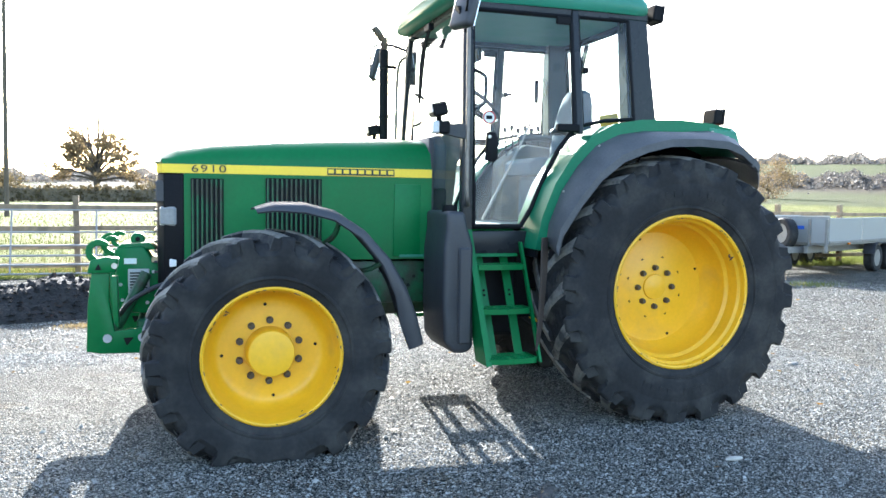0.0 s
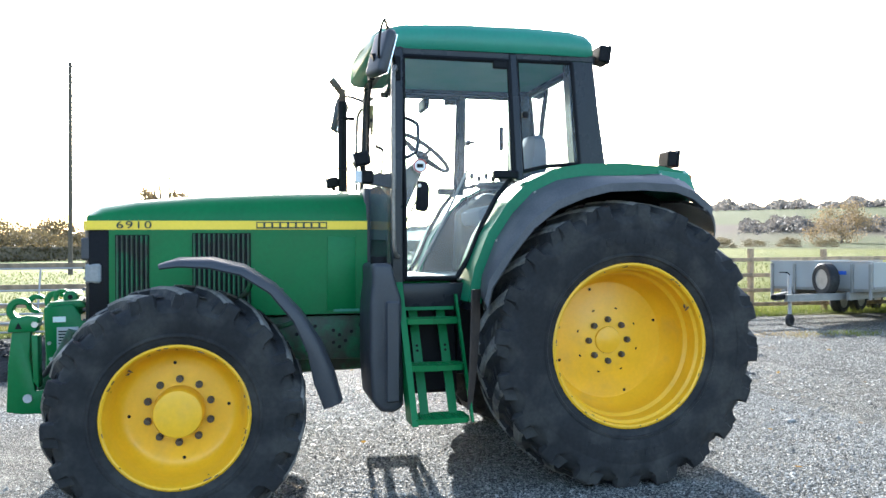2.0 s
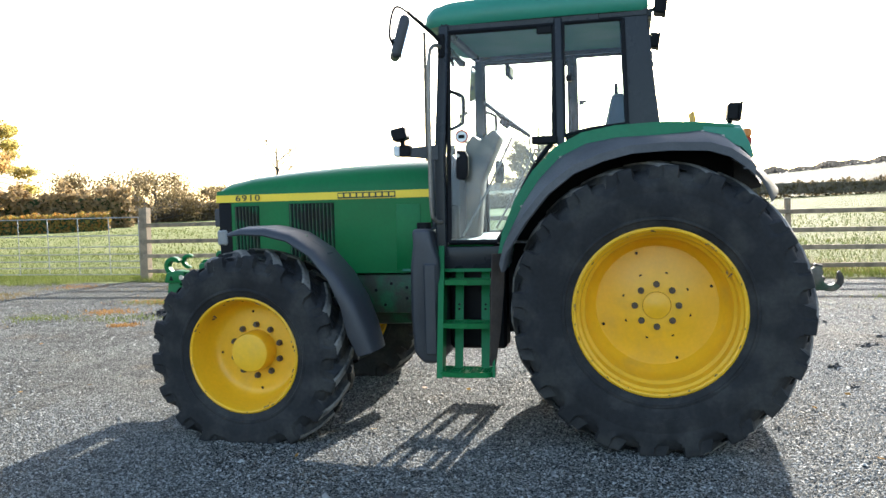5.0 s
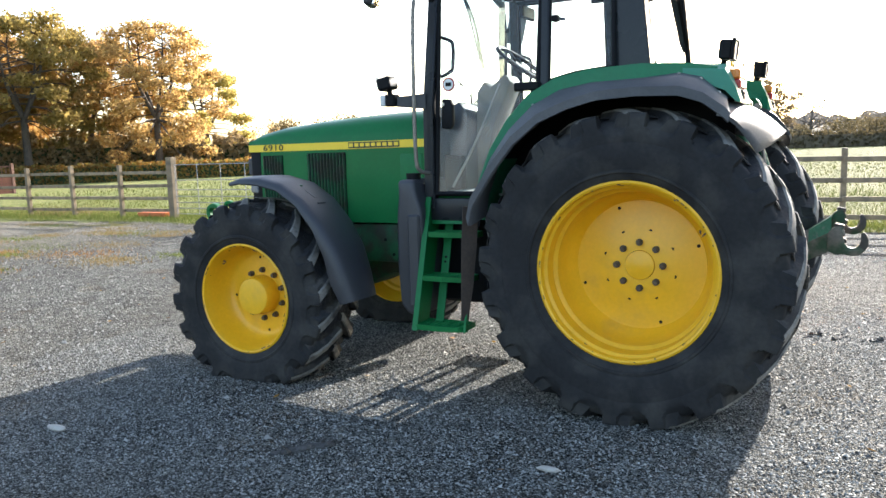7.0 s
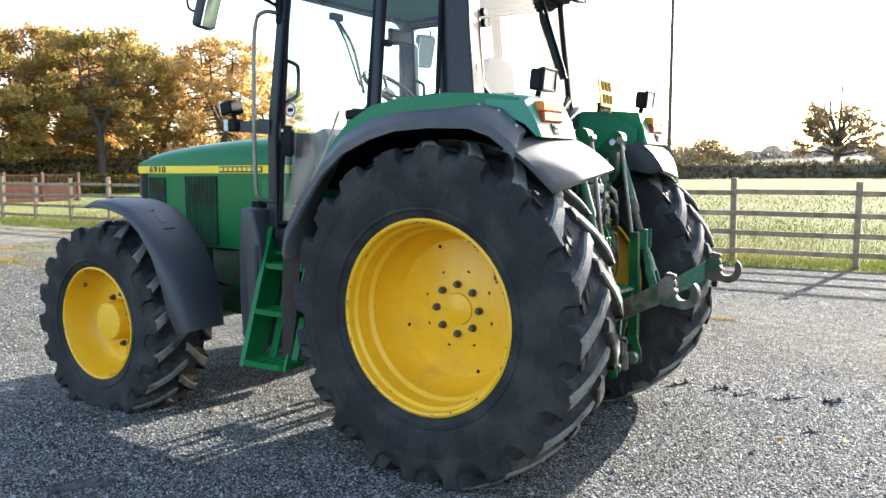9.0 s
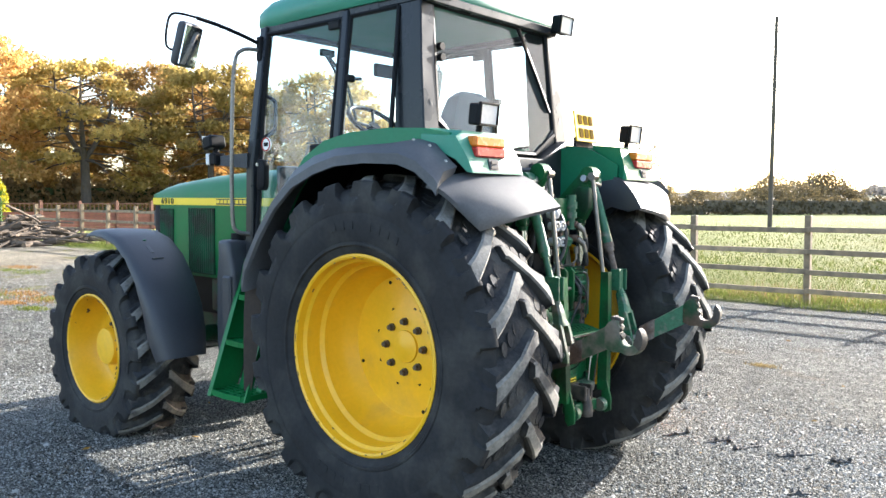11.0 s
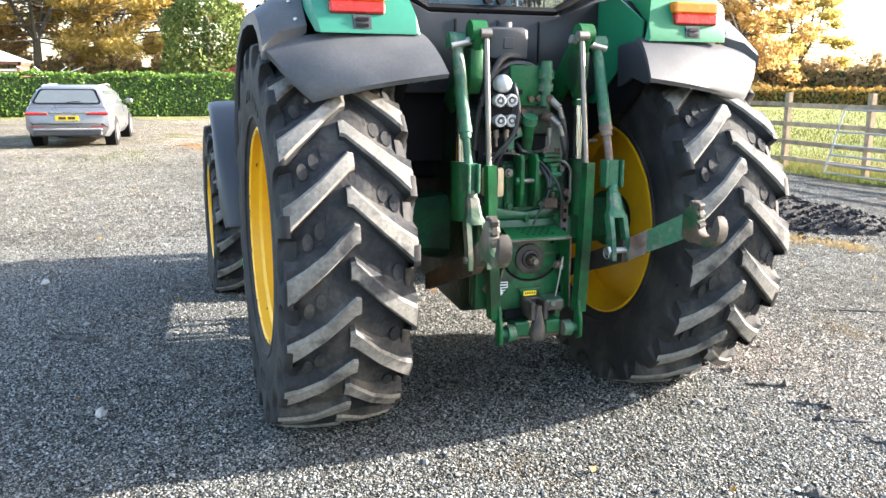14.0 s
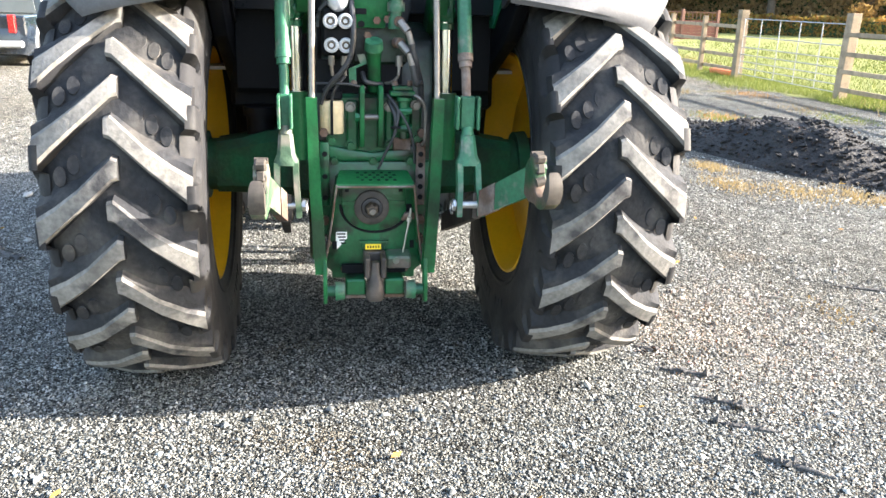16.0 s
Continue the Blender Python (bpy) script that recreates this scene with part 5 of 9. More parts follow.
# uprights, rods and brackets on either side
for s in (-1, 1):
    y = s * 0.232
    bm = B()
    loft(bm, [[(0.595, y * 1.04 - 0.020, 1.25), (0.645, y * 1.04 - 0.020, 1.25), (0.645, y * 1.04 + 0.020, 1.25), (0.595, y * 1.04 + 0.020, 1.25)],
              [(0.595, y - 0.022, 0.9), (0.655, y - 0.022, 0.9), (0.655, y + 0.022, 0.9), (0.595, y + 0.022, 0.9)], [(0.60, y * 0.92 - 0.024, 0.56), (0.66, y * 0.92 - 0.024, 0.56), (0.66, y * 0.92 + 0.024, 0.56), (0.60, y * 0.92 + 0.024, 0.56)]])
    part("upright_channel", bm, GREEN_OLD, lk, "green upright channel")
    bm = B()
    cyl(bm, (0.60, y * 1.03, 1.24), (0.525, y, 1.80), 0.0125, n=12)
    cyl(bm, (0.525, y - s * 0.02, 1.81), (0.525, y + s * 0.03, 1.81), 0.024, n=14)
    part("steel_rod", bm, DULLSTEEL, lk, "bare steel control rod")
    bm = B()
    prism(bm, [(0.63, 0.62), (0.66, 0.62), (0.69, 0.52), (0.69, 0.45), (0.65, 0.43), (0.63, 0.46)], y * 0.86 - 0.008, y * 0.86 + 0.008, "y", bevel=0.003)
    part("foot_bracket", bm, GREEN_OLD, lk)
    # lift arm with its knuckle
    bm = B()
    yk = s * 0.262
    prism(bm, [(0.10, 1.52), (0.20, 1.46), (0.40, 1.62), (0.50, 1.74), (0.535, 1.80), (0.53, 1.85), (0.48, 1.865), (0.43, 1.83), (0.30, 1.70)], yk - 0.022, yk + 0.022, "y", bevel=0.008)
    cyl(bm, (0.49, yk - 0.035, 1.82), (0.49, yk + 0.035, 1.82), 0.048, n=18)
    prism(bm, [(0.36, 1.60), (0.46, 1.55), (0.50, 1.62), (0.50, 1.75), (0.42, 1.75)], yk - 0.03, yk + 0.03, "y", bevel=0.01)
    arm = part("lift_arm", bm, GREEN_OLD, tractor, "bright green hydraulic lift arm")
    bm = B()
    cyl(bm, (0.48, s * 0.20, 1.80), (0.48, s * 0.38, 1.76), 0.02)
    part("arm_pin", bm, STEEL, arm)
    # hydraulic ram beside the casing
    bm = B()
    cyl(bm, (0.42, s * 0.30, 0.98), (0.41, s * 0.300, 1.25), 0.046, n=20)
    part("ram_body", bm, GREEN_OLD, arm)
    bm = B()
    cyl(bm, (0.41, s * 0.300, 1.25), (0.40, s * 0.298, 1.53), 0.026, n=20)
    part("ram_rod", bm, CHROME, arm, "polished ram rod")
    bm = B()
    cyl(bm, (0.40, s * 0.298, 1.50), (0.40, s * 0.298, 1.525), 0.030, n=18)
    bmesh.ops.create_uvsphere(bm, u_segments=16, v_segments=10, radius=0.040, matrix=Matrix.Translation((0.40, s * 0.298, 1.56)))
    box(bm, (0.40, s * 0.31, 1.58), (0.07, 0.03, 0.12), bevel=0.008)
    part("ram_eye", bm, GREEN_CAST, arm)

# lift rods and lower links; the left one swings in and sits higher
for s, hook, yaw, mid, rodbot in ((-1, (1.12, -0.41, 1.0), -3.0, (0.735, -0.345, 0.85), (0.725, -0.335, 0.86)), (1, (1.105, 0.545, 1.02), 9.0, (0.735, 0.385, 0.855), (0.735, 0.355, 0.86))):
    top = (0.46, s * 0.345, 1.78)
    rb = Vector(rodbot)
    tp = Vector(top)

    def along(k):
        return tp.lerp(rb, k)

    bm = B()
    cyl(bm, along(0.0), along(0.10), 0.022, 0.027, 14)
    cyl(bm, along(0.10), along(0.40), 0.027, 0.029, 14)
    cyl(bm, (tp.x, tp.y - s * 0.03, tp.z), (tp.x, tp.y + s * 0.04, tp.z), 0.038, n=16)
    rod = part("lift_rod", bm, SCUFFED, tractor, "worn green adjustable lift rod")
    bm = B()
    cyl(bm, along(0.395), along(0.425), 0.031, n=12)
    cyl(bm, along(0.425), along(0.45), 0.026, n=12)
    cyl(bm, along(0.44), along(0.62), 0.018, n=12)
    part("threaded_shaft", bm, RUST if s > 0 else SCUFFED, rod, "bare threaded shaft")
    bm = B()
    c = along(0.63)
    box(bm, c, (0.05, 0.036 if s < 0 else 0.055, 0.125), bevel=0.004)
    for k in (-1, 1):
        box(bm, (c.x + 0.01, c.y + k * (0.022 if s < 0 else 0.040), c.z), (0.09 if s < 0 else 0.06, 0.012, 0.125), bevel=0.003)
    part("adjuster_sleeve", bm, SCUFFED, rod, "green adjuster sleeve")
    bm = B()
    cyl(bm, along(0.69), along(0.725), 0.022, 0.026, 14)
    loft(bm, [[along(u) + Vector((hx * a, hy * b, 0)) for a, b in ((-1, -0.6), (-0.6, -1), (0.6, -1), (1, -0.6), (1, 0.6), (0.6, 1), (-0.6, 1), (-1, 0.6))] for u, hx, hy in ((0.72, 0.026, 0.026), (0.765, 0.029, 0.030), (0.80, 0.029, 0.034), (0.825, 0.028, 0.045), (0.84, 0.027, 0.045))])
    for k in (-1, 1):
        loft(bm, [[along(u) + Vector((dx, k * yy + dy, 0)) for dx, dy in ((-wx, -0.0105), (wx, -0.0105), (wx, 0.0105), (-wx, 0.0105))] for u, yy, wx in ((0.83, 0.034, 0.026), (0.93, 0.036, 0.024), (1.0, 0.041, 0.026), (1.045, 0.042, 0.018))])
    fork = part("fork", bm, PALE_WORN if s < 0 else SCUFFED, rod, "worn fork end")
    # the pin through the fork, with its spring clip
    bm = B()
    cyl(bm, rb + Vector((0.0, -0.062, 0)), rb + Vector((0.0, 0.062, 0)), 0.015, n=12)
    cyl(bm, rb + Vector((0.0, -s * 0.055, 0)), rb + Vector((0.0, -s * 0.066, 0)), 0.024, n=6)
    tube(bm, [rb + Vector((0.006 + 0.026 * math.cos(a), -s * 0.071, 0.026 * math.sin(a) - 0.008)) for a in [2 * math.pi * i / 12 for i in range(12)]], 0.003, 6, smooth=0)
    part("linch_pin", bm, STEEL, fork, "bright linch pin with a ring clip")
    # lower link: root, elbow at the fork, then a flat plate out to the hook
    h = Vector(hook)
    ca, sa = math.cos(radians(yaw)), math.sin(radians(yaw))
    heel = h + Vector((-0.125 * ca, -0.125 * sa, -0.012))
    root = Vector((0.12, s * 0.36, 0.62))
    m = Vector(mid)
    bm = B()

    def bar(a, b2, t0, t1, half):
        d = (b2 - a).normalized()
        side = Vector((-d.y, d.x, 0)).normalized() * half
        up = Vector((0, 0, 1))
        loft(bm, [[q - side - up * t / 2, q + side - up * t / 2, q + side + up * t / 2, q - side + up * t / 2] for q, t in ((a, t0), (a.lerp(b2, 0.5), (t0 + t1) / 2), (b2, t1))])

    bar(root, m, 0.080, 0.100, 0.016)
    bar(root.lerp(m, 0.55) + Vector((0, 0.012, 0.012)), m + Vector((0, 0.006, 0.004)), 0.05, 0.098, 0.020)
    link = part("lower_link", bm, DARK_RING, tractor, "dark greasy lower link arm with a worn hook")
    bm = B()
    bar(m.lerp(heel, 0.22), heel, 0.098, 0.115, 0.013)
    part("hook_plate", bm, PALE_WORN if s < 0 else SCUFFED, link, "scraped pale green plate" if s < 0 else "chipped green plate")
    bm = B()
    bar(m.lerp(heel, 0.10), m.lerp(heel, 0.40), 0.106, 0.108, 0.017)
    part("rust_collar", bm, RUST, link, "rusty collar on the link arm")
    at_hook = Matrix.Translation(h) @ Euler((0, 0, radians(yaw))).to_matrix().to_4x4()
    bm = B()
    arc_out = [(0.084 * math.cos(radians(d)), 0.084 * math.sin(radians(d))) for d in range(-118, -29, 11)]
    arc_in = [(0.040 * math.cos(radians(d)), 0.040 * math.sin(radians(d))) for d in range(-30, -181, -15)]
    prism(bm, [(-0.130, -0.060), (-0.085, -0.078)] + arc_out + arc_in + [(-0.050, 0.030), (-0.040, 0.048), (-0.052, 0.062), (-0.046, 0.082), (-0.085, 0.086), (-0.112, 0.066), (-0.130, 0.040)], -0.024, 0.024, "y", bevel=0.006)
    hk = part("claw_hook", bm, HOOKPAINT if s > 0 else PALE_WORN, link, "worn green claw hook with rusty underside")
    hk.matrix_basis = at_hook
    # bare end of the claw, tapering to its tip
    bm = B()
    loft(bm, [[(r * math.cos(radians(d)), y, r * math.sin(radians(d))) for r, y in ((0.040 + g, -wd), (0.084 - 0.3 * g, -wd), (0.086 - 0.3 * g, 0), (0.084 - 0.3 * g, wd), (0.040 + g, wd))]
              for d, wd, g in ((-38, 0.0255, 0.0), (-15, 0.0255, 0.001), (8, 0.025, 0.004), (26, 0.023, 0.009), (38, 0.019, 0.015), (44, 0.014, 0.021))])
    tip = part("hook_tip", bm, HOOKSTEEL, link, "bare steel hook tip")
    tip.matrix_basis = at_hook
    bm = B()
    box(bm, (-0.064, 0, 0.082), (0.046, 0.040, 0.030), rot=(0, 12, 0), bevel=0.007)
    box(bm, (-0.050, 0, 0.046), (0.020, 0.032, 0.038), rot=(0, -14, 0), bevel=0.006)
    cyl(bm, (-0.085, -0.022, 0.090), (-0.085, 0.022, 0.090), 0.012, n=10)
    cyl(bm, (-0.046, -0.016, -0.002), (-0.046, 0.016, 0.006), 0.017, n=10)
    latch = part("hook_latch", bm, HOOKSTEEL, link, "bare steel latch in the claw")
    latch.matrix_basis = at_hook

# power take-off with shield and plate
for s in (-1, 1):
    bm = B()
    prism(bm, [(s * 0.175, 0.80), (s * 0.212, 0.80), (s * 0.212, 1.06), (s * 0.175, 1.06)], 0.46, 0.498, "x", bevel=0.003)
    part("hole_strip", bm, GREEN_CAST if s < 0 else RUST, lk, "drilled green strip" if s < 0 else "rusty drilled strip")
    for z in (1.013, 0.968, 0.922, 0.879, 0.835):
        if s < 0 and z in (0.968, 0.879):
            continue
        part("punched_hole", cyl(B(), (0.496, s * 0.193, z), (0.501, s * 0.193, z), 0.011, n=10), BLACK, lk)
    for z in (1.10, 0.74, 0.66):
        part("bolt_head", cyl(B(), (0.48, s * 0.195, z), (0.515, s * 0.195, z), 0.019, n=6), RUST, lk)
bm = B()
prism(bm, [(-0.15, 0.93), (-0.205, 0.56), (-0.17, 0.53), (-0.17, 0.50), (0.17, 0.50), (0.17, 0.53), (0.205, 0.56), (0.15, 0.93)], 0.50, 0.535, "x", bevel=0.006)
pp = part("pto_plate", bm, GREEN_CAST, tractor, "green power take-off plate")
bm = B()
rows_ = []
for k, (x, hw, z) in enumerate(((0.485, 0.128, 0.930), (0.50, 0.132, 0.948), (0.53, 0.137, 0.950), (0.60, 0.146, 0.934), (0.638, 0.150, 0.922), (0.645, 0.150, 0.910))):
    rows_.append([(x, -hw, z - 0.006), (x, -hw, z), (x, hw, z), (x, hw, z - 0.006)])
loft(bm, rows_)
for s in (-1, 1):
    loft(bm, [[(0.53, s * 0.148, 0.925), (0.645, s * 0.156, 0.918), (0.645, s * 0.148, 0.918), (0.53, s * 0.140, 0.925)], [(0.53, s * 0.176, 0.72), (0.60, s * 0.180, 0.72), (0.60, s * 0.172, 0.72), (0.53, s * 0.168, 0.72)],
              [(0.53, s * 0.20, 0.56), (0.565, s * 0.205, 0.56), (0.565, s * 0.197, 0.56), (0.53, s * 0.192, 0.56)]])
sh = part("pto_shield", bm, GREEN_OLD, pp, "green bent shield with punched grip")
bm = B()
for s in (-1, 1):
    tube(bm, [(0.647, s * 0.150, 0.920), (0.603, s * 0.176, 0.72), (0.567, s * 0.201, 0.56)], 0.0045, 5, 3)
tube(bm, [(0.648, -0.15, 0.913), (0.650, 0.0, 0.912), (0.648, 0.15, 0.913)], 0.005, 5, 3)
part("bare_rim", bm, RUST, sh, "rubbed rusty edge")
for j in range(4):
    for i in range(5):
        x, y = 0.545 + j * 0.021, -0.066 + i * 0.032 + (j % 2) * 0.016
        z = 0.9485 - (x - 0.53) * 0.235
        part("grip_hole", box(B(), (x, y, z), (0.011, 0.012, 0.006), rot=(0, 13, 0)), BLACK, sh)
bm = B()
arc = [(0.148 * math.cos(math.pi * (1 + i / 16)) + 0.008, 0.815 + 0.122 * math.sin(math.pi * (1 + i / 16))) for i in range(17)]
prism(bm, arc, 0.533, 0.5375, "x")
part("shield_slot", bm, BLACK, pp)
bm = B()
prism(bm, [(-0.135, 0.905), (-0.13, 0.815)] + [(0.128 * math.cos(math.pi * (1 + i / 16)) + 0.004, 0.80 + 0.094 * math.sin(math.pi * (1 + i / 16))) for i in range(17)] + [(0.13, 0.815), (0.13, 0.905)], 0.534, 0.545, "x", bevel=0.003)
part("bearing_plate", bm, GREEN_CAST, pp)
for s in (-1, 1):
    bm = B()
    prism(bm, [(s * 0.06, 0.82), (s * 0.125, 0.815), (s * 0.125, 0.828), (s * 0.06, 0.835)], 0.545, 0.552, "x")
    part("web", bm, GREEN_CAST, pp)
    part("square_hole", box(B(), (0.546, s * 0.108, 0.878), (0.004, 0.016, 0.018)), BLACK, pp)
    part("slot_hole", box(B(), (0.536, s * 0.158, 0.645), (0.004, 0.018, 0.034), bevel=0.001), BLACK, pp)
bm = B()
lathe(bm, [(0.002, 0.01), (0.071, 0.0), (0.070, -0.014), (0.060, -0.018), (0.044, -0.018), (0.042, -0.010), (0.03, -0.006), (0.002, -0.006)], 32)
ring = part("pto_bearing", bm, DARK_RING, pp, "dark rust-brown bearing ring")
ring.matrix_basis = pose(0.546, -0.009, 0.806, 0, 0, 90)
bm = B()
lathe(bm, [(0.042, -0.004), (0.041, -0.022), (0.030, -0.024), (0.028, -0.008)], 28)
seal = part("rubber_seal", bm, HOSE, pp, "black rubber seal")
seal.matrix_basis = pose(0.546, -0.009, 0.806, 0, 0, 90)
bm = B()
n = 36
prof = [(0.0245 if (i // 3) % 2 else 0.0205) for i in range(n)]
loft(bm, [[(x, -0.010 + r * k * math.cos(2 * math.pi * i / n), 0.806 + r * k * math.sin(2 * math.pi * i / n)) for i, r in enumerate(prof)] for x, k in ((0.54, 1.0), (0.605, 1.0), (0.61, 0.8))])
sh2 = part("pto_shaft", bm, BOLT, pp, "greasy splined shaft")
part("shaft_end", cyl(B(), (0.605, -0.010, 0.806), (0.628, -0.010, 0.806), 0.0135, 0.012, 12), DULLSTEEL, sh2)
bm = B()
prism(bm, [(-0.155, 0.630), (-0.152, 0.700), (-0.108, 0.700), (-0.108, 0.672), (-0.128, 0.650), (-0.148, 0.628)], 0.535, 0.5365, "x")
stk = part("sticker", bm, WHITE, pp, "torn white sticker")
for i in range(4):
    part("print_bar", box(B(), (0.537, -0.132 + 0.003 * i, 0.692 - i * 0.013), (0.0012, 0.036 - i * 0.005, 0.006)), BLACK, stk)
bm = B()
prism(bm, [(-0.058, 0.665), (0.062, 0.665), (0.048, 0.648), (0.038, 0.622), (-0.040, 0.622), (-0.048, 0.648)], 0.535, 0.552, "x", bevel=0.003)
part("label_boss", bm, GREEN_CAST, pp)
lab = part("warning_label", box(B(), (0.554, -0.002, 0.641), (0.003, 0.064, 0.022)), STRIPE, pp, "small yellow warning label")
for i in range(5):
    part("print_bar", box(B(), (0.556, -0.024 + i * 0.011, 0.641), (0.0012, 0.006, 0.010)), BLACK, lab)
bm = B()
cyl(bm, (0.585, 0.116, 0.625), (0.585, 0.145, 0.79), 0.004, n=8)
cyl(bm, (0.585, 0.1385, 0.755), (0.585, 0.1415, 0.772), 0.010, n=8)
cyl(bm, (0.585, 0.142, 0.775), (0.585, 0.1475, 0.81), 0.006, n=8)
part("spring_clip", bm, STEEL, pp, "bright latch rod")
bm = B()
prism(bm, [(0.11, 0.755), (0.125, 0.785), (0.165, 0.79), (0.165, 0.76)], 0.545, 0.575, "x", bevel=0.003)
part("latch_bracket", bm, RUST, pp)
for y, z in ((-0.186, 0.655), (0.19, 0.66), (-0.12, 0.545), (0.13, 0.545), (0.055, 0.60)):
    part("bolt_head", cyl(B(), (0.532, y, z), (0.551, y, z), 0.016, n=6), RUST, pp)
# drawbar and hitch
bm = B()
for k in (-1, 1):
    box(bm, (0.60, 0.001 + k * 0.032, 0.580), (0.12, 0.022, 0.085), bevel=0.005)
box(bm, (0.55, 0.001, 0.60), (0.06, 0.088, 0.05), bevel=0.006)
db = part("drawbar_clevis", bm, DARK_RING, tractor, "dirty iron drawbar clevis")
bm = B()
box(bm, (0.575, 0.098, 0.595), (0.08, 0.10, 0.055), rot=(0, 10, 0), bevel=0.008)
cyl(bm, (0.61, 0.085, 0.60), (0.625, 0.085, 0.602), 0.014, n=10)
part("keeper_plate", bm, GREEN_WORN, db, "chipped keeper plate")
bm = B()
lathe(bm, [(0.002, -0.075), (0.034, -0.073), (0.037, -0.055), (0.036, -0.02), (0.026, 0.02), (0.018, 0.05), (0.016, 0.085), (0.002, 0.086)], 20)
pin = part("hitch_pin", bm, DARK_RING, db, "greasy bulbous hitch pin")
pin.matrix_basis = pose(0.645, 0.0, 0.52, 90, 0, 0)
for s in (-1, 1):
    bm = B()
    cyl(bm, (0.65, s * 0.158, 0.488), (0.65, s * 0.205, 0.488), 0.022, n=16)
    cyl(bm, (0.65, s * 0.122, 0.488), (0.65, s * 0.160, 0.488), 0.036, 0.040, n=18)
    part("roller", bm, GREEN_WORN, db, "grubby roller")
    bm = B()
    box(bm, (0.60, s * 0.078, 0.497), (0.09, 0.078, 0.065), bevel=0.006)
    part("cross_block", bm, GREEN_CAST, db)
    # black block standing in for the shade in the pocket
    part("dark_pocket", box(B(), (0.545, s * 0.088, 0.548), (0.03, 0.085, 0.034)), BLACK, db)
part("cross_tube", box(B(), (0.60, 0, 0.455), (0.06, 0.24, 0.02), bevel=0.005), RUST, db)

# hydraulics above
bm = B()
prism(bm, [(-0.19, 0.98), (0.19, 0.98), (0.19, 1.05), (0.10, 1.03), (0.0, 1.015), (-0.10, 1.03), (-0.19, 1.05)], 0.44, 0.485, "x", bevel=0.01)
box(bm, (0.43, 0.0, 1.12), (0.05, 0.37, 0.25), bevel=0.015)
lower_cover = bm
bm = B()
box(bm, (0.40, 0.03, 1.44), (0.07, 0.22, 0.16), bevel=0.012)
hv = part("valve_block", bm, SHADED_GRIMY_CASTING, tractor, "grimy green hydraulic valve block darkened for shade")
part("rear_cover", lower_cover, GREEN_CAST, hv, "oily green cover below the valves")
# black box added as the shade between valves and cover
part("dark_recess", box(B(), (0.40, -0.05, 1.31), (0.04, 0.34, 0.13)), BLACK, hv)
# flanged covers with bolts
for y0, y1, z0, z1 in ((-0.105, -0.058, 1.02, 1.225), (0.048, 0.082, 1.03, 1.225), (0.15, 0.195, 1.05, 1.225)):
    part("flange", box(B(), (0.462, (y0 + y1) / 2, (z0 + z1) / 2), (0.03, y1 - y0, z1 - z0), bevel=0.008), GREEN_CAST, hv)
for y, z in ((-0.09, 1.198), (-0.089, 1.046), (0.063, 1.201), (0.066, 1.05), (0.171, 1.208), (0.176, 1.075), (-0.165, 1.065), (-0.155, 0.985), (0.15, 0.985), (0.0, 0.985)):
    bm = B()
    cyl(bm, (0.47, y, z), (0.482, y, z), 0.021, n=16)
    cyl(bm, (0.482, y, z), (0.50, y, z), 0.016, 0.014, n=6)
    part("bolt_head", bm, DULLSTEEL if z > 1.19 else GREEN_CAST, hv)
# channel for the top link, with its pin
for y in (-0.045, 0.028):
    bm = B()
    prism(bm, [(0.44, 1.03), (0.52, 1.045), (0.535, 1.10), (0.535, 1.26), (0.515, 1.285), (0.44, 1.285)], y - 0.009, y + 0.009, "y", bevel=0.003)
    part("channel_plate", bm, GREEN_OLD, hv, "green top-link bracket plate")
part("channel_pin", cyl(B(), (0.515, -0.065, 1.163), (0.515, 0.035, 1.163), 0.011, n=12), DULLSTEEL, hv)
part("channel_nut", cyl(B(), (0.515, -0.072, 1.163), (0.515, -0.056, 1.163), 0.018, n=6), GREEN_CAST, hv)
# spool valve on the right of the channel
bm = B()
for z, r, hh in ((1.095, 0.022, 0.03), (1.125, 0.028, 0.02), (1.155, 0.020, 0.035), (1.185, 0.030, 0.018), (1.21, 0.022, 0.03), (1.235, 0.03, 0.014)):
    cyl(bm, (0.505, 0.122, z - hh / 2), (0.505, 0.122, z + hh / 2), r, n=14)
for z in (1.12, 1.19):
    cyl(bm, (0.52, 0.095, z), (0.53, 0.150, z), 0.012, n=8)
part("spool_valve", bm, GREEN_CAST, hv)
bm = B()
box(bm, (0.48, 0.115, 1.255), (0.07, 0.10, 0.02), bevel=0.004)
box(bm, (0.48, 0.115, 1.275), (0.06, 0.08, 0.018), bevel=0.004)
part("valve_cap", bm, GREEN_CAST, hv)
for y in (0.085, 0.145):
    part("cap_bolt", cyl(B(), (0.49, y, 1.285), (0.49, y, 1.305), 0.012, n=6), RUST, hv)
part("rust_patch_plate", box(B(), (0.50, 0.115, 1.055), (0.02, 0.07, 0.05), bevel=0.004), RUST, hv)
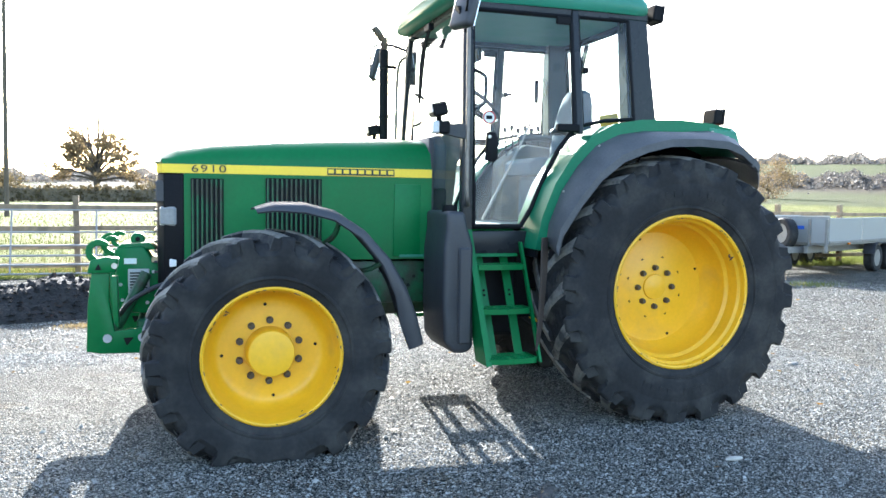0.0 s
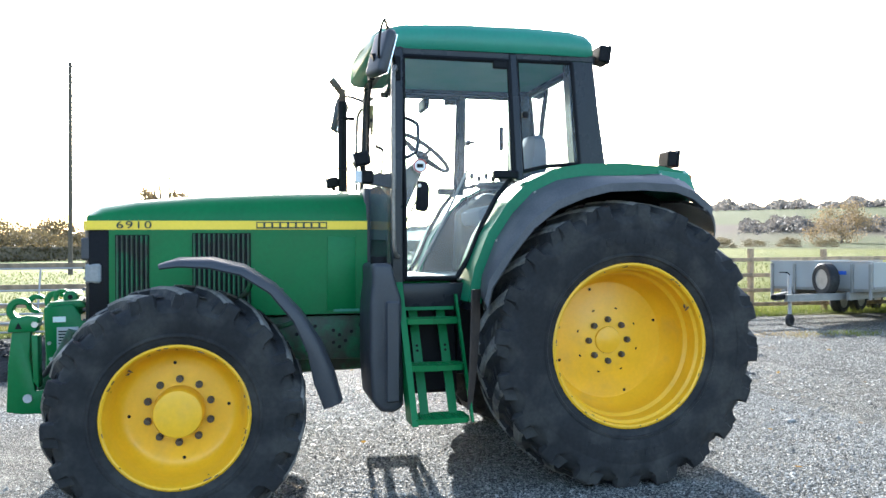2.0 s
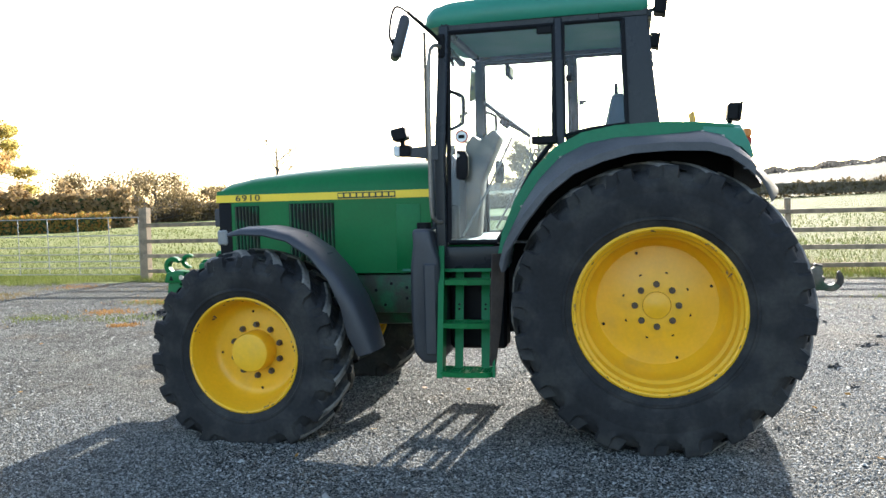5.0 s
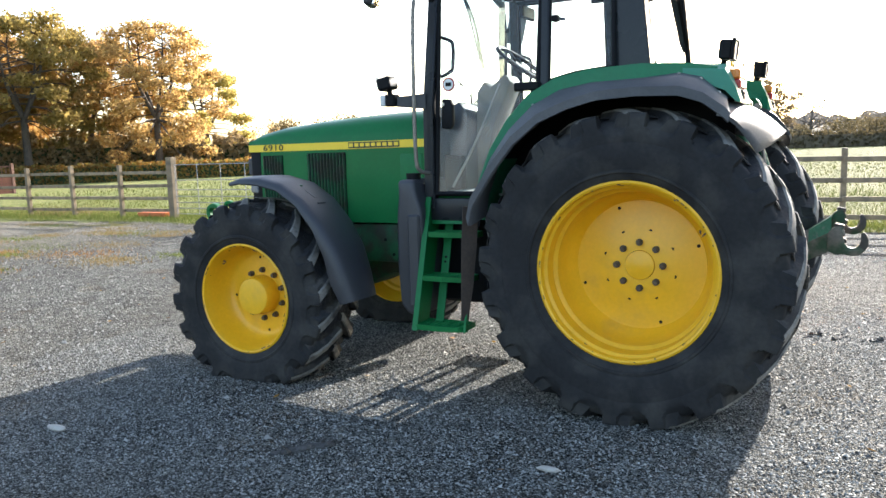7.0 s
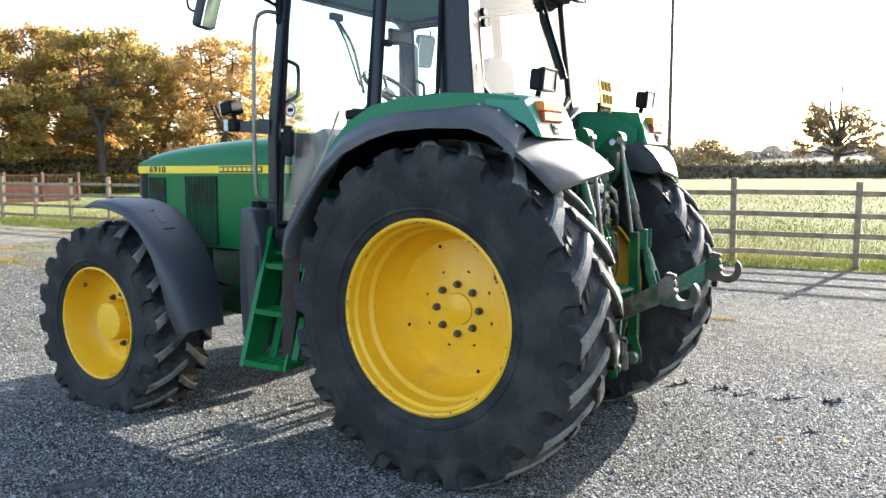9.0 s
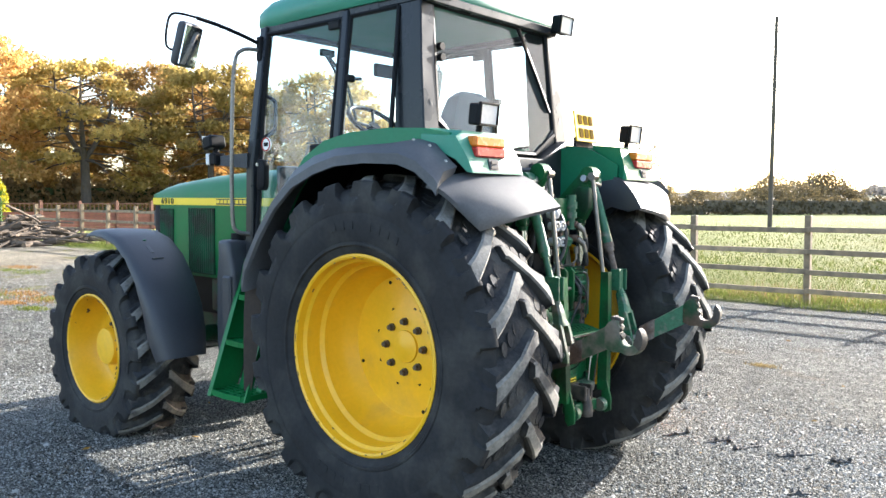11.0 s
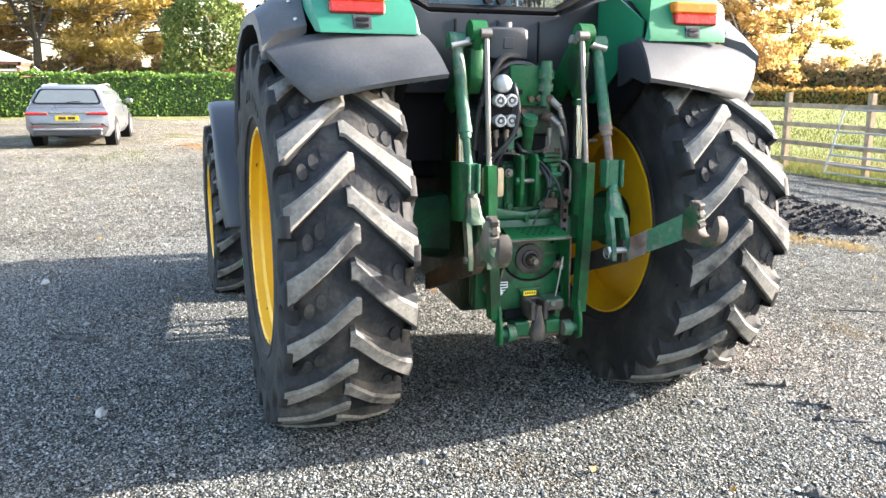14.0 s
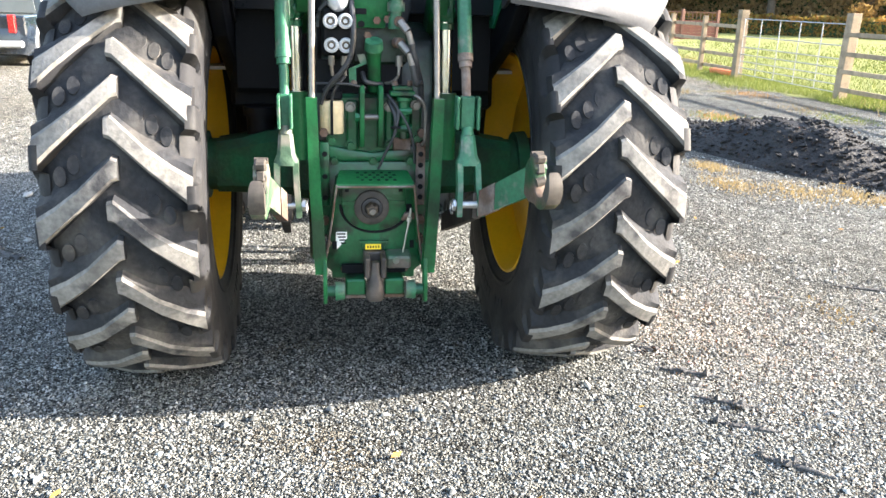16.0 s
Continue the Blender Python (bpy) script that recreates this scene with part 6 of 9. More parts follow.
# couplers
part("coupler_block", box(B(), (0.455, -0.137, 1.48), (0.07, 0.125, 0.18), bevel=0.012), BLACK, hv)
for y, z in ((-0.165, 1.525), (-0.109, 1.526), (-0.162, 1.437), (-0.107, 1.437)):
    c = part("coupler", cyl(B(), (0.47, y, z), (0.525, y, z), 0.023, n=18), GREYPLATE, hv, "pale ringed hydraulic coupler")
    bm = B()
    lathe(bm, [(0.028, 0.012), (0.029, 0.0), (0.027, -0.012), (0.019, -0.013), (0.017, -0.004), (0.002, -0.003)], 22)
    r = part("coupler_ring", bm, GREYPLATE, c)
    r.matrix_basis = pose(0.532, y, z, 0, 0, 90)
    part("coupler_bore", cyl(B(), (0.53, y, z), (0.537, y, z), 0.015, n=14), BOLT, c)
    part("coupler_tip", cyl(B(), (0.537, y, z), (0.543, y, z), 0.008, n=12), GREYPLATE, c)
for y in (-0.162, -0.113):
    bm = B()
    cyl(bm, (0.49, y, 1.395), (0.49, y, 1.36), 0.013, n=10)
    cyl(bm, (0.49, y, 1.36), (0.485, y + 0.004, 1.32), 0.007, n=8)
    part("pipe_union", bm, DULLSTEEL, hv)
bm = B()
lathe(bm, [(0.040, 0.03), (0.040, 0.0), (0.034, -0.015), (0.020, -0.025), (0.004, -0.028)], 20)
wc = part("socket_cap", bm, GREYPLATE, hv, "pale round trailer socket")
wc.matrix_basis = pose(0.50, -0.135, 1.598, 0, 0, 90)
# filler neck, slotted plate, breather and bracket
bm = B()
cyl(bm, (0.43, 0.008, 1.26), (0.485, 0.003, 1.425), 0.026, 0.028, 18)
neck = part("filler_neck", bm, GREEN_OLD, hv, "green filler neck")
part("filler_cap", cyl(B(), (0.485, 0.002, 1.422), (0.500, 0.001, 1.455), 0.037, 0.034, 20), SCUFFED, neck, "flat pale green filler cap")
bm = B()
prism(bm, [(-0.085, 1.50), (0.045, 1.50), (0.075, 1.60), (0.075, 1.68), (-0.085, 1.68)], 0.44, 0.462, "x", bevel=0.004)
sp = part("slotted_bracket", bm, GREEN_OLD, hv)
part("slot_hole", box(B(), (0.463, -0.05, 1.562), (0.004, 0.05, 0.022), bevel=0.001), BLACK, sp)
part("slot_hole", cyl(B(), (0.460, -0.045, 1.515), (0.466, -0.045, 1.515), 0.013, n=12), BLACK, sp)
for y, z in ((-0.02, 1.472), (0.015, 1.53), (0.055, 1.535)):
    part("bolt_head", cyl(B(), (0.45, y, z), (0.478, y, z), 0.015, n=6), RUST, hv)
bm = B()
steps = ((1.50, 0.030), (1.545, 0.030), (1.545, 0.024), (1.565, 0.024), (1.565, 0.034), (1.60, 0.034), (1.60, 0.026), (1.62, 0.026), (1.62, 0.036), (1.66, 0.036), (1.66, 0.028), (1.70, 0.028))
loft(bm, [[(0.47 + r * math.cos(k * math.pi / 7), 0.088 + r * math.sin(k * math.pi / 7), z) for k in range(14)] for z, r in steps])
part("breather", bm, SCUFFED, hv, "chipped green valve tower")
bm = B()
loft(bm, [[(0.47, y, z), (0.47, y + 0.028, z + 0.003), (0.475, y + 0.028, z + 0.003), (0.475, y, z)] for y, z in ((-0.062, 1.40), (-0.050, 1.365), (-0.095, 1.345), (-0.092, 1.285))])
part("bent_bracket", bm, SCUFFED, hv, "pale bent bracket")
part("bracket_bolt", cyl(B(), (0.47, -0.075, 1.292), (0.49, -0.075, 1.292), 0.012, n=8), RUST, hv)
# dark tank between the lift arms
bm = B()
loft(bm, [[(0.30 + hx * a, -0.053 + hy * b, z) for a, b in ((-1, -0.8), (-0.8, -1), (0.8, -1), (1, -0.8), (1, 0.8), (0.8, 1), (-0.8, 1), (-1, 0.8))] for z, hx, hy in ((1.705, 0.05, 0.085), (1.715, 0.06, 0.098), (1.80, 0.062, 0.100), (1.84, 0.060, 0.098), (1.852, 0.045, 0.080))])
cyl(bm, (0.31, -0.055, 1.85), (0.31, -0.055, 1.875), 0.035, n=16)
box(bm, (0.365, -0.055, 1.78), (0.006, 0.05, 0.05), bevel=0.002)
part("fluid_tank", bm, PLASTIC, hv, "black moulded fluid tank")
# canister with strap
bm = B()
loft(bm, [[(0.46 + 0.045 * k * math.copysign(abs(math.cos(a)) ** 0.6, math.cos(a)), -0.162 + 0.048 * k * math.copysign(abs(math.sin(a)) ** 0.6, math.sin(a)), z) for a in [2 * math.pi * i / 20 for i in range(20)]] for z, k in ((1.093, 0.92), (1.10, 1.0), (1.20, 1.0), (1.215, 0.96), (1.222, 0.85))])
part("filter", bm, mat("cream_filter", (0.60, 0.46, 0.27), 0.6, vary=0.18, scale=20), hv, "cream canister filter")
part("filter_strap", box(B(), (0.508, -0.163, 1.157), (0.006, 0.011, 0.134)), BLACK, hv)
part("filter_lid", box(B(), (0.46, -0.155, 1.245), (0.06, 0.07, 0.04), bevel=0.008), BLACK, hv)
# hoses and cables
for y, z in ((0.10, 1.528), (0.104, 1.448)):
    bm = B()
    cyl(bm, (0.46, y - 0.012, z), (0.505, y, z), 0.021, n=14)
    hf = part("hose_fitting", bm, RUST, hv, "rusty hose fitting")
    bm = B()
    cyl(bm, (0.505, y, z), (0.53, y + 0.030, z - 0.035), 0.016, n=10)
    cyl(bm, (0.53, y + 0.030, z - 0.035), (0.535, y + 0.045, z - 0.085), 0.012, n=10)
    part("hose_ferrule", bm, DULLSTEEL, hf)
    bm = B()
    tube(bm, [(0.535, y + 0.044, z - 0.08), (0.53, y + 0.062, z - 0.15), (0.50, 0.185, 1.297), (0.46, 0.19, 1.20), (0.40, 0.15, 1.15)], 0.013, 8)
    part("hydraulic_hose", bm, HOSE, hf)
bm = B()
cyl(bm, (0.50, 0.10, 1.40), (0.50, 0.10, 1.36), 0.014, n=8)
tube(bm, [(0.50, 0.10, 1.36), (0.50, 0.095, 1.32), (0.48, 0.07, 1.295), (0.45, 0.05, 1.29)], 0.006, 6)
part("small_pipe", bm, DULLSTEEL, hv)
bm = B()
tube(bm, [(0.50, 0.150, 1.25), (0.52, 0.175, 1.243), (0.52, 0.203, 1.205), (0.52, 0.206, 1.14), (0.52, 0.204, 1.07), (0.50, 0.195, 1.05)], 0.0065, 8)
part("steel_pipe", bm, DULLSTEEL, hv, "bent bare steel pipe")
for pts, r in (([(0.35, -0.20, 1.40), (0.42, -0.19, 1.58), (0.40, -0.08, 1.68), (0.38, 0.05, 1.68), (0.34, 0.15, 1.62)], 0.013), ([(0.36, -0.21, 1.36), (0.44, -0.20, 1.56), (0.42, -0.05, 1.655), (0.36, 0.10, 1.66)], 0.013),
               ([(0.40, -0.23, 1.30), (0.43, -0.215, 1.50), (0.42, -0.12, 1.70), (0.36, 0.0, 1.72)], 0.015),
               ([(0.50, -0.085, 1.60), (0.54, -0.078, 1.50), (0.54, -0.09, 1.40), (0.53, -0.13, 1.33), (0.50, -0.19, 1.26)], 0.011),
               ([(0.52, -0.085, 1.44), (0.54, -0.10, 1.37), (0.52, -0.17, 1.29), (0.50, -0.205, 1.21)], 0.008),
               ([(0.50, -0.225, 1.29), (0.52, -0.15, 1.292), (0.52, -0.09, 1.29), (0.50, -0.03, 1.275)], 0.005),
               ([(0.50, 0.055, 1.25), (0.535, 0.095, 1.19), (0.545, 0.08, 1.10), (0.53, 0.045, 1.02), (0.52, 0.02, 0.955)], 0.0055),
               ([(0.50, 0.06, 1.24), (0.545, 0.12, 1.16), (0.545, 0.155, 1.07), (0.53, 0.165, 0.98)], 0.0055),
               ([(0.49, 0.06, 1.23), (0.53, 0.085, 1.17), (0.535, 0.085, 1.12)], 0.009),
               ([(0.45, -0.04, 1.33), (0.48, -0.03, 1.30), (0.47, 0.0, 1.29), (0.45, 0.04, 1.285)], 0.010), ([(0.50, -0.163, 1.225), (0.51, -0.15, 1.27), (0.50, -0.11, 1.32)], 0.006)):
    bm = B()
    tube(bm, pts, r, 8)
    part("cable", bm, HOSE, hv, "black cable")
part("cable_clip", box(B(), (0.547, 0.085, 1.128), (0.012, 0.04, 0.010), bevel=0.002), BLACK, hv)
# number plate: characters as plain bars
PRINT = mat("faded_plate_print", (0.13, 0.085, 0.03), 0.9, vary=0.1, spec=0.0)
stk = part("speed_sticker", cyl(B(), (-1.262, -0.768, 2.015), (-1.262, -0.776, 2.015), 0.045, n=24), WHITE, tractor, "round white speed sticker with a red ring")
bm = B()
lathe(bm, [(0.036, 0.0), (0.044, 0.0), (0.044, -0.003), (0.036, -0.003)], 24, closed=True)
part("sticker_ring", bm, RED, stk).matrix_basis = pose(-1.262, -0.777, 2.015)
part("print_bar", box(B(), (-1.262, -0.777, 2.015), (0.042, 0.003, 0.024)), BLACK, stk)
np_ob = part("number_plate", box(B(), (0, 0, 0), (0.012, 0.27, 0.19), bevel=0.003), PLATE, tractor, "yellow rear number plate")
np_ob.matrix_basis = pose(0.33, 0.46, 2.125, 0, -8, 4)
for z, n in ((0.042, 3), (-0.042, 3)):
    for i in range(n):
        b = part("plate_bar", box(B(), (0.008, -0.07 + i * 0.07, z), (0.004, 0.045, 0.058)), PRINT, np_ob)
bm = B()
box(bm, (0.32, 0.46, 2.03), (0.02, 0.20, 0.06))
part("plate_bracket", bm, BLACK, tractor)


# ---- the ground ----
def step01(a, b, v):
    t = min(1.0, max(0.0, (v - a) / (b - a)))
    return t * t * (3 - 2 * t)


def height(x, y):
    r = math.hypot(x, y)
    az = math.degrees(math.atan2(x, y))           # 0 straight across the yard, + towards the trailer
    z = (0.010 + 0.012 * step01(0, 30, az)) * max(0.0, min(y, 90) - 12.5) * step01(-60, -5, x)
    if r > 90 and y > -40:
        hill = 17 * step01(5, 28, az) + 8.0 * step01(-32, -5, az) * (1 - step01(5, 28, az)) + 5 * step01(-120, -60, az) * (1 - step01(-60, -30, az))
        z += hill * step01(110, 420, r) + 10 * step01(420, 900, r) * (0.5 + 0.5 * math.sin(az * 0.21))
    return z


def ground_mat():
    m = bpy.data.materials.new("gravel_and_grass")
    m.use_nodes = True
    nt = m.node_tree
    b = nt.nodes["Principled BSDF"]
    b.inputs["Roughness"].default_value = 0.9
    b.inputs["Specular IOR Level"].default_value = 0.06
    co = nt.nodes.new("ShaderNodeTexCoord").outputs["Object"]

    def tex(s, detail=4.0, rough=0.5):
        n = nt.nodes.new("ShaderNodeTexNoise")
        n.inputs["Scale"].default_value, n.inputs["Detail"].default_value, n.inputs["Roughness"].default_value = s, detail, rough
        nt.links.new(co, n.inputs["Vector"])
        return n.outputs["Fac"]

    def rng(v, lo, hi, a=0.0, c=1.0):
        n = nt.nodes.new("ShaderNodeMapRange")
        for i, q in enumerate((lo, hi, a, c)):
            n.inputs[i + 1].default_value = q
        nt.links.new(v, n.inputs[0])
        return n.outputs[0]

    def calc(op, a, c):
        n = nt.nodes.new("ShaderNodeMath")
        n.operation = op
        for i, v in enumerate((a, c)):
            if isinstance(v, (int, float)):
                n.inputs[i].default_value = v
            else:
                nt.links.new(v, n.inputs[i])
        return n.outputs[0]

    def mixc(f, a, c, blend="MIX"):
        n = nt.nodes.new("ShaderNodeMix")
        n.data_type, n.blend_type = "RGBA", blend
        for key, v in (("Factor", f), ("A", a), ("B", c)):
            if isinstance(v, tuple):
                n.inputs[key].default_value = (*v, 1)
            elif isinstance(v, float):
                n.inputs[key].default_value = v
            else:
                nt.links.new(v, n.inputs[key])
        return n.outputs["Result"]

    sep = nt.nodes.new("ShaderNodeSeparateXYZ")
    nt.links.new(co, sep.inputs[0])
    X, Y = sep.outputs[0], sep.outputs[1]
    # chippings
    v = nt.nodes.new("ShaderNodeTexVoronoi")
    v.inputs["Scale"].default_value = 105
    nt.links.new(co, v.inputs["Vector"])
    chip = nt.nodes.new("ShaderNodeSeparateColor")
    nt.links.new(v.outputs["Color"], chip.inputs[0])
    # colour falls off towards each chip's edge, painting the shade between stones
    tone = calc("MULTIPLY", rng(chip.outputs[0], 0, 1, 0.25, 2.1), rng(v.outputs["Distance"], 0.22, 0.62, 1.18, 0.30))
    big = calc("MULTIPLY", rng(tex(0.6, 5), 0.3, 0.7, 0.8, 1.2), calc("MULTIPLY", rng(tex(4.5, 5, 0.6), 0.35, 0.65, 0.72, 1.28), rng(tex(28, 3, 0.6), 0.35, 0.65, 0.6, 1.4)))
    gravel = mixc(rng(X, -20, -11), (0.42, 0.37, 0.28), (0.172, 0.172, 0.153))
    # paler gravel this way: brightness of side-lit stones put into the colour
    drive = calc("MULTIPLY", rng(calc("ADD", X, rng(tex(0.5, 4), 0.2, 0.8, -1.5, 1.5)), -2.5, -9), rng(Y, 0.5, -3.0))
    gravel = mixc(calc("MULTIPLY", drive, 0.75), gravel, (0.31, 0.285, 0.225))
    gravel = mixc(rng(tex(1.4, 6), 0.58, 0.70), gravel, (0.180, 0.160, 0.125))
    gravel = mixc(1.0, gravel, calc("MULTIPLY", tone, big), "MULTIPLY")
    # grass: short field with straw streaks
    grass = mixc(rng(tex(0.35, 6), 0.35, 0.65), (0.105, 0.125, 0.024), (0.150, 0.152, 0.038))
    # paler field towards -x paints in the sunlit sides of the blades
    sunlit_grass = mixc(rng(tex(0.35, 6), 0.35, 0.65), (0.215, 0.245, 0.082), (0.29, 0.295, 0.12))
    grass = mixc(rng(calc("ADD", X, rng(tex(0.12, 4), 0.2, 0.8, -4, 4)), -4, -13), grass, sunlit_grass)
    grass = mixc(rng(tex(5.0, 5, 0.65), 0.5, 0.7), grass, (0.185, 0.175, 0.075))
    grass = mixc(1.0, grass, rng(tex(24.0, 4, 0.7), 0.25, 0.75, 0.5, 1.45), "MULTIPLY")
    # far hillside in brown and green fields
    far = mixc(rng(tex(0.006, 2), 0.46, 0.54), (0.065, 0.075, 0.030), (0.068, 0.056, 0.040))
    dist = nt.nodes.new("ShaderNodeVectorMath")
    dist.operation = "LENGTH"
    nt.links.new(co, dist.inputs[0])
    grass = mixc(rng(dist.outputs["Value"], 80, 96), grass, far)
    # the edge of the yard runs along the fence, ragged
    edge = calc("ADD", calc("MULTIPLY", rng(X, -19, -9, 0.0, 1.0), 0.95), 8.40)
    edge = calc("ADD", edge, rng(tex(1.3, 6, 0.6), 0.2, 0.8, -0.55, 0.55))
    m1 = rng(calc("SUBTRACT", Y, edge), -0.12, 0.12)
    far_right = rng(calc("ADD", X, rng(tex(0.3, 4), 0.2, 0.8, -3, 3)), 24, 26)
    m2 = rng(calc("ADD", X, rng(tex(0.5, 4), 0.2, 0.8, -2, 2)), -32.5, -31.5, 1.0, 0.0)
    mask = calc("MAXIMUM", calc("MAXIMUM", m1, far_right), m2)
    # mossy weeds in the yard
    weed = calc("MULTIPLY", rng(tex(0.55, 7, 0.66), 0.58, 0.66), calc("MAXIMUM", rng(X, -6, -13), rng(Y, 4.5, 8)))
    ground = mixc(weed, gravel, (0.16, 0.15, 0.05))
    colour = mixc(mask, ground, grass)
    nt.links.new(colour, b.inputs["Base Color"])
    bump = nt.nodes.new("ShaderNodeBump")
    bump.inputs["Strength"].default_value, bump.inputs["Distance"].default_value = 1.0, 0.03
    nt.links.new(calc("ADD", v.outputs["Distance"], calc("ADD", calc("MULTIPLY", tex(18, 5, 0.65), 1.3), calc("MULTIPLY", tex(5, 4), 2.0))), bump.inputs["Height"])
    nt.links.new(bump.outputs[0], b.inputs["Normal"])
    return m


GROUND = ground_mat()
radii = [0, 1, 2, 3, 4, 5, 6, 7, 8, 9, 10, 11, 12, 13, 14, 16, 18, 21, 25, 30, 36, 44, 54, 66, 80, 96, 112, 130, 155, 190, 240, 300, 370, 450, 560, 700, 900, 1300, 2000, 3200]
NA = 144
gv, gf = [(0.0, 0.0, 0.0)], []
for r in radii[1:]:
    for i in range(NA):
        a = 2 * math.pi * i / NA
        x, y = r * math.sin(a), r * math.cos(a)
        z = height(x, y)
        if 3 < r < 60:
            z += 0.02 * noise.noise((x * 0.35, y * 0.35, 0))
        gv.append((x, y, z))
for i in range(NA):
    gf.append((0, 1 + (i + 1) % NA, 1 + i))
for k in range(len(radii) - 2):
    o, p = 1 + k * NA, 1 + (k + 1) * NA
    for i in range(NA):
        j = (i + 1) % NA
        gf.append((o + i, o + j, p + j, p + i))
me = bpy.data.meshes.new("ground")
me.from_pydata(gv, [], gf)
me.shade_smooth()
me.materials.append(GROUND)
tagged(new("ground", me), "dark grey gravel yard with rough grass beyond", "ground", kind="structure")


def stuff(name, verts, faces, material, label, category, group=""):
    me = bpy.data.meshes.new(name)
    me.from_pydata(verts, [], faces)
    for k in (material if isinstance(material, list) else [material]):
        me.materials.append(k)
    return tagged(new(name, me), label, category, group, kind="stuff")


# ---- post and rail fence ----
def fence_y(x):
    return 9.95 + 0.014 * x if x > -12 else 9.95


def fence_run(name, pts, label, posts_h=1.43, rails=(0.20, 0.52, 0.85, 1.21), post_s=(0.10, 0.11), big=()):
    f = thing(name, label, "fence")
    rnd = random.Random(7 + len(pts))
    for i, (x, y) in enumerate(pts):
        z = height(x, y)
        q = pts[min(i + 1, len(pts) - 1)]
        p = pts[max(i - 1, 0)]
        yaw = math.degrees(math.atan2(q[1] - p[1], q[0] - p[0]))
        bm = B()
        thick = (0.19, 0.19) if i in big else post_s
        h = posts_h + (0.17 if i in big else rnd.uniform(-0.03, 0.03))
        box(bm, (0, 0, h / 2 - 0.1), (thick[0], thick[1], h + 0.2), bevel=0.008)
        post_ob = part("post", bm, TIMBER, f)
        post_ob.matrix_basis = pose(x, y, z, rnd.uniform(-1.2, 1.2), rnd.uniform(-1.2, 1.2), yaw)
    for i in range(len(pts) - 1):
        a, b = Vector((*pts[i], height(*pts[i]))), Vector((*pts[i + 1], height(*pts[i + 1])))
        d = b - a
        yaw = math.degrees(math.atan2(d.y, d.x))
        for h in rails:
            bm = B()
            box(bm, (0, 0, 0), (d.length + 0.02, 0.036, 0.085), bevel=0.005)
            rail_ob = part("rail", bm, TIMBER, f)
            c = (a + b) / 2
            side = Vector((math.sin(radians(yaw)), -math.cos(radians(yaw)), 0)) * 0.072
            rail_ob.matrix_basis = pose(c.x + side.x, c.y + side.y, c.z + h + rnd.uniform(-0.012, 0.012), 0, -math.degrees(math.atan2(d.z, d.length)) + rnd.uniform(-0.3, 0.3), yaw)
    return f


xs = [-10.68 + 1.918 * i for i in range(14)]
fence_run("fence", [(x, fence_y(x)) for x in xs], "weathered timber post and rail fence along the yard", big=(0,))
fence_run("fence", [(-15.0 - 1.96 * i, fence_y(-15.0 - 1.96 * i)) for i in range(9)], "weathered timber post and rail fence beside the gateway", big=(0,))



# ---- gates and poles ----
def gate(name, label, length, h, bars_z, uprights, at, turn, lean=0.0, r=0.018):
    g = thing(name, label, "gate")
    g.matrix_world = pose(*at, lean, 0, turn)
    for z in bars_z:
        part("bar", cyl(B(), (0, 0, z), (length, 0, z), r, n=8), GALV, g)
    for x in uprights:
        part("upright", cyl(B(), (x, 0, bars_z[0]), (x, 0, h), r * 0.9, n=8), GALV, g)
    return g


gx0, gx1 = -14.88, -10.80
gate("field_gate", "thin galvanised mesh gate in the gateway", gx1 - gx0, 1.40, (0.12, 0.27, 0.42, 0.58, 0.75, 1.0, 1.40), [0.02, 0.82, 1.64, 2.46, 3.28, gx1 - gx0 - 0.02],
     (gx0, 9.93, 0), math.degrees(math.atan2(fence_y(gx1) - 9.93, gx1 - gx0)), r=0.011)
gate("hurdle_gate", "galvanised field gate leaning on the fence", 4.05, 1.22, (0.08, 0.24, 0.40, 0.58, 0.82, 1.22), [0.02, 1.40, 2.75, 4.03], (-7.35, fence_y(-7.35) - 0.44, 0.0), 0.8, lean=-17)

POLE_AT = (-11.2, 38.0)
pole = thing("telegraph_pole", "tall dark timber telegraph pole in the field", "pole", (*POLE_AT, height(*POLE_AT)))
part("shaft", cyl(B(), (0, 0, -0.5), (0.05, 0, 10.7), 0.12, 0.085, 12), WOODPOLE, pole)
part("insulator_bracket", tube(B(), [(0.05, 0, 10.4), (0.22, 0, 10.6), (0.24, 0, 10.9)], 0.025, 6), GALV, pole)
part("top_bracket", tube(B(), [(0.0, 0, 10.5), (0.12, 0.1, 10.85), (0.2, 0.1, 11.0)], 0.02, 6), GALV, pole)
bm = B()
p2 = thing("utility_pole", "pale utility pole with a transformer box", "pole", (-50, 9.0, 0))
part("shaft", cyl(B(), (0, 0, -0.5), (0, 0, 6.7), 0.11, 0.09, 10), mat("grey_pole", (0.20, 0.18, 0.155), 0.8), p2)
part("crossarm", box(B(), (0, 0, 6.4), (0.1, 1.1, 0.1)), GALV, p2)
part("transformer", cyl(B(), (0.3, 0.2, 4.6), (0.3, 0.2, 5.4), 0.16), GREYPLATE, p2)


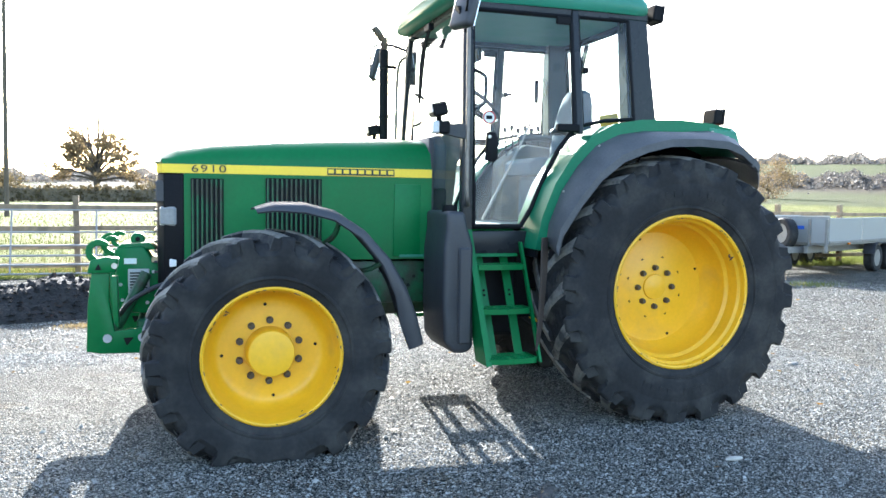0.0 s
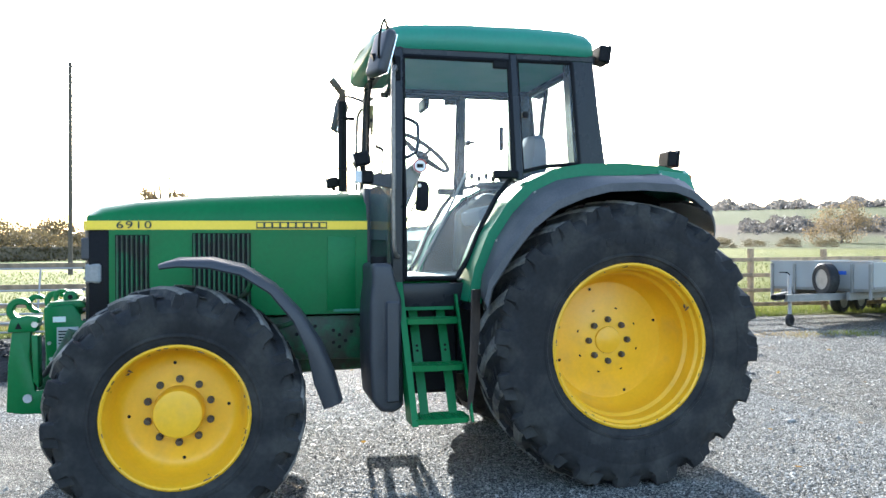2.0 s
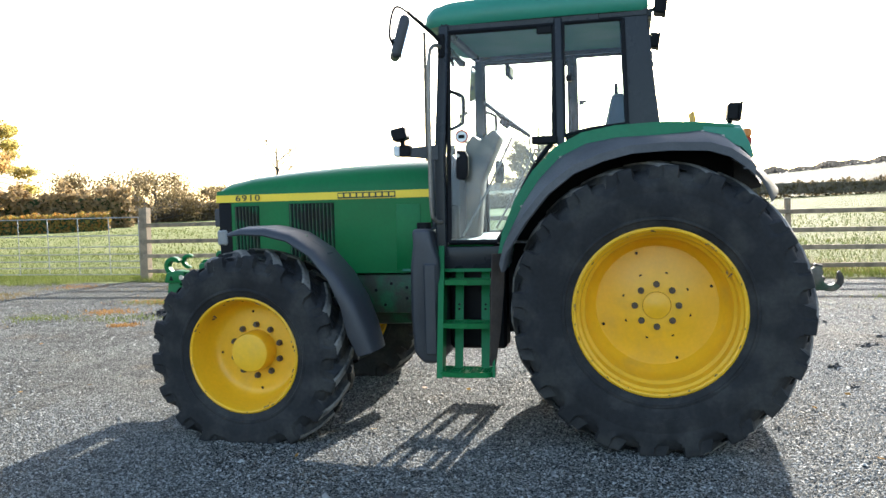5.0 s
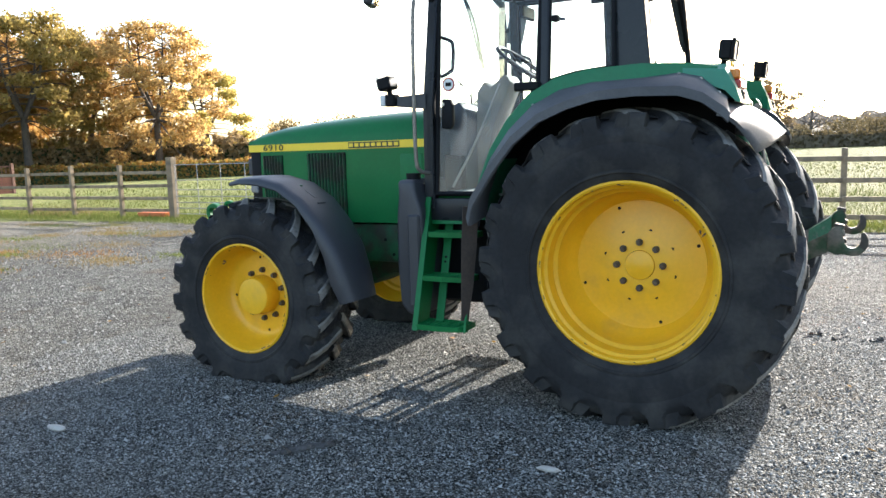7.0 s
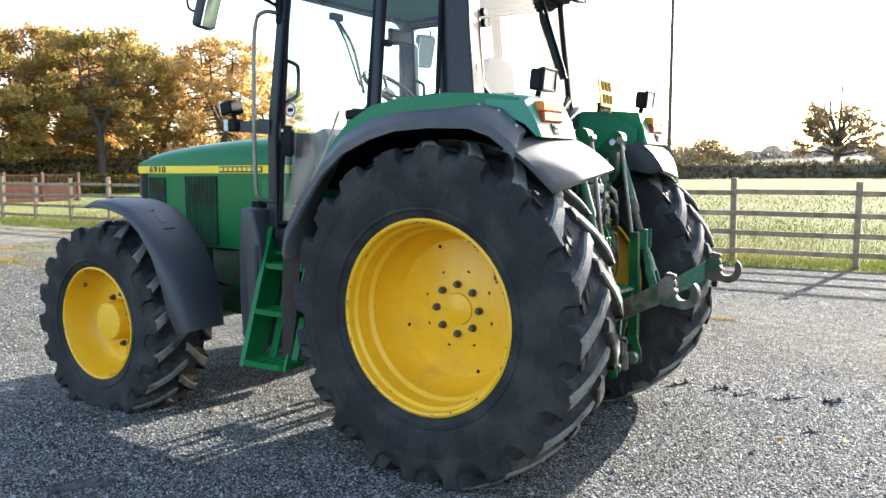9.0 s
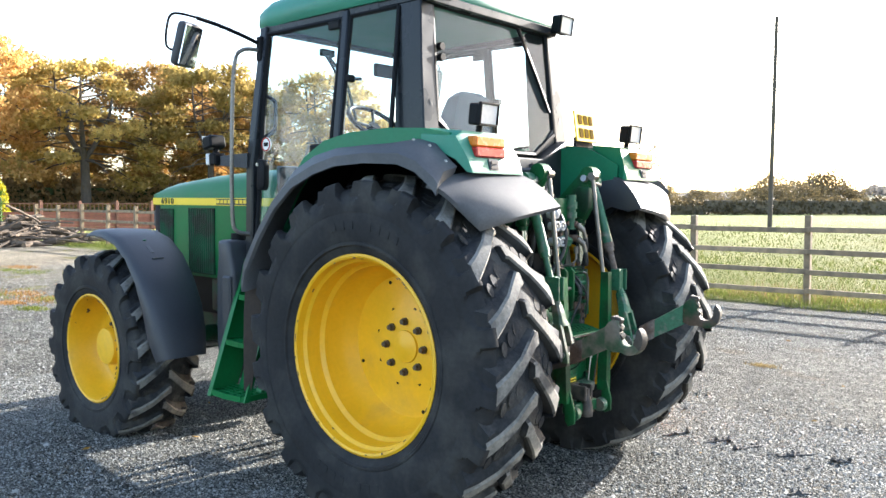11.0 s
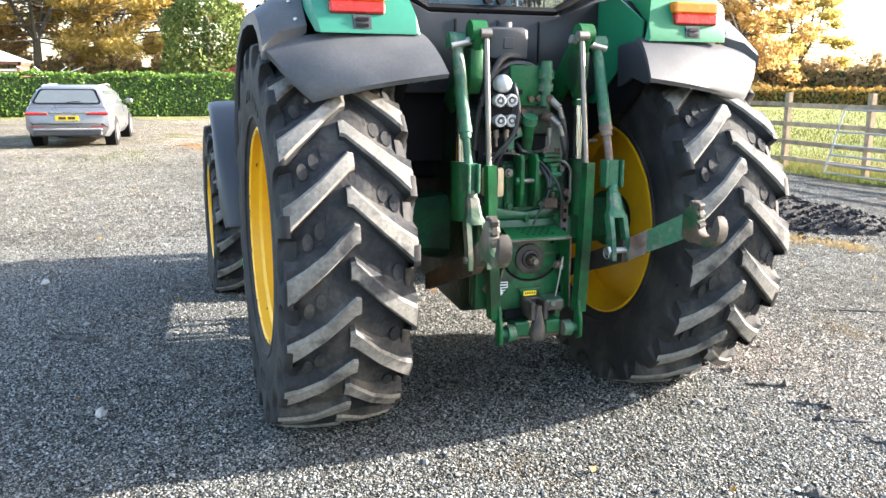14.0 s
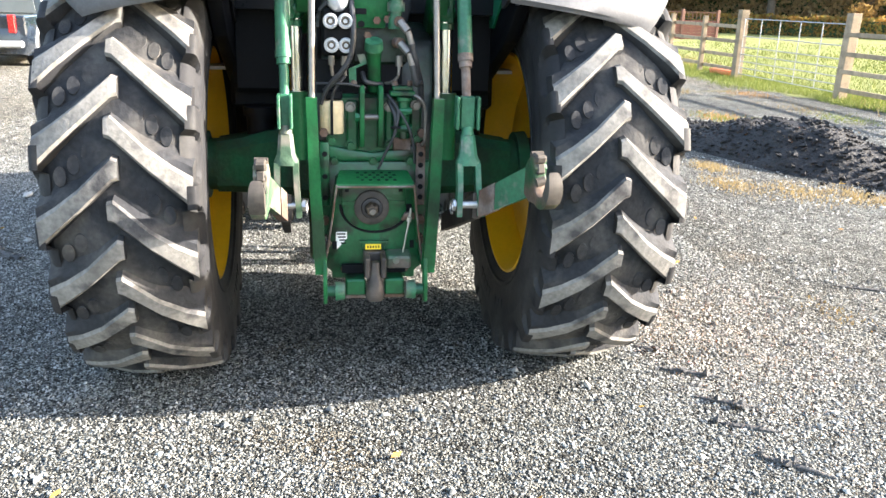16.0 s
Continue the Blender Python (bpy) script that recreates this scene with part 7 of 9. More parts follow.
# ---- trees ----
def leaf_mat(name, a, b, rough=0.7, spec=0.2, through_light=0.33):
    m = bpy.data.materials.new(name)
    m.use_nodes = True
    nt = m.node_tree
    bs = nt.nodes["Principled BSDF"]
    bs.inputs["Roughness"].default_value = rough
    bs.inputs["Specular IOR Level"].default_value = spec
    g = nt.nodes.new("ShaderNodeNewGeometry")
    o = nt.nodes.new("ShaderNodeObjectInfo")
    mx = nt.nodes.new("ShaderNodeMix")
    mx.data_type = "RGBA"
    mx.inputs["A"].default_value, mx.inputs["B"].default_value = (*a, 1), (*b, 1)
    nt.links.new(g.outputs["Random Per Island"], mx.inputs["Factor"])
    mr = nt.nodes.new("ShaderNodeMapRange")
    mr.inputs[3].default_value, mr.inputs[4].default_value = 0.75, 1.25
    nt.links.new(o.outputs["Random"], mr.inputs[0])
    ml = nt.nodes.new("ShaderNodeMix")
    ml.data_type, ml.blend_type = "RGBA", "MULTIPLY"
    ml.inputs["Factor"].default_value = 1.0
    nt.links.new(mx.outputs["Result"], ml.inputs["A"])
    nt.links.new(mr.outputs[0], ml.inputs["B"])
    nt.links.new(ml.outputs["Result"], bs.inputs["Base Color"])
    tr = nt.nodes.new("ShaderNodeBsdfTranslucent")
    nt.links.new(ml.outputs["Result"], tr.inputs[0])
    ms = nt.nodes.new("ShaderNodeMixShader")
    ms.inputs[0].default_value = through_light
    nt.links.new(bs.outputs[0], ms.inputs[1])
    nt.links.new(tr.outputs[0], ms.inputs[2])
    nt.links.new(ms.outputs[0], nt.nodes["Material Output"].inputs[0])
    return m


BARK = mat("bark", (0.085, 0.070, 0.055), 0.95, vary=0.3, scale=3, fine=20, bump=0.02, bump_scale=15)
AUTUMN = leaf_mat("orange_brown_leaves", (0.40, 0.230, 0.076), (0.57, 0.385, 0.150), through_light=0.58)
TAWNY = leaf_mat("tawny_beech_leaves", (0.36, 0.220, 0.080), (0.56, 0.385, 0.145), through_light=0.58)
OCHRE = leaf_mat("ochre_green_leaves", (0.33, 0.250, 0.072), (0.53, 0.385, 0.125), through_light=0.58)
OLIVE = leaf_mat("olive_leaves", (0.24, 0.205, 0.062), (0.50, 0.390, 0.115), through_light=0.58)
BROWN = leaf_mat("brown_twigs", (0.16, 0.115, 0.075), (0.26, 0.19, 0.12))
EVERGREEN = leaf_mat("olive_evergreen", (0.04, 0.075, 0.018), (0.13, 0.15, 0.04))
LIME = leaf_mat("lime_conifer", (0.17, 0.28, 0.02), (0.30, 0.38, 0.03))
GOLD = leaf_mat("golden_conifer", (0.30, 0.30, 0.02), (0.52, 0.44, 0.04))
CRIMSON = leaf_mat("crimson_shrub", (0.25, 0.03, 0.035), (0.38, 0.09, 0.06))
COPPER = leaf_mat("copper_shrub", (0.30, 0.10, 0.05), (0.40, 0.18, 0.08))
LAUREL = leaf_mat("laurel_leaves", (0.035, 0.095, 0.018), (0.16, 0.25, 0.05), 0.35)
BRAMBLE = leaf_mat("field_hedge_leaves", (0.09, 0.072, 0.042), (0.19, 0.145, 0.070))
# aerial haze is painted into this leaf colour: paler and greyer than near trees
FARWOOD = leaf_mat("far_wood_leaves_with_haze", (0.125, 0.115, 0.105), (0.17, 0.155, 0.135))
THICKET = leaf_mat("brown_thicket_leaves", (0.20, 0.145, 0.080), (0.36, 0.255, 0.125), through_light=0.45)
HAZEL = leaf_mat("dull_hazel_leaves", (0.10, 0.085, 0.048), (0.19, 0.145, 0.070))
RUSSET = leaf_mat("russet_oak_leaves", (0.12, 0.095, 0.055), (0.24, 0.17, 0.085))
BEECH = leaf_mat("beech_hedge_leaves", (0.30, 0.13, 0.03), (0.24, 0.20, 0.05))


def leaf_cloud(centres, spread, count, size, seed, flat=0.75):
    """Small folded leaves scattered round the centres."""
    rg = np.random.RandomState(seed)
    c = np.asarray(centres)[rg.randint(0, len(centres), count)]
    d = rg.normal(size=(count, 3))
    d /= np.linalg.norm(d, axis=1, keepdims=True) + 1e-9
    p = c + d * (rg.rand(count, 1) ** 0.55) * spread * np.array([1, 1, flat])
    s = size * (0.6 + 0.8 * rg.rand(count, 1))
    a = rg.normal(size=(count, 3))
    a /= np.linalg.norm(a, axis=1, keepdims=True)
    b = np.cross(a, rg.normal(size=(count, 3)))
    b /= np.linalg.norm(b, axis=1, keepdims=True)
    v = np.stack([p - a * s * 0.5, p + b * s * 0.38, p + a * s * 0.5, p - b * s * 0.38], 1).reshape(-1, 3)
    f = np.arange(count * 4).reshape(-1, 4)
    return v, f


def np_mesh(name, v, f, material):
    me = bpy.data.meshes.new(name)
    me.from_pydata([tuple(q) for q in v.tolist()], [], [tuple(q) for q in f.tolist()])
    me.materials.append(material)
    return me


def make_tree(name, label, h, w, leaf, count, size, seed, at, bare=0.0, trunk_r=0.36, fork=0.22, spread=1.22, turn=0.0, category="tree"):
    rnd = random.Random(seed)
    t = thing(name, label, category, (*at, height(*at)), turn)
    bm = B()
    lean = rnd.uniform(-0.4, 0.4)
    top = Vector((lean, rnd.uniform(-0.4, 0.4), h * 0.82))
    trunk = [Vector((0, 0, -0.4)), Vector((lean * 0.1, 0, h * 0.2)), Vector((lean * 0.5, 0.1, h * 0.5)), top]
    tube(bm, trunk, (trunk_r, trunk_r * 0.16), 9, smooth=4)
    line = smooth_line(trunk, 8)
    tips = []
    for i in range(11):
        k = fork + (0.92 - fork) * i / 10
        p = line[min(len(line) - 1, int(k * len(line)))]
        a = i * 2.4 + rnd.uniform(-0.5, 0.5)
        reach = w * 0.5 * (0.55 + 0.6 * math.sin(math.pi * min(1.0, 0.18 + k))) * rnd.uniform(0.75, 1.1)
        rise = h * rnd.uniform(0.10, 0.22)
        e = p + Vector((math.cos(a) * reach, math.sin(a) * reach, rise))
        mid = p.lerp(e, 0.5) + Vector((rnd.uniform(-0.3, 0.3), rnd.uniform(-0.3, 0.3), rise * 0.1))
        r0 = trunk_r * (0.5 - 0.32 * k)
        tube(bm, [p, mid, e], (r0, r0 * 0.25), 6, smooth=3)
        tips.append(e)
        for j in range(4):
            q = p.lerp(e, rnd.uniform(0.4, 0.95))
            b2 = a + rnd.choice((-1, 1)) * rnd.uniform(0.5, 1.2)
            l2 = reach * rnd.uniform(0.3, 0.55)
            e2 = q + Vector((math.cos(b2) * l2, math.sin(b2) * l2, rnd.uniform(0.2, 0.9) * l2))
            tube(bm, [q, q.lerp(e2, 0.5) + Vector((0, 0, l2 * 0.08)), e2], (r0 * 0.4, r0 * 0.08), 5, smooth=2)
            tips.append(e2)
            if bare:
                for n in range(3):
                    b3 = b2 + rnd.uniform(-1, 1)
                    q3 = q.lerp(e2, rnd.uniform(0.4, 1))
                    e3 = q3 + Vector((math.cos(b3), math.sin(b3), rnd.uniform(0.3, 1.2))) * l2 * 0.5
                    tube(bm, [q3, e3], (r0 * 0.24, r0 * 0.10), 4, smooth=0)
    tips.append(top)
    part("trunk", bm, BARK, t, "brown bark trunk and limbs")
    if count:
        cs = [tuple(q) for q in tips if not bare or rnd.random() > bare]
        v, f = leaf_cloud(cs, spread * w * 0.118, count, size, seed)
        cr = new("crown", np_mesh("crown", v, f, leaf))
        cr.parent = t
    return t


def wood_tree(name, label, h, w, leaf, count, size, seed, at, low=0.22, gaps=0.0, pads=46, trunk_r=0.34):
    """A woodland tree: forked trunk, limbs that each carry a flat spray of leaves, gaps between the sprays."""
    rnd = random.Random(seed)
    rg = np.random.RandomState(seed)
    t = thing(name, label, "tree", (*at, height(*at)))
    bm = B()
    fork = Vector((rnd.uniform(-0.3, 0.3), rnd.uniform(-0.3, 0.3), h * 0.38))
    tube(bm, [(0, 0, -0.4), (fork.x * 0.3, fork.y * 0.4, h * 0.18), fork], (trunk_r, trunk_r * 0.72), 9, smooth=4)
    leaders = []
    for i in range(4):
        a = i * 1.6 + rnd.uniform(-0.4, 0.4)
        e = Vector((math.cos(a) * w * 0.17, math.sin(a) * w * 0.17, h * rnd.uniform(0.80, 0.92)))
        m = fork.lerp(e, 0.5) + Vector((math.cos(a), math.sin(a), 0)) * w * 0.05
        tube(bm, [fork, m, e], (trunk_r * 0.55, trunk_r * 0.10), 7, smooth=4)
        leaders.append((fork, m, e))
    cs, rs = [], []
    for i in range(pads):
        k = (i + 0.5) / pads
        z = h * (low + (0.97 - low) * k ** 0.85)
        u = (z / h - low) / (1 - low)
        reach = 0.5 * w * math.sqrt(max(0.03, 1 - abs(1.75 * u - 0.72) ** 2.4)) * rnd.uniform(0.62, 1.06)
        a = i * 2.399 + rnd.uniform(-0.4, 0.4)
        c = Vector((math.cos(a) * reach, math.sin(a) * reach, z))
        q = rnd.choice(leaders)
        root = q[1].lerp(q[2], min(1.0, max(0.0, (z - q[1].z) / (q[2].z - q[1].z) - 0.25))) if z > q[1].z else fork.lerp(q[1], min(1, max(0, (z / h - 0.3) * 4)))
        tube(bm, [root, root.lerp(c, 0.55) + Vector((0, 0, 0.35)), c], (trunk_r * 0.20, trunk_r * 0.05), 4, smooth=2)
        for j in range(2):
            b2 = a + rnd.uniform(-1.4, 1.4)
            e2 = c + Vector((math.cos(b2), math.sin(b2), rnd.uniform(-0.1, 0.6))) * w * rnd.uniform(0.05, 0.11)
            tube(bm, [root.lerp(c, 0.75), e2], (trunk_r * 0.07, trunk_r * 0.025), 3, smooth=0)
        if rnd.random() >= gaps:
            cs.append(tuple(c))
            rs.append(w * rnd.uniform(0.085, 0.15))
    part("trunk", bm, BARK, t, "dark trunk and forked limbs")
    cs, rs = np.array(cs), np.array(rs)
    pick = rg.choice(len(cs), count, p=rs ** 2 / np.sum(rs ** 2))
    d = rg.normal(size=(count, 3))
    d /= np.linalg.norm(d, axis=1, keepdims=True)
    rad = rs[pick] * rg.rand(count) ** 0.42
    lump = 1 + 0.35 * np.sin(d[:, 0] * 5 + pick) * np.sin(d[:, 1] * 5 + 2 * pick)
    p = cs[pick] + d * (rad * lump)[:, None] * np.array([1, 1, 0.50])
    sz = size * (0.6 + 0.8 * rg.rand(count, 1))
    x = rg.normal(size=(count, 3)) * np.array([1, 1, 0.7])
    x /= np.linalg.norm(x, axis=1, keepdims=True)
    y = np.cross(x, rg.normal(size=(count, 3)))
    y /= np.linalg.norm(y, axis=1, keepdims=True)
    v = np.stack([p - x * sz * 0.55 - y * sz * 0.25, p + y * sz * 0.55, p + x * sz * 0.55 - y * sz * 0.25], 1).reshape(-1, 3)
    cr = new("crown", np_mesh("crown", v, np.arange(count * 3).reshape(-1, 3), leaf))
    cr.parent = t
    return t


kinds = [wood_tree("oak_tree", "autumn oak with orange-brown leaves at the field edge", 12.0, 11.5, AUTUMN, 21000, 0.24, 11, (-66.0, 38.0)),
         wood_tree("oak_tree", "tall oak with ochre and green leaves", 11.8, 10.5, OCHRE, 19000, 0.24, 12, (-76.0, 30.0), gaps=0.1),
         wood_tree("ash_tree", "olive-green tree with thinning leaves", 10.5, 9.0, OLIVE, 14000, 0.23, 13, (-70.0, 46.0), low=0.16, gaps=0.25),
         wood_tree("beech_tree", "copper-brown autumn beech at the wood edge", 12.5, 10.5, TAWNY, 20000, 0.22, 14, (-74.0, 19.0), low=0.08, pads=54),
         wood_tree("birch_tree", "half-bare tree with brown twigs and few leaves", 11.0, 8.5, BROWN, 6500, 0.20, 15, (-78.0, 12.0), gaps=0.35),
         wood_tree("oak_tree", "open oak with thin golden leaves and dark limbs", 11.5, 11.0, OCHRE, 11000, 0.24, 16, (-74.0, -6.0), gaps=0.35, trunk_r=0.40)]
rnd = random.Random(5)
order = (2, 3, 0, 1, 0, 5, 3, 0, 1, 5, 0, 5, 1, 5, 0, 2, 5)
for i, kind in enumerate(order):
    az = radians(-46.4 - i * 4.0 + rnd.uniform(-0.5, 0.5))
    if -89.0 < math.degrees(az) < -81.0:      # a gap in the trees behind the hedge
        continue
    r = (63 if i % 2 else 69) + rnd.uniform(-1.5, 1.5)
    x, y = r * math.sin(az), r * math.cos(az)
    sc = rnd.uniform(0.92, 1.06) * (0.84 if i == 0 else 0.95 if i < 3 else 1.02)
    t = copy_thing(kinds[kind], pose(x, y, height(x, y), 0, 0, rnd.uniform(0, 360)))
    t.scale = (sc, sc, sc * rnd.uniform(0.95, 1.05))

# trees standing clear
def field_oak(at, w, crown, top, leaf, seed):
    """A spreading oak: a stout trunk, arching limbs in a low dome of leaves, dead limbs standing out above."""
    rnd = random.Random(seed)
    t = thing("field_oak", "broad oak with sparse russet leaves and dead top limbs", "tree", (*at, height(*at)))
    bm = B()
    head = Vector((0.1, 0, crown * 0.42))
    tube(bm, [(0, 0, -0.4), (0.05, 0, crown * 0.2), head], (0.42, 0.30), 9, smooth=4)
    tips = []
    for i in range(26):
        a = i * 2.4 + rnd.uniform(-0.3, 0.3)
        lift = (i + 0.5) / 26
        out = w * 0.5 * math.cos(lift * 1.25) * rnd.uniform(0.85, 1.05)
        e = Vector((math.cos(a) * out, math.sin(a) * out, crown * (0.18 + 0.80 * math.sin(lift * 1.45)) * rnd.uniform(0.92, 1.04)))
        p = Vector((0.05, 0, crown * (0.22 + 0.25 * lift)))
        mid = p.lerp(e, 0.55) + Vector((0, 0, crown * 0.08))
        tube(bm, [p, mid, e], (0.15, 0.03), 6, smooth=3)
        for j in range(7):
            q = p.lerp(e, rnd.uniform(0.45, 1.0)) + Vector((0, 0, crown * 0.05))
            b2 = a + rnd.uniform(-1.3, 1.3)
            l2 = w * rnd.uniform(0.06, 0.13)
            e2 = q + Vector((math.cos(b2) * l2, math.sin(b2) * l2, rnd.uniform(-0.15, 0.55) * l2))
            tube(bm, [q, q.lerp(e2, 0.5) + Vector((0, 0, 0.06)), e2], (0.045, 0.012), 4, smooth=1)
            tips.append(tuple(e2))
    for i, (dx, hh) in enumerate(((0.3, 1.0), (-0.9, 0.86), (-1.5, 0.78), (0.9, 0.80), (-2.6, 0.72))):
        e = Vector((dx, rnd.uniform(-0.5, 0.5), top * hh))
        m2 = head.lerp(e, 0.5) + Vector((dx * 0.25, 0, 0))
        tube(bm, [head, m2, e], (0.20, 0.07), 6, smooth=4)
        for j in range(6):
            q = m2.lerp(e, rnd.uniform(0.2, 0.98))
            e2 = q + Vector((rnd.uniform(-0.7, 0.7), rnd.uniform(-0.4, 0.4), rnd.uniform(0.2, 0.7)))
            tube(bm, [q, e2], (0.05, 0.025), 4, smooth=0)
    part("trunk", bm, BARK, t, "grey-brown trunk with arching and dead limbs")
    v, f = leaf_cloud(tips, w * 0.062, 11000, 0.20, seed, 0.6)
    cr = new("crown", np_mesh("crown", v, f, leaf))
    cr.parent = t
    return t


field_oak((-17.0, 146.0), 10.4, 6.2, 9.4, RUSSET, 21).scale = (1.55, 1.55, 1.70)
make_tree("bare_tree", "small bare ash with an open branching crown", 9.0, 6.4, BROWN, 260, 0.22, 22, (-35.6, 71.0), bare=0.8, trunk_r=0.33)
make_tree("bare_tree", "bare hedgerow tree with fine twigs", 6.0, 5.0, BROWN, 220, 0.2, 23, (-4.0, 84.0), bare=0.7, trunk_r=0.18)
make_tree("bare_tree", "bare hedgerow tree behind the field", 5.5, 5.0, BROWN, 260, 0.2, 24, (6.5, 88.0), bare=0.6, trunk_r=0.18)
orange = make_tree("hedgerow_tree", "rounded ochre hedgerow tree", 4.0, 6.0, HAZEL, 5200, 0.22, 25, (-24, 94), spread=2.0, fork=0.08, trunk_r=0.16)
make_tree("hedgerow_oak", "rounded orange-leaved oak in the far hedgerow", 5.2, 7.6, RUSSET, 5000, 0.22, 27, (84, 98), spread=1.9, fork=0.06, trunk_r=0.2)
for x, y, s in ((48, 118, 0.35), (58, 122, 0.4), (-26, 92, 0.75), (-33, 95, 0.7), (-41, 88, 0.75), (-46, 84, 0.7), (-37, 90, 0.65), (-22, 96, 0.55), (-6, 98, 0.5), (2, 95, 0.6), (70, 118, 0.4), (-53, 80, 0.7), (-15, 92, 0.32), (-29, 89, 0.6)):
    t = copy_thing(orange, pose(x, y, height(x, y), 0, 0, x * 31 % 360))
    t.scale = (s, s, s)
DULL_GOLD = leaf_mat("dull_golden_leaves", (0.150, 0.112, 0.058), (0.27, 0.195, 0.090))
golden = make_tree("hedgerow_oak", "golden-leaved oak standing above the field hedge", 4.8, 7.0, DULL_GOLD, 6500, 0.22, 28, (-53.5, 65.0), spread=1.9, fork=0.08, trunk_r=0.2)
for x, y, s in ((-48.3, 68.8, 1.04), (-43.8, 72.5, 0.72)):
    t = copy_thing(golden, pose(x, y, height(x, y), 0, 0, x * 47 % 360))
    t.scale = (s, s, s)
olive = make_tree("hedgerow_tree", "bushy hedgerow tree in brown and olive", 3.4, 5.5, HAZEL, 3800, 0.22, 26, (-27, 86), spread=2.1, fork=0.05, trunk_r=0.12)
for i in range(34):
    az = radians(-30 + i * 2.1 + rnd.uniform(-0.6, 0.6))
    r = rnd.uniform(84, 100)
    x, y = r * math.sin(az), r * math.cos(az)
    t = copy_thing(olive, pose(x, y, height(x, y) - 0.3, 0, 0, i * 77 % 360))
    s = rnd.uniform(0.42, 0.80) if az < 0.03 else rnd.uniform(0.22, 0.42)
    if -0.24 < az < -0.02:      # low in front of the oak
        s *= 0.45
    t.scale = (s * 1.2, s * 1.2, s)


# ---- hedges ----
def hedge(name, label, a, b, h, thick, leaf, per_m, size, seed, kind="stuff", ragged=0.05):
    rg = np.random.RandomState(seed)
    a, b = np.array(a, float), np.array(b, float)
    L = np.linalg.norm(b - a)
    n = int(per_m * L)
    d = (b - a) / L
    nrm = np.array([-d[1], d[0]])
    u = rg.rand(n) * L
    face = rg.rand(n)
    top = face < 0.3
    off = np.where(top, (rg.rand(n) - 0.5) * thick, np.where(face < 0.75, 0.5, -0.5) * thick * (1 + 0.06 * np.sin(u * 2.3)))
    wob = ragged * (np.sin(u * 1.7) + np.sin(u * 4.1 + 1) + np.sin(u * 9.3 + 2) * 0.6)
    z = np.where(top, h + wob, rg.rand(n) * (h + wob))
    xy = a + np.outer(u, d) + np.outer(off, nrm)
    p = np.column_stack([xy, z]) + rg.normal(scale=size * 0.35, size=(n, 3))
    p[:, 2] = np.maximum(p[:, 2], 0.02) + np.array([height(q[0], q[1]) for q in xy])
    v, f = leaf_cloud([(0, 0, 0)], 0.0, n, size, seed + 1)
    v = v.reshape(-1, 4, 3) + p[:, None, :]
    ob = stuff(name, v.reshape(-1, 3).tolist(), f.tolist(), leaf, label, "hedge")
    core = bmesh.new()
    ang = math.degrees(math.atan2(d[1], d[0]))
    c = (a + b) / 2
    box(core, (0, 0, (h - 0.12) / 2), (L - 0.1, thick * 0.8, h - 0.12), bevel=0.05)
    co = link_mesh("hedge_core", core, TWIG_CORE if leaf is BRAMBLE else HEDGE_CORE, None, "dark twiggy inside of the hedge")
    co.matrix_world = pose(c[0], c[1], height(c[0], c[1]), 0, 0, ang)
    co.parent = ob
    return ob


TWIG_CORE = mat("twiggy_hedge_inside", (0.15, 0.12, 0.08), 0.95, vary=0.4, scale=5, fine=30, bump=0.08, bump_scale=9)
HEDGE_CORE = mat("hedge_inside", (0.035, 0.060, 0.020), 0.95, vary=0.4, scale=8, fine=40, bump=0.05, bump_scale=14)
hedge("laurel_hedge", "clipped glossy green laurel hedge", (-34.5, -22), (-34.5, 3.2), 1.78, 1.0, LAUREL, 1250, 0.11, 31)
hedge("laurel_hedge", "clipped glossy green laurel hedge beside the drive", (-37.2, 3.0), (-37.2, 11.0), 1.82, 1.0, LAUREL, 1250, 0.11, 32)
for i, (a, b, hh) in enumerate((((-62, 70), (-30, 75), 1.3), ((-30, 75), (8, 78), 1.3), ((8, 78), (48, 80), 1.2))):
    hedge("field_hedge", "low dark bramble hedge across the field", a, b, hh, 1.8, BRAMBLE, 140, 0.30, 40 + i, ragged=0.12)
for i, (a, b) in enumerate((((-36, 44), (-46, 34)), ((-46, 34), (-56, 21)), ((-56, 21), (-60, 12)))):
    hedge("beech_hedge", "clipped russet and green hedge under the wood", a, b, 1.15, 1.2, BEECH, 260, 0.20, 50 + i)
hedge("undergrowth", "dim brown undergrowth below the trees", (-40, 52), (-62, 26), 2.6, 3.0, THICKET, 420, 0.34, 60, ragged=0.4)
hedge("undergrowth", "dim brown undergrowth behind the garden", (-62, 26), (-66, -22), 2.6, 3.0, THICKET, 420, 0.34, 61, ragged=0.4)
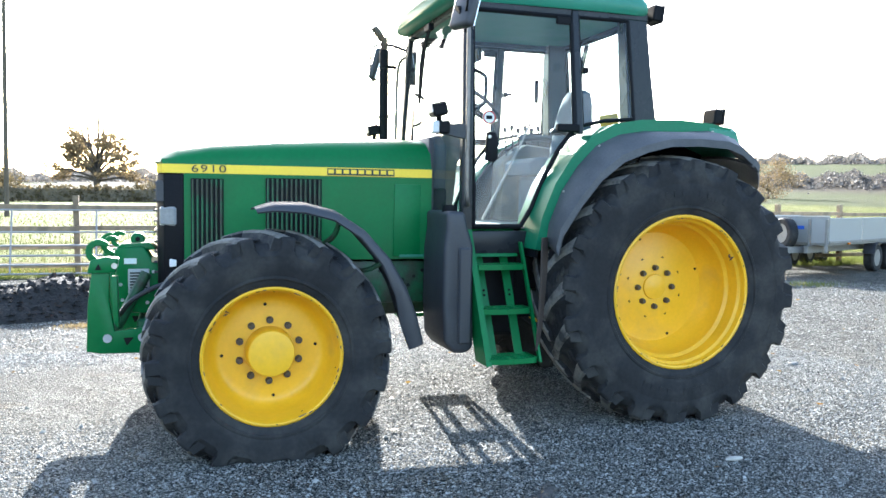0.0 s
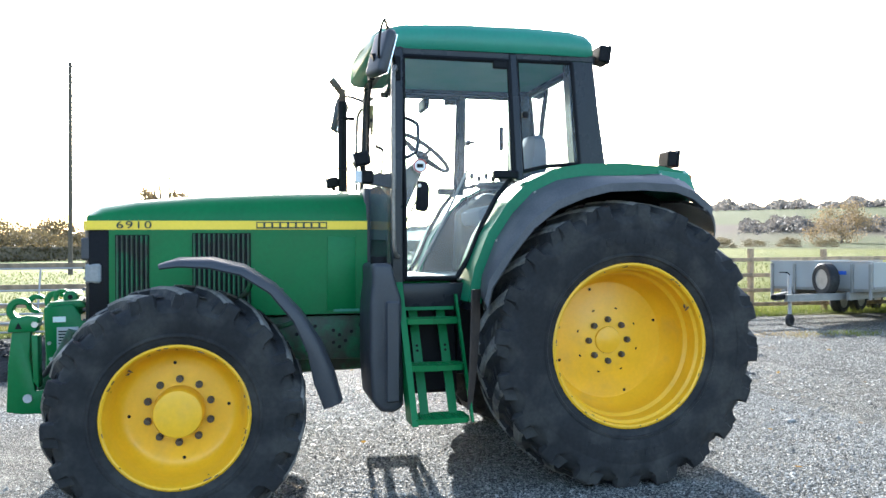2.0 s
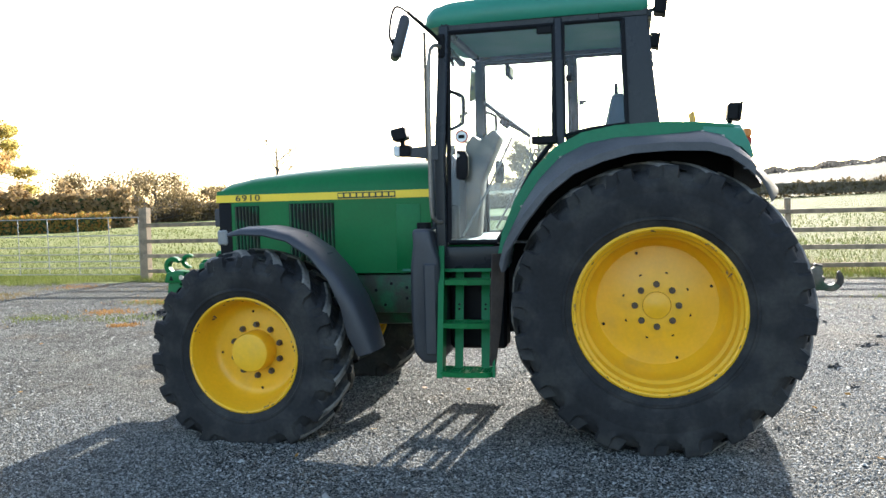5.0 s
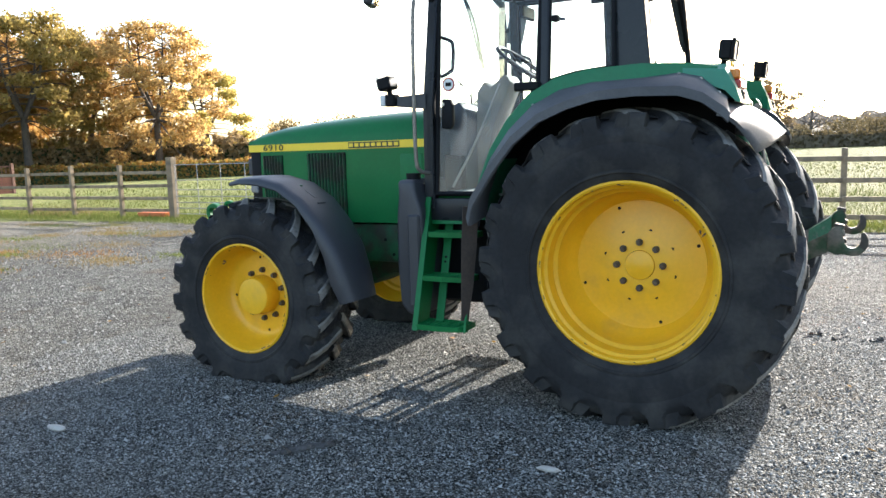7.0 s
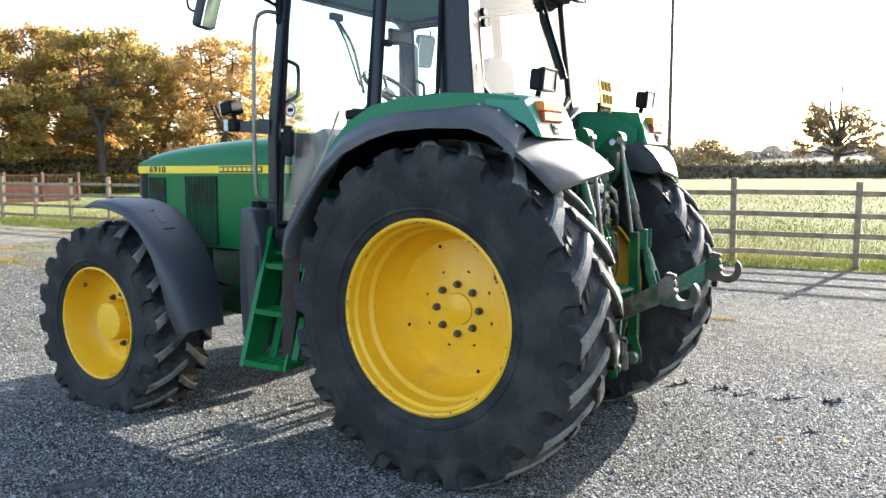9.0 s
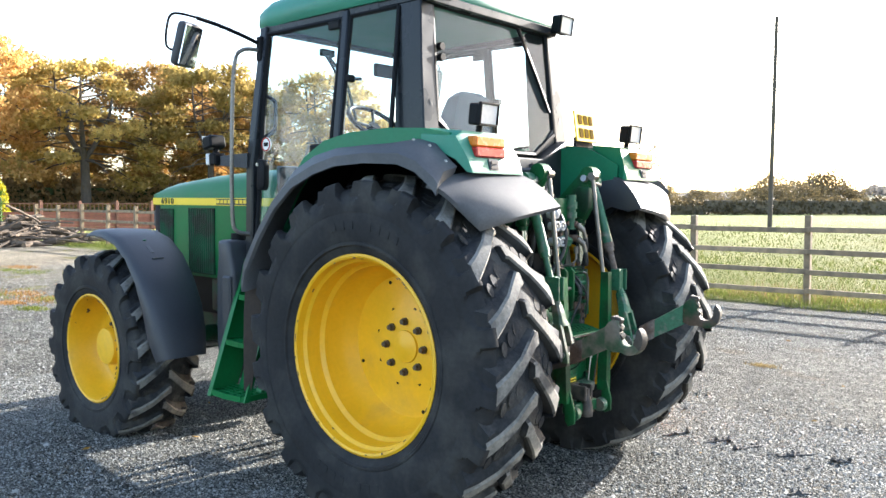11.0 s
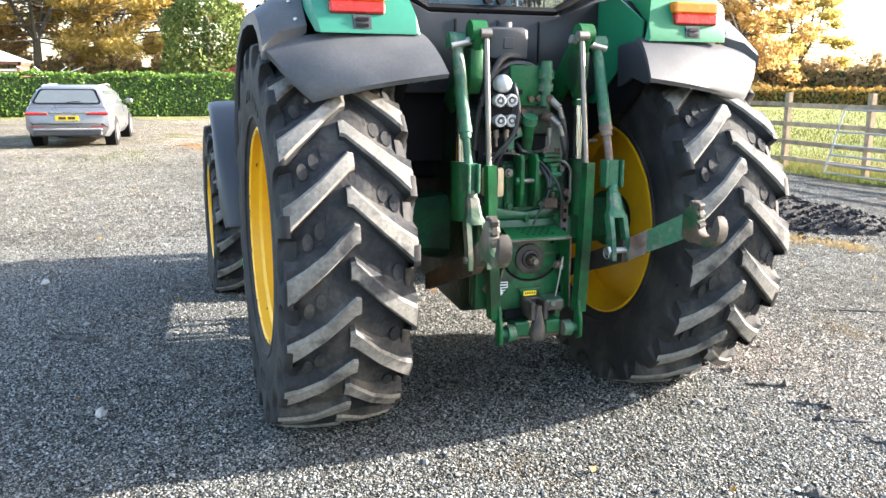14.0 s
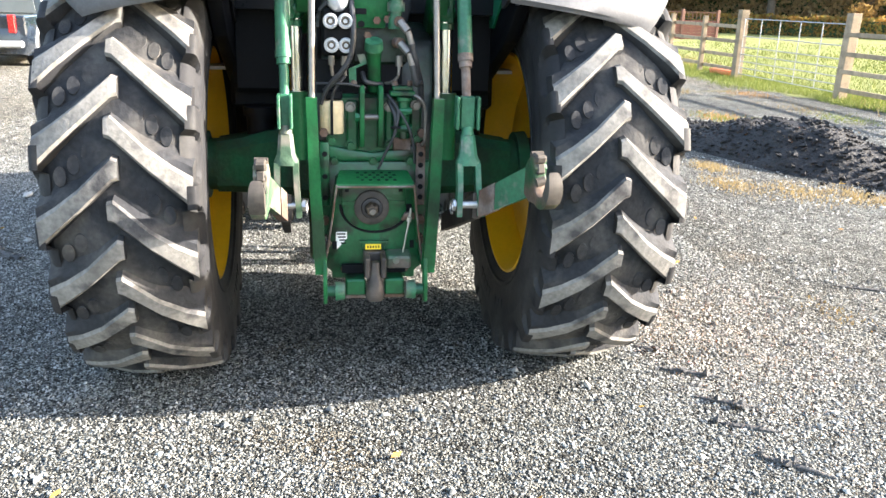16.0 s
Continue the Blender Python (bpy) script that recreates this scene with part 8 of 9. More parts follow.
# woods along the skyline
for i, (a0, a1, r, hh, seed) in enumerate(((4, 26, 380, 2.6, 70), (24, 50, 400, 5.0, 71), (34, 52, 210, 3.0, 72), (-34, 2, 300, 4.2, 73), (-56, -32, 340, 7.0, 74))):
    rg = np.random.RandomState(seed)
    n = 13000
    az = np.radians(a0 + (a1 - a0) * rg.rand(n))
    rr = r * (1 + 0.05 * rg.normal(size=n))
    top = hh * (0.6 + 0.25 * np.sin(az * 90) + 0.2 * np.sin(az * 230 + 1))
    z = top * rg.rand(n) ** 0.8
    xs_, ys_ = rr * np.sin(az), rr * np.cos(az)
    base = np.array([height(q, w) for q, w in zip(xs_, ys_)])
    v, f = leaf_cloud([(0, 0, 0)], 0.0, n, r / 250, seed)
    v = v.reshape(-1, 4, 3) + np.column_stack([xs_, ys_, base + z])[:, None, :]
    stuff("far_wood", v.reshape(-1, 3).tolist(), f.tolist(), FARWOOD, "distant brown woodland on the skyline, haze in its colour", "woodland")


# ---- garden shrubs ----
def shrub(name, label, at, h, w, leaf, count, size, seed, shape="dome"):
    rg = np.random.RandomState(seed)
    t = thing(name, label, "shrub" if shape == "low" else "tree", (*at, height(*at)))
    k = rg.rand(count)
    a = rg.rand(count) * 2 * math.pi
    if shape == "cone":
        rad = w / 2 * (1 - k) ** 0.7 * (1 + 0.18 * np.sin(a * 5 + k * 14))
    else:
        rad = w / 2 * np.sqrt(np.maximum(0.02, 1 - (2 * k - 0.9).clip(0, 1) ** 3.6)) * (1 + 0.10 * np.sin(a * 4 + k * 9))
    rad = rad * (0.75 + 0.3 * rg.rand(count))
    p = np.column_stack([np.cos(a) * rad, np.sin(a) * rad, 0.1 + k * h])
    v, f = leaf_cloud([(0, 0, 0)], 0.0, count, size, seed)
    v = v.reshape(-1, 4, 3) + p[:, None, :]
    ob = new("foliage", np_mesh("foliage", v.reshape(-1, 3), f, leaf))
    ob.parent = t
    part("stem", cyl(B(), (0, 0, -0.1), (0, 0, h * 0.8), w * 0.10, w * 0.03, 8), BARK, t)
    return t


shrub("dome_conifer", "bright lime-green clipped dome conifer behind the hedge", (-41, 4.0), 3.5, 1.6, LIME, 4600, 0.13, 81)
shrub("golden_conifer", "golden-yellow pointed conifer at the hedge end", (-41, 11.9), 3.5, 2.3, GOLD, 4600, 0.14, 82, "cone")
shrub("crimson_shrub", "low crimson shrub behind the hedge", (-41, 2.4), 2.2, 2.3, CRIMSON, 1800, 0.13, 83, "low")
shrub("copper_shrub", "low copper-coloured shrub behind the hedge", (-41.5, 10.0), 2.4, 2.4, COPPER, 1800, 0.13, 84, "low")
shrub("brown_shrub", "low browning shrub behind the hedge", (-41.5, 5.9), 2.3, 2.2, BROWN, 1500, 0.13, 85, "low")
shrub("garden_evergreen", "dense olive-green evergreen in the garden", (-47, 1.3), 6.6, 5.0, EVERGREEN, 10000, 0.22, 86, "dome")
make_tree("silver_birch", "slender pale bare birch in the garden", 5.2, 2.4, COPPER, 120, 0.14, 88, (-42.0, 10.6), bare=0.8, trunk_r=0.07)

# ---- log pile ----
logs = tagged(new("log_pile"), "heap of cut logs and split branches on the gravel", "log pile")
logs.location = (-27.0, 8.3, 0)
LOG = mat("cut_log_bark", (0.095, 0.072, 0.052), 0.95, vary=0.35, scale=5, fine=30, bump=0.01, per_object=0.4)
CUT = mat("sawn_log_end", (0.19, 0.135, 0.085), 0.85, vary=0.2, scale=8, per_object=0.25)
rnd = random.Random(9)
for i in range(170):
    k = rnd.random() ** 0.7
    rise = (1 - k) * 1.05
    a = rnd.uniform(0, 6.283)
    c = Vector((math.cos(a) * k * 1.3, math.sin(a) * k * 2.3 - 0.3, 0.06 + rise * rnd.uniform(0.55, 1.0)))
    thin = rnd.random()
    r, L = (rnd.uniform(0.025, 0.055), rnd.uniform(0.9, 2.4)) if thin < 0.65 else (rnd.uniform(0.07, 0.14), rnd.uniform(0.35, 0.9))
    d = Vector((rnd.uniform(-0.5, 0.5), rnd.choice((-1, 1)) * rnd.uniform(0.4, 1), rnd.uniform(-0.28, 0.16))).normalized()
    c.z = max(c.z, L / 2 * abs(d.z) + r * 0.6)
    bow = Vector((rnd.uniform(-0.1, 0.1), rnd.uniform(-0.05, 0.05), rnd.uniform(-0.02, 0.08))) * L
    lg = part("log", tube(B(), [c - d * L / 2, c + bow, c + d * L / 2], (r, r * 0.75), 7, smooth=2), LOG, logs)
    if thin >= 0.65:
        for q, e in ((c + d * L / 2, 1), (c - d * L / 2, -1)):
            part("cut_end", cyl(B(), q - d * 0.01 * e, q + d * 0.006 * e, r * (0.72 if e > 0 else 0.95), r * (0.70 if e > 0 else 0.92), 8), CUT, lg)

# ---- heaps of road planings ----
DARK_GRAVEL = mat("dark_gravel", (0.060, 0.058, 0.054), 0.9, vary=0.4, scale=9, fine=60, bump=0.02, bump_scale=40)
PLANINGS = mat("dark_planings", (0.024, 0.023, 0.022), 0.85, vary=0.45, scale=6, fine=45, bump=0.03, bump_scale=30, island=0.5, spec=0.2)


def heap(at, lx, ly, h, turn, seed, stones=3600):
    rg = np.random.RandomState(seed)
    n, m = (44, 30) if stones > 500 else (20, 8)
    vs, fs = [], []
    for i in range(n + 1):
        for j in range(m + 1):
            u, w = i / n * 2 - 1, j / m * 2 - 1
            r = math.hypot(u, w)
            x, y = u * lx / 2, w * ly / 2
            z = h * max(0.0, 1 - r ** 1.6) * (0.75 + 0.5 * noise.noise((x * 1.1 + seed, y * 1.1, 0))) + min(1.0, h * 4) * (0.07 * noise.noise((x * 3, y * 3, seed)) + 0.014 * noise.noise((x * 9, y * 9, seed))) * (r < 0.98)
            vs.append((x, y, z if r < 1 else -0.02))
    for i in range(n):
        for j in range(m):
            k = i * (m + 1) + j
            fs.append((k, k + m + 1, k + m + 2, k + 1))
    base = len(vs)
    for i in range(stones):
        k = rg.randint(0, base)
        x, y, z = vs[k]
        if z < 0.0 and rg.rand() > 0.1:
            continue
        s = (0.010 + 0.034 * rg.rand() ** 3) * (1.0 if stones > 500 else 0.6)
        c = np.array([x + rg.normal() * 0.02, y + rg.normal() * 0.02, max(z, 0) + s * 0.2])
        o = len(vs)
        q = rg.normal(size=(6, 3)) * 0.25 + np.array([[1, 0, 0], [-1, 0, 0], [0, 1, 0], [0, -1, 0], [0, 0, 0.7], [0, 0, -0.7]])
        vs += [tuple(c + s * e) for e in q]
        fs += [(o + a, o + b, o + c2) for a, b, c2 in ((0, 2, 4), (2, 1, 4), (1, 3, 4), (3, 0, 4), (2, 0, 5), (1, 2, 5), (3, 1, 5), (0, 3, 5))]
    ob = stuff("planings_heap", vs, fs, PLANINGS if stones > 500 else DARK_GRAVEL, "long low heap of dark road planings" if stones > 500 else "dark scuffed ridge of gravel", "gravel heap")
    ob.matrix_world = pose(*at, 0, 0, turn)
    return ob


heap((-4.95, 5.30, 0), 4.7, 2.1, 0.46, 15, 3, 5200)
for i, (x, y, L, a) in enumerate(((2.9, 2.2, 0.55, 20), (3.3, 2.6, 0.4, -15), (3.0, 3.0, 0.6, 30), (2.5, 3.2, 0.35, 5), (3.6, 3.4, 0.5, -25), (2.2, 2.7, 0.3, 40), (4.2, 3.9, 0.7, 10), (1.9, 4.2, 0.5, -10), (-1.5, -2.2, 0.4, 50))):
    heap((x, y, 0.004), L, 0.09, 0.022, a, 11 + i, 60)
for i, (x, y, L, a) in enumerate(((0.543, 1.46, 0.30, 65), (0.826, 1.48, 0.27, 60), (1.046, 1.48, 0.24, 65), (1.338, 1.51, 0.29, 50), (1.61, 1.57, 0.14, 21), (0.27, 1.375, 0.15, 57), (-0.445, 3.09, 0.46, 63), (1.587, 0.80, 0.12, 39))):
    heap((x, y, 0.006), L, 0.032, 0.013, a, 31 + i, 14)      # tread prints

# ---- flatbed trailer ----
ALU = mat("brushed_aluminium_side", (0.33, 0.33, 0.315), 0.5, metal=0.3, vary=0.06, scale=3, fine=60)
TRAILER_GREY = mat("galvanised_chassis", (0.24, 0.23, 0.21), 0.55, metal=0.4, vary=0.2, scale=6)
tr = thing("flatbed_trailer", "galvanised flatbed trailer with dropped aluminium sides", "trailer", (8.9, 6.9, 0), 23.9)
part("deck", box(B(), (2.45, 1.0, 0.66), (4.9, 2.0, 0.06), bevel=0.006), TRAILER_GREY, tr)
for i in range(3):
    p = part("side_panel", box(B(), (0.82 + i * 1.63, 0.0, 0.93), (1.60, 0.03, 0.50), bevel=0.006), ALU, tr, "aluminium drop side")
    part("lower_rail", box(B(), (0.82 + i * 1.63, -0.02, 0.70), (1.60, 0.03, 0.05), bevel=0.004), TRAILER_GREY, p)
    part("side_panel", box(B(), (0.82 + i * 1.63, 2.0, 0.93), (1.60, 0.03, 0.50), bevel=0.006), ALU, tr)
hb = part("headboard", box(B(), (0.0, 1.0, 0.93), (0.03, 1.96, 0.50), bevel=0.006), ALU, tr, "aluminium headboard")
part("badge", box(B(), (-0.018, 0.55, 0.98), (0.006, 0.16, 0.07)), mat("blue_badge", (0.03, 0.10, 0.45), 0.5), hb, "small blue badge")
for y in (0.02, 0.36, 1.5, 1.98):
    part("stanchion", box(B(), (-0.03, y, 0.82), (0.05, 0.05, 0.66), bevel=0.004), TRAILER_GREY, tr)
for z in (1.19,):
    part("top_rail", box(B(), (0.0, 1.0, z), (0.05, 2.04, 0.03), bevel=0.004), ALU, tr)
for y in (0.35, 1.65):
    part("chassis_beam", box(B(), (2.3, y, 0.55), (5.0, 0.07, 0.15), bevel=0.006), TRAILER_GREY, tr)
for s, y in ((1, 0.35), (-1, 1.65)):
    bm = B()
    prism(bm, [(0.3, 0), (0.3, 0.07), (-1.35, s * 0.55 + 0.07), (-1.35, s * 0.55)], 0.47, 0.60, "z")
    for v in bm.verts:
        v.co.y += y
    part("drawbar", bm, TRAILER_GREY, tr)
part("coupling", box(B(), (-1.5, 1.0, 0.56), (0.35, 0.12, 0.10), bevel=0.02), BLACK, tr)


def small_wheel(name, parent, c, r, w, rim_m):
    bm = B()
    lathe(bm, [(r * 0.62, -w / 2), (r * 0.9, -w / 2), (r, -w * 0.36), (r, w * 0.36), (r * 0.9, w / 2), (r * 0.62, w / 2)], 32, closed=True)
    t = part(name, bm, RUBBER, parent, "black rubber tyre")
    t.location = c
    bm = B()
    lathe(bm, [(r * 0.62, -w * 0.45), (r * 0.56, -w * 0.42), (r * 0.52, -w * 0.2), (r * 0.2, -w * 0.22), (0.01, -w * 0.25)], 28)
    lathe(bm, [(r * 0.62, w * 0.45), (r * 0.56, w * 0.42), (r * 0.52, w * 0.2), (r * 0.2, w * 0.22), (0.01, w * 0.25)], 28)
    part("rim", bm, rim_m, t, "pale steel rim")
    return t


for y in (-0.02, 2.02):
    for x in (2.6, 3.4, 4.2):
        small_wheel("trailer_wheel", tr, (x, y + (0.12 if y < 1 else -0.12), 0.30), 0.30, 0.2, TRAILER_GREY)
    part("wheel_arch", sheet(B(), [((2.21, 0.40), y - 0.05, y + 0.2), ((2.3, 0.60), y - 0.05, y + 0.2), ((2.45, 0.64), y - 0.05, y + 0.2), ((4.35, 0.64), y - 0.05, y + 0.2), ((4.5, 0.60), y - 0.05, y + 0.2), ((4.6, 0.40), y - 0.05, y + 0.2)], 0.02), PLASTIC, tr)
sp = small_wheel("spare_wheel", tr, (-0.25, 0.75, 0.86), 0.31, 0.2, TRAILER_GREY)
sp.rotation_euler = (0, 0, radians(62))
part("jockey_post", cyl(B(), (-1.1, 1.0, 0.22), (-1.1, 1.0, 0.95), 0.035), GALV, tr)
small_wheel("jockey_wheel", tr, (-1.1, 1.0, 0.11), 0.11, 0.08, BLACK)
part("jockey_handle", tube(B(), [(-1.1, 1.0, 0.95), (-1.1, 1.05, 1.0), (-1.1, 1.2, 1.0)], 0.012, 6), BLACK, tr)
part("marker_lamp", box(B(), (0.95, -0.03, 0.66), (0.09, 0.03, 0.04)), ORANGE, tr)


# ---- parked estate car and pick-up ----
def car_body(bm, sections):
    """Sections along x of half widths and heights, mirrored."""
    rings = []
    for x, pts in sections:
        rings.append([(x, -y, z) for y, z in pts] + [(x, y, z) for y, z in pts[::-1]])
    return loft(bm, rings)


def parked_car(name, label, at, turn, L, W, H, paint, estate=True):
    c = thing(name, label, "car", at, turn)
    w = W / 2
    bm = B()
    # lower body; x runs from the tail (0) to the nose (L)
    low = [(0.0, 0.80, 0.42, 0.72), (0.06, 0.96, 0.30, 0.92), (0.3, 1.0, 0.25, 0.98), (1.2, 1.0, 0.22, 0.98), (L * 0.55, 1.0, 0.22, 0.97), (L * 0.74, 0.99, 0.22, 0.93), (L * 0.92, 0.95, 0.24, 0.80), (L * 0.985, 0.85, 0.30, 0.66), (L, 0.7, 0.38, 0.55)]
    car_body(bm, [(x, [(w * k * 0.88, zl), (w * k, zl + 0.16), (w * k, zh - 0.18), (w * k * 0.95, zh - 0.03), (w * k * 0.85, zh)]) for x, k, zl, zh in low])
    body = part("body", bm, paint, c, angle=40)
    bm = B()
    if estate:
        top = [(0.10, 0.86, 0.97), (0.24, 0.80, 1.18), (0.40, 0.73, 1.36), (0.50, 0.70, 1.42), (0.9, 0.69, 1.45), (L * 0.42, 0.70, H), (L * 0.53, 0.71, H - 0.04), (L * 0.62, 0.76, 1.22), (L * 0.73, 0.82, 0.94)]
    else:
        top = [(L * 0.36, 0.84, 0.98), (L * 0.37, 0.78, H - 0.15), (L * 0.40, 0.74, H - 0.02), (L * 0.50, 0.74, H), (L * 0.62, 0.74, H - 0.04), (L * 0.70, 0.78, H - 0.35), (L * 0.76, 0.84, 1.05)]
    base = 0.94 if estate else 0.98
    car_body(bm, [(x, [(w * 0.90, base - 0.02), (w * (0.86 + 0.08 * (k - 0.8)), base + (z - base) * 0.5), (w * k, z - 0.05 * (z - base) / 0.5), (w * k * 0.85, z)]) for x, k, z in top])
    part("roof", bm, paint, c, angle=40)
    dark = CARGLASS
    for s in (-1, 1):
        bm = B()
        y = lambda z: s * w * (0.905 - (0.165 if estate else 0.115) * (z - base) / (H - base)) + s * 0.008
        if estate:
            q = [(0.42, 1.04), (0.68, 1.32), (L * 0.45, 1.35), (L * 0.57, 1.26), (L * 0.68, 1.02)]
        else:
            q = [(L * 0.385, 1.08), (L * 0.39, H - 0.18), (L * 0.61, H - 0.17), (L * 0.72, 1.10)]
        vs = [bm.verts.new((a, y(b), b)) for a, b in q]
        bm.faces.new(vs)
        vs2 = [bm.verts.new((a, y(b) - s * 0.03, b)) for a, b in q]
        bm.faces.new(vs2[::-1])
        for i in range(len(q)):
            j = (i + 1) % len(q)
            bm.faces.new((vs[i], vs[j], vs2[j], vs2[i]))
        part("side_window", bm, dark, c, "dark tinted side glass")
        part("door_mirror", box(B(), (L * 0.66, s * (w + 0.09), 1.03), (0.12, 0.17, 0.13), bevel=0.03), paint, c)
        part("tail_light", box(B(), (0.035 if estate else -0.01, s * w * 0.70, 0.80 if estate else 0.90), (0.10, w * 0.52 if estate else 0.14, 0.065 if estate else 0.36), bevel=0.018), RED, c, "red tail light")
    if estate:
        bm = B()
        def tail(z):
            return 0.10 + (z - 0.97) * (0.667 if z < 1.18 else 0.75)

        for k, off, name, m in ((1.0, 0.006, "screen_surround", BLACK), (0.93, 0.013, "rear_screen", dark)):
            outline = [(hw * k, 1.18 + (z - 1.18) * (1.0 if k == 1.0 else 0.86)) for hw, z in ((w * 0.76, 1.03), (w * 0.79, 1.07), (w * 0.66, 1.34), (w * 0.60, 1.365))]
            ring = [(y, z) for y, z in outline] + [(-y, z) for y, z in outline[::-1]]
            bm = B()
            loft(bm, [[(tail(z) - 0.03 + d - off, y, z) for y, z in ring] for d in (0.0, 0.05)])
            part(name, bm, m, c, "grey rear window" if m is dark else "black window surround")
        part("roof_rail", tube(B(), [(0.7, -w * 0.66, 1.41), (0.9, -w * 0.66, 1.445), (2.4, -w * 0.66, 1.465), (2.7, -w * 0.66, 1.42)], 0.015, 6), GALV, c)
        part("roof_rail", tube(B(), [(0.7, w * 0.66, 1.41), (0.9, w * 0.66, 1.445), (2.4, w * 0.66, 1.465), (2.7, w * 0.66, 1.42)], 0.015, 6), GALV, c)
        part("rear_wiper", tube(B(), [(0.09, 0, 1.06), (0.10, -0.14, 1.075), (0.10, -0.30, 1.075)], 0.009, 6), BLACK, c)
        part("bumper_trim", box(B(), (0.02, 0, 0.44), (0.08, W * 0.8, 0.05), bevel=0.02), GALV, c)
        part("lower_valance", box(B(), (0.06, 0, 0.345), (0.16, W * 0.80, 0.13), bevel=0.03), PLASTIC, c)
        for s in (-1, 1):
            part("reflector", box(B(), (0.045, s * w * 0.70, 0.505), (0.10, 0.30, 0.025), bevel=0.008), RED, c)
            part("haunch_line", tube(B(), [(0.25, s * (w + 0.001), 0.80), (2.4, s * (w + 0.002), 0.82), (4.0, s * w, 0.78)], 0.008, 5), paint, c)
        part("chrome_strip", box(B(), (0.01, 0, 0.83), (0.04, W * 0.62, 0.02)), CHROME, c)
    else:
        part("load_bed", box(B(), (L * 0.175, 0, 0.86), (L * 0.34, W * 0.97, 0.40), bevel=0.03), paint, c)
        part("rear_bumper", box(B(), (-0.08, 0, 0.50), (0.16, W * 0.92, 0.14), bevel=0.03), GALV, c, "pale steel rear bumper")
        bm = B()
        prism(bm, [(-w * 0.7, 1.08), (w * 0.7, 1.08), (w * 0.66, H - 0.18), (-w * 0.66, H - 0.18)], L * 0.352, L * 0.362, "x")
        part("rear_screen", bm, dark, c)
    pl = part("number_plate", box(B(), (-0.012 if estate else -0.17, 0, 0.70 if estate else 0.60), (0.04, 0.5, 0.11)), PLATE, c, "yellow number plate")
    for i in range(2):
        part("plate_bar", box(B(), (-0.034 if estate else -0.192, -0.1 + 0.2 * i, 0.70 if estate else 0.60), (0.003, 0.16, 0.06)), FIG, pl)
    for s in (-1, 1):
        for x in (L * 0.2, L * 0.8):
            r = 0.335 if estate else 0.38
            small_wheel("wheel", c, (x, s * (w - 0.075), r), r, 0.22, GALV)
            part("wheel_arch", cyl(B(), (x, s * (w - 0.24), r), (x, s * (w + 0.004), r), r * 1.10, n=28), BLACK, c)
            if not estate:
                part("arch_flare", prism(B(), [(x + q * r * math.cos(radians(a)), r + q * r * math.sin(radians(a))) for q, arc in ((1.30, range(-10, 191, 20)), (1.08, range(190, -11, -20))) for a in arc], s * (w - 0.06), s * (w + 0.03), "y", bevel=0.01), ARCH_SILVER, c, "pale silver arch flare")
        if not estate:
            part("side_step", box(B(), (L * 0.5, s * (w + 0.02), 0.40), (L * 0.36, 0.10, 0.06), bevel=0.02), ARCH_SILVER, c, "pale side step")
    return c


CARGLASS = mat("grey_car_glass", (0.10, 0.115, 0.12), 0.06, vary=0.05, spec=0.8)
SILVER = mat("silver_car_paint", (0.185, 0.190, 0.205), 0.32, metal=0.5, vary=0.04, scale=2, coat=0.6)
ARCH_SILVER = mat("pale_silver_trim", (0.34, 0.35, 0.35), 0.4, vary=0.06, scale=3)
NAVY = mat("navy_car_paint", (0.011, 0.017, 0.026), 0.25, vary=0.06, scale=2, coat=0.8)
parked_car("estate_car", "silver estate car parked on the drive", (-17.0, -3.64, 0), 175.5, 4.9, 1.88, 1.46, SILVER)
parked_car("pickup", "dark blue pick-up truck parked on the drive", (-14.3, -6.9, 0), 182.7, 5.1, 1.82, 1.78, NAVY, estate=False)

# ---- bins, garden room and house ----
BIN = mat("grey_bin_plastic", (0.035, 0.038, 0.042), 0.6, vary=0.1)
for i, (y, h, m) in enumerate(((-8.0, 0.80, BIN), (-8.65, 0.80, BIN), (-9.25, 0.75, BIN))):
    b = thing("plastic_bin", "round plastic garden bin in front of the hedge", "bin", (-33.3, y, 0), group="bins by the hedge")
    part("tub", cyl(B(), (0, 0, 0), (0, 0, h), 0.22, 0.29, 20), m, b)
    part("rim", cyl(B(), (0, 0, h - 0.05), (0, 0, h), 0.31, 0.31, 20), m, b)
WOODBROWN = mat("brown_window_frame", (0.16, 0.065, 0.04), 0.6, vary=0.1)
PANE = mat("pale_reflecting_pane", (0.55, 0.60, 0.62), 0.12, vary=0.15, scale=1.2, spec=0.8)
POLYROOF = mat("pale_roof_sheet", (0.62, 0.66, 0.68), 0.35, vary=0.05, scale=1)
cons = thing("garden_room", "brown-framed conservatory with a pale glazed roof", "conservatory", (-43, -8.0, 0))
part("base_wall", box(B(), (0, -4.2, 0.35), (3.2, 8.4, 0.7)), mat("brick_plinth", (0.28, 0.15, 0.10), 0.85, vary=0.25, scale=12), cons)
for i in range(6):
    y = -0.05 - i * 1.66
    part("mullion", box(B(), (1.6, y, 1.5), (0.10, 0.10, 1.6)), WOODBROWN, cons)
for i in range(5):
    y = -0.88 - i * 1.66
    part("pane", box(B(), (1.58, y, 1.4), (0.03, 1.56, 1.3)), PANE, cons)
    part("transom", box(B(), (1.61, y, 1.92), (0.08, 1.56, 0.06)), WOODBROWN, cons)
part("end_wall", box(B(), (0, 0.0, 1.5), (3.2, 0.08, 1.6)), WOODBROWN, cons)
part("eaves_beam", box(B(), (1.62, -4.2, 2.33), (0.16, 8.6, 0.14)), WOODBROWN, cons)
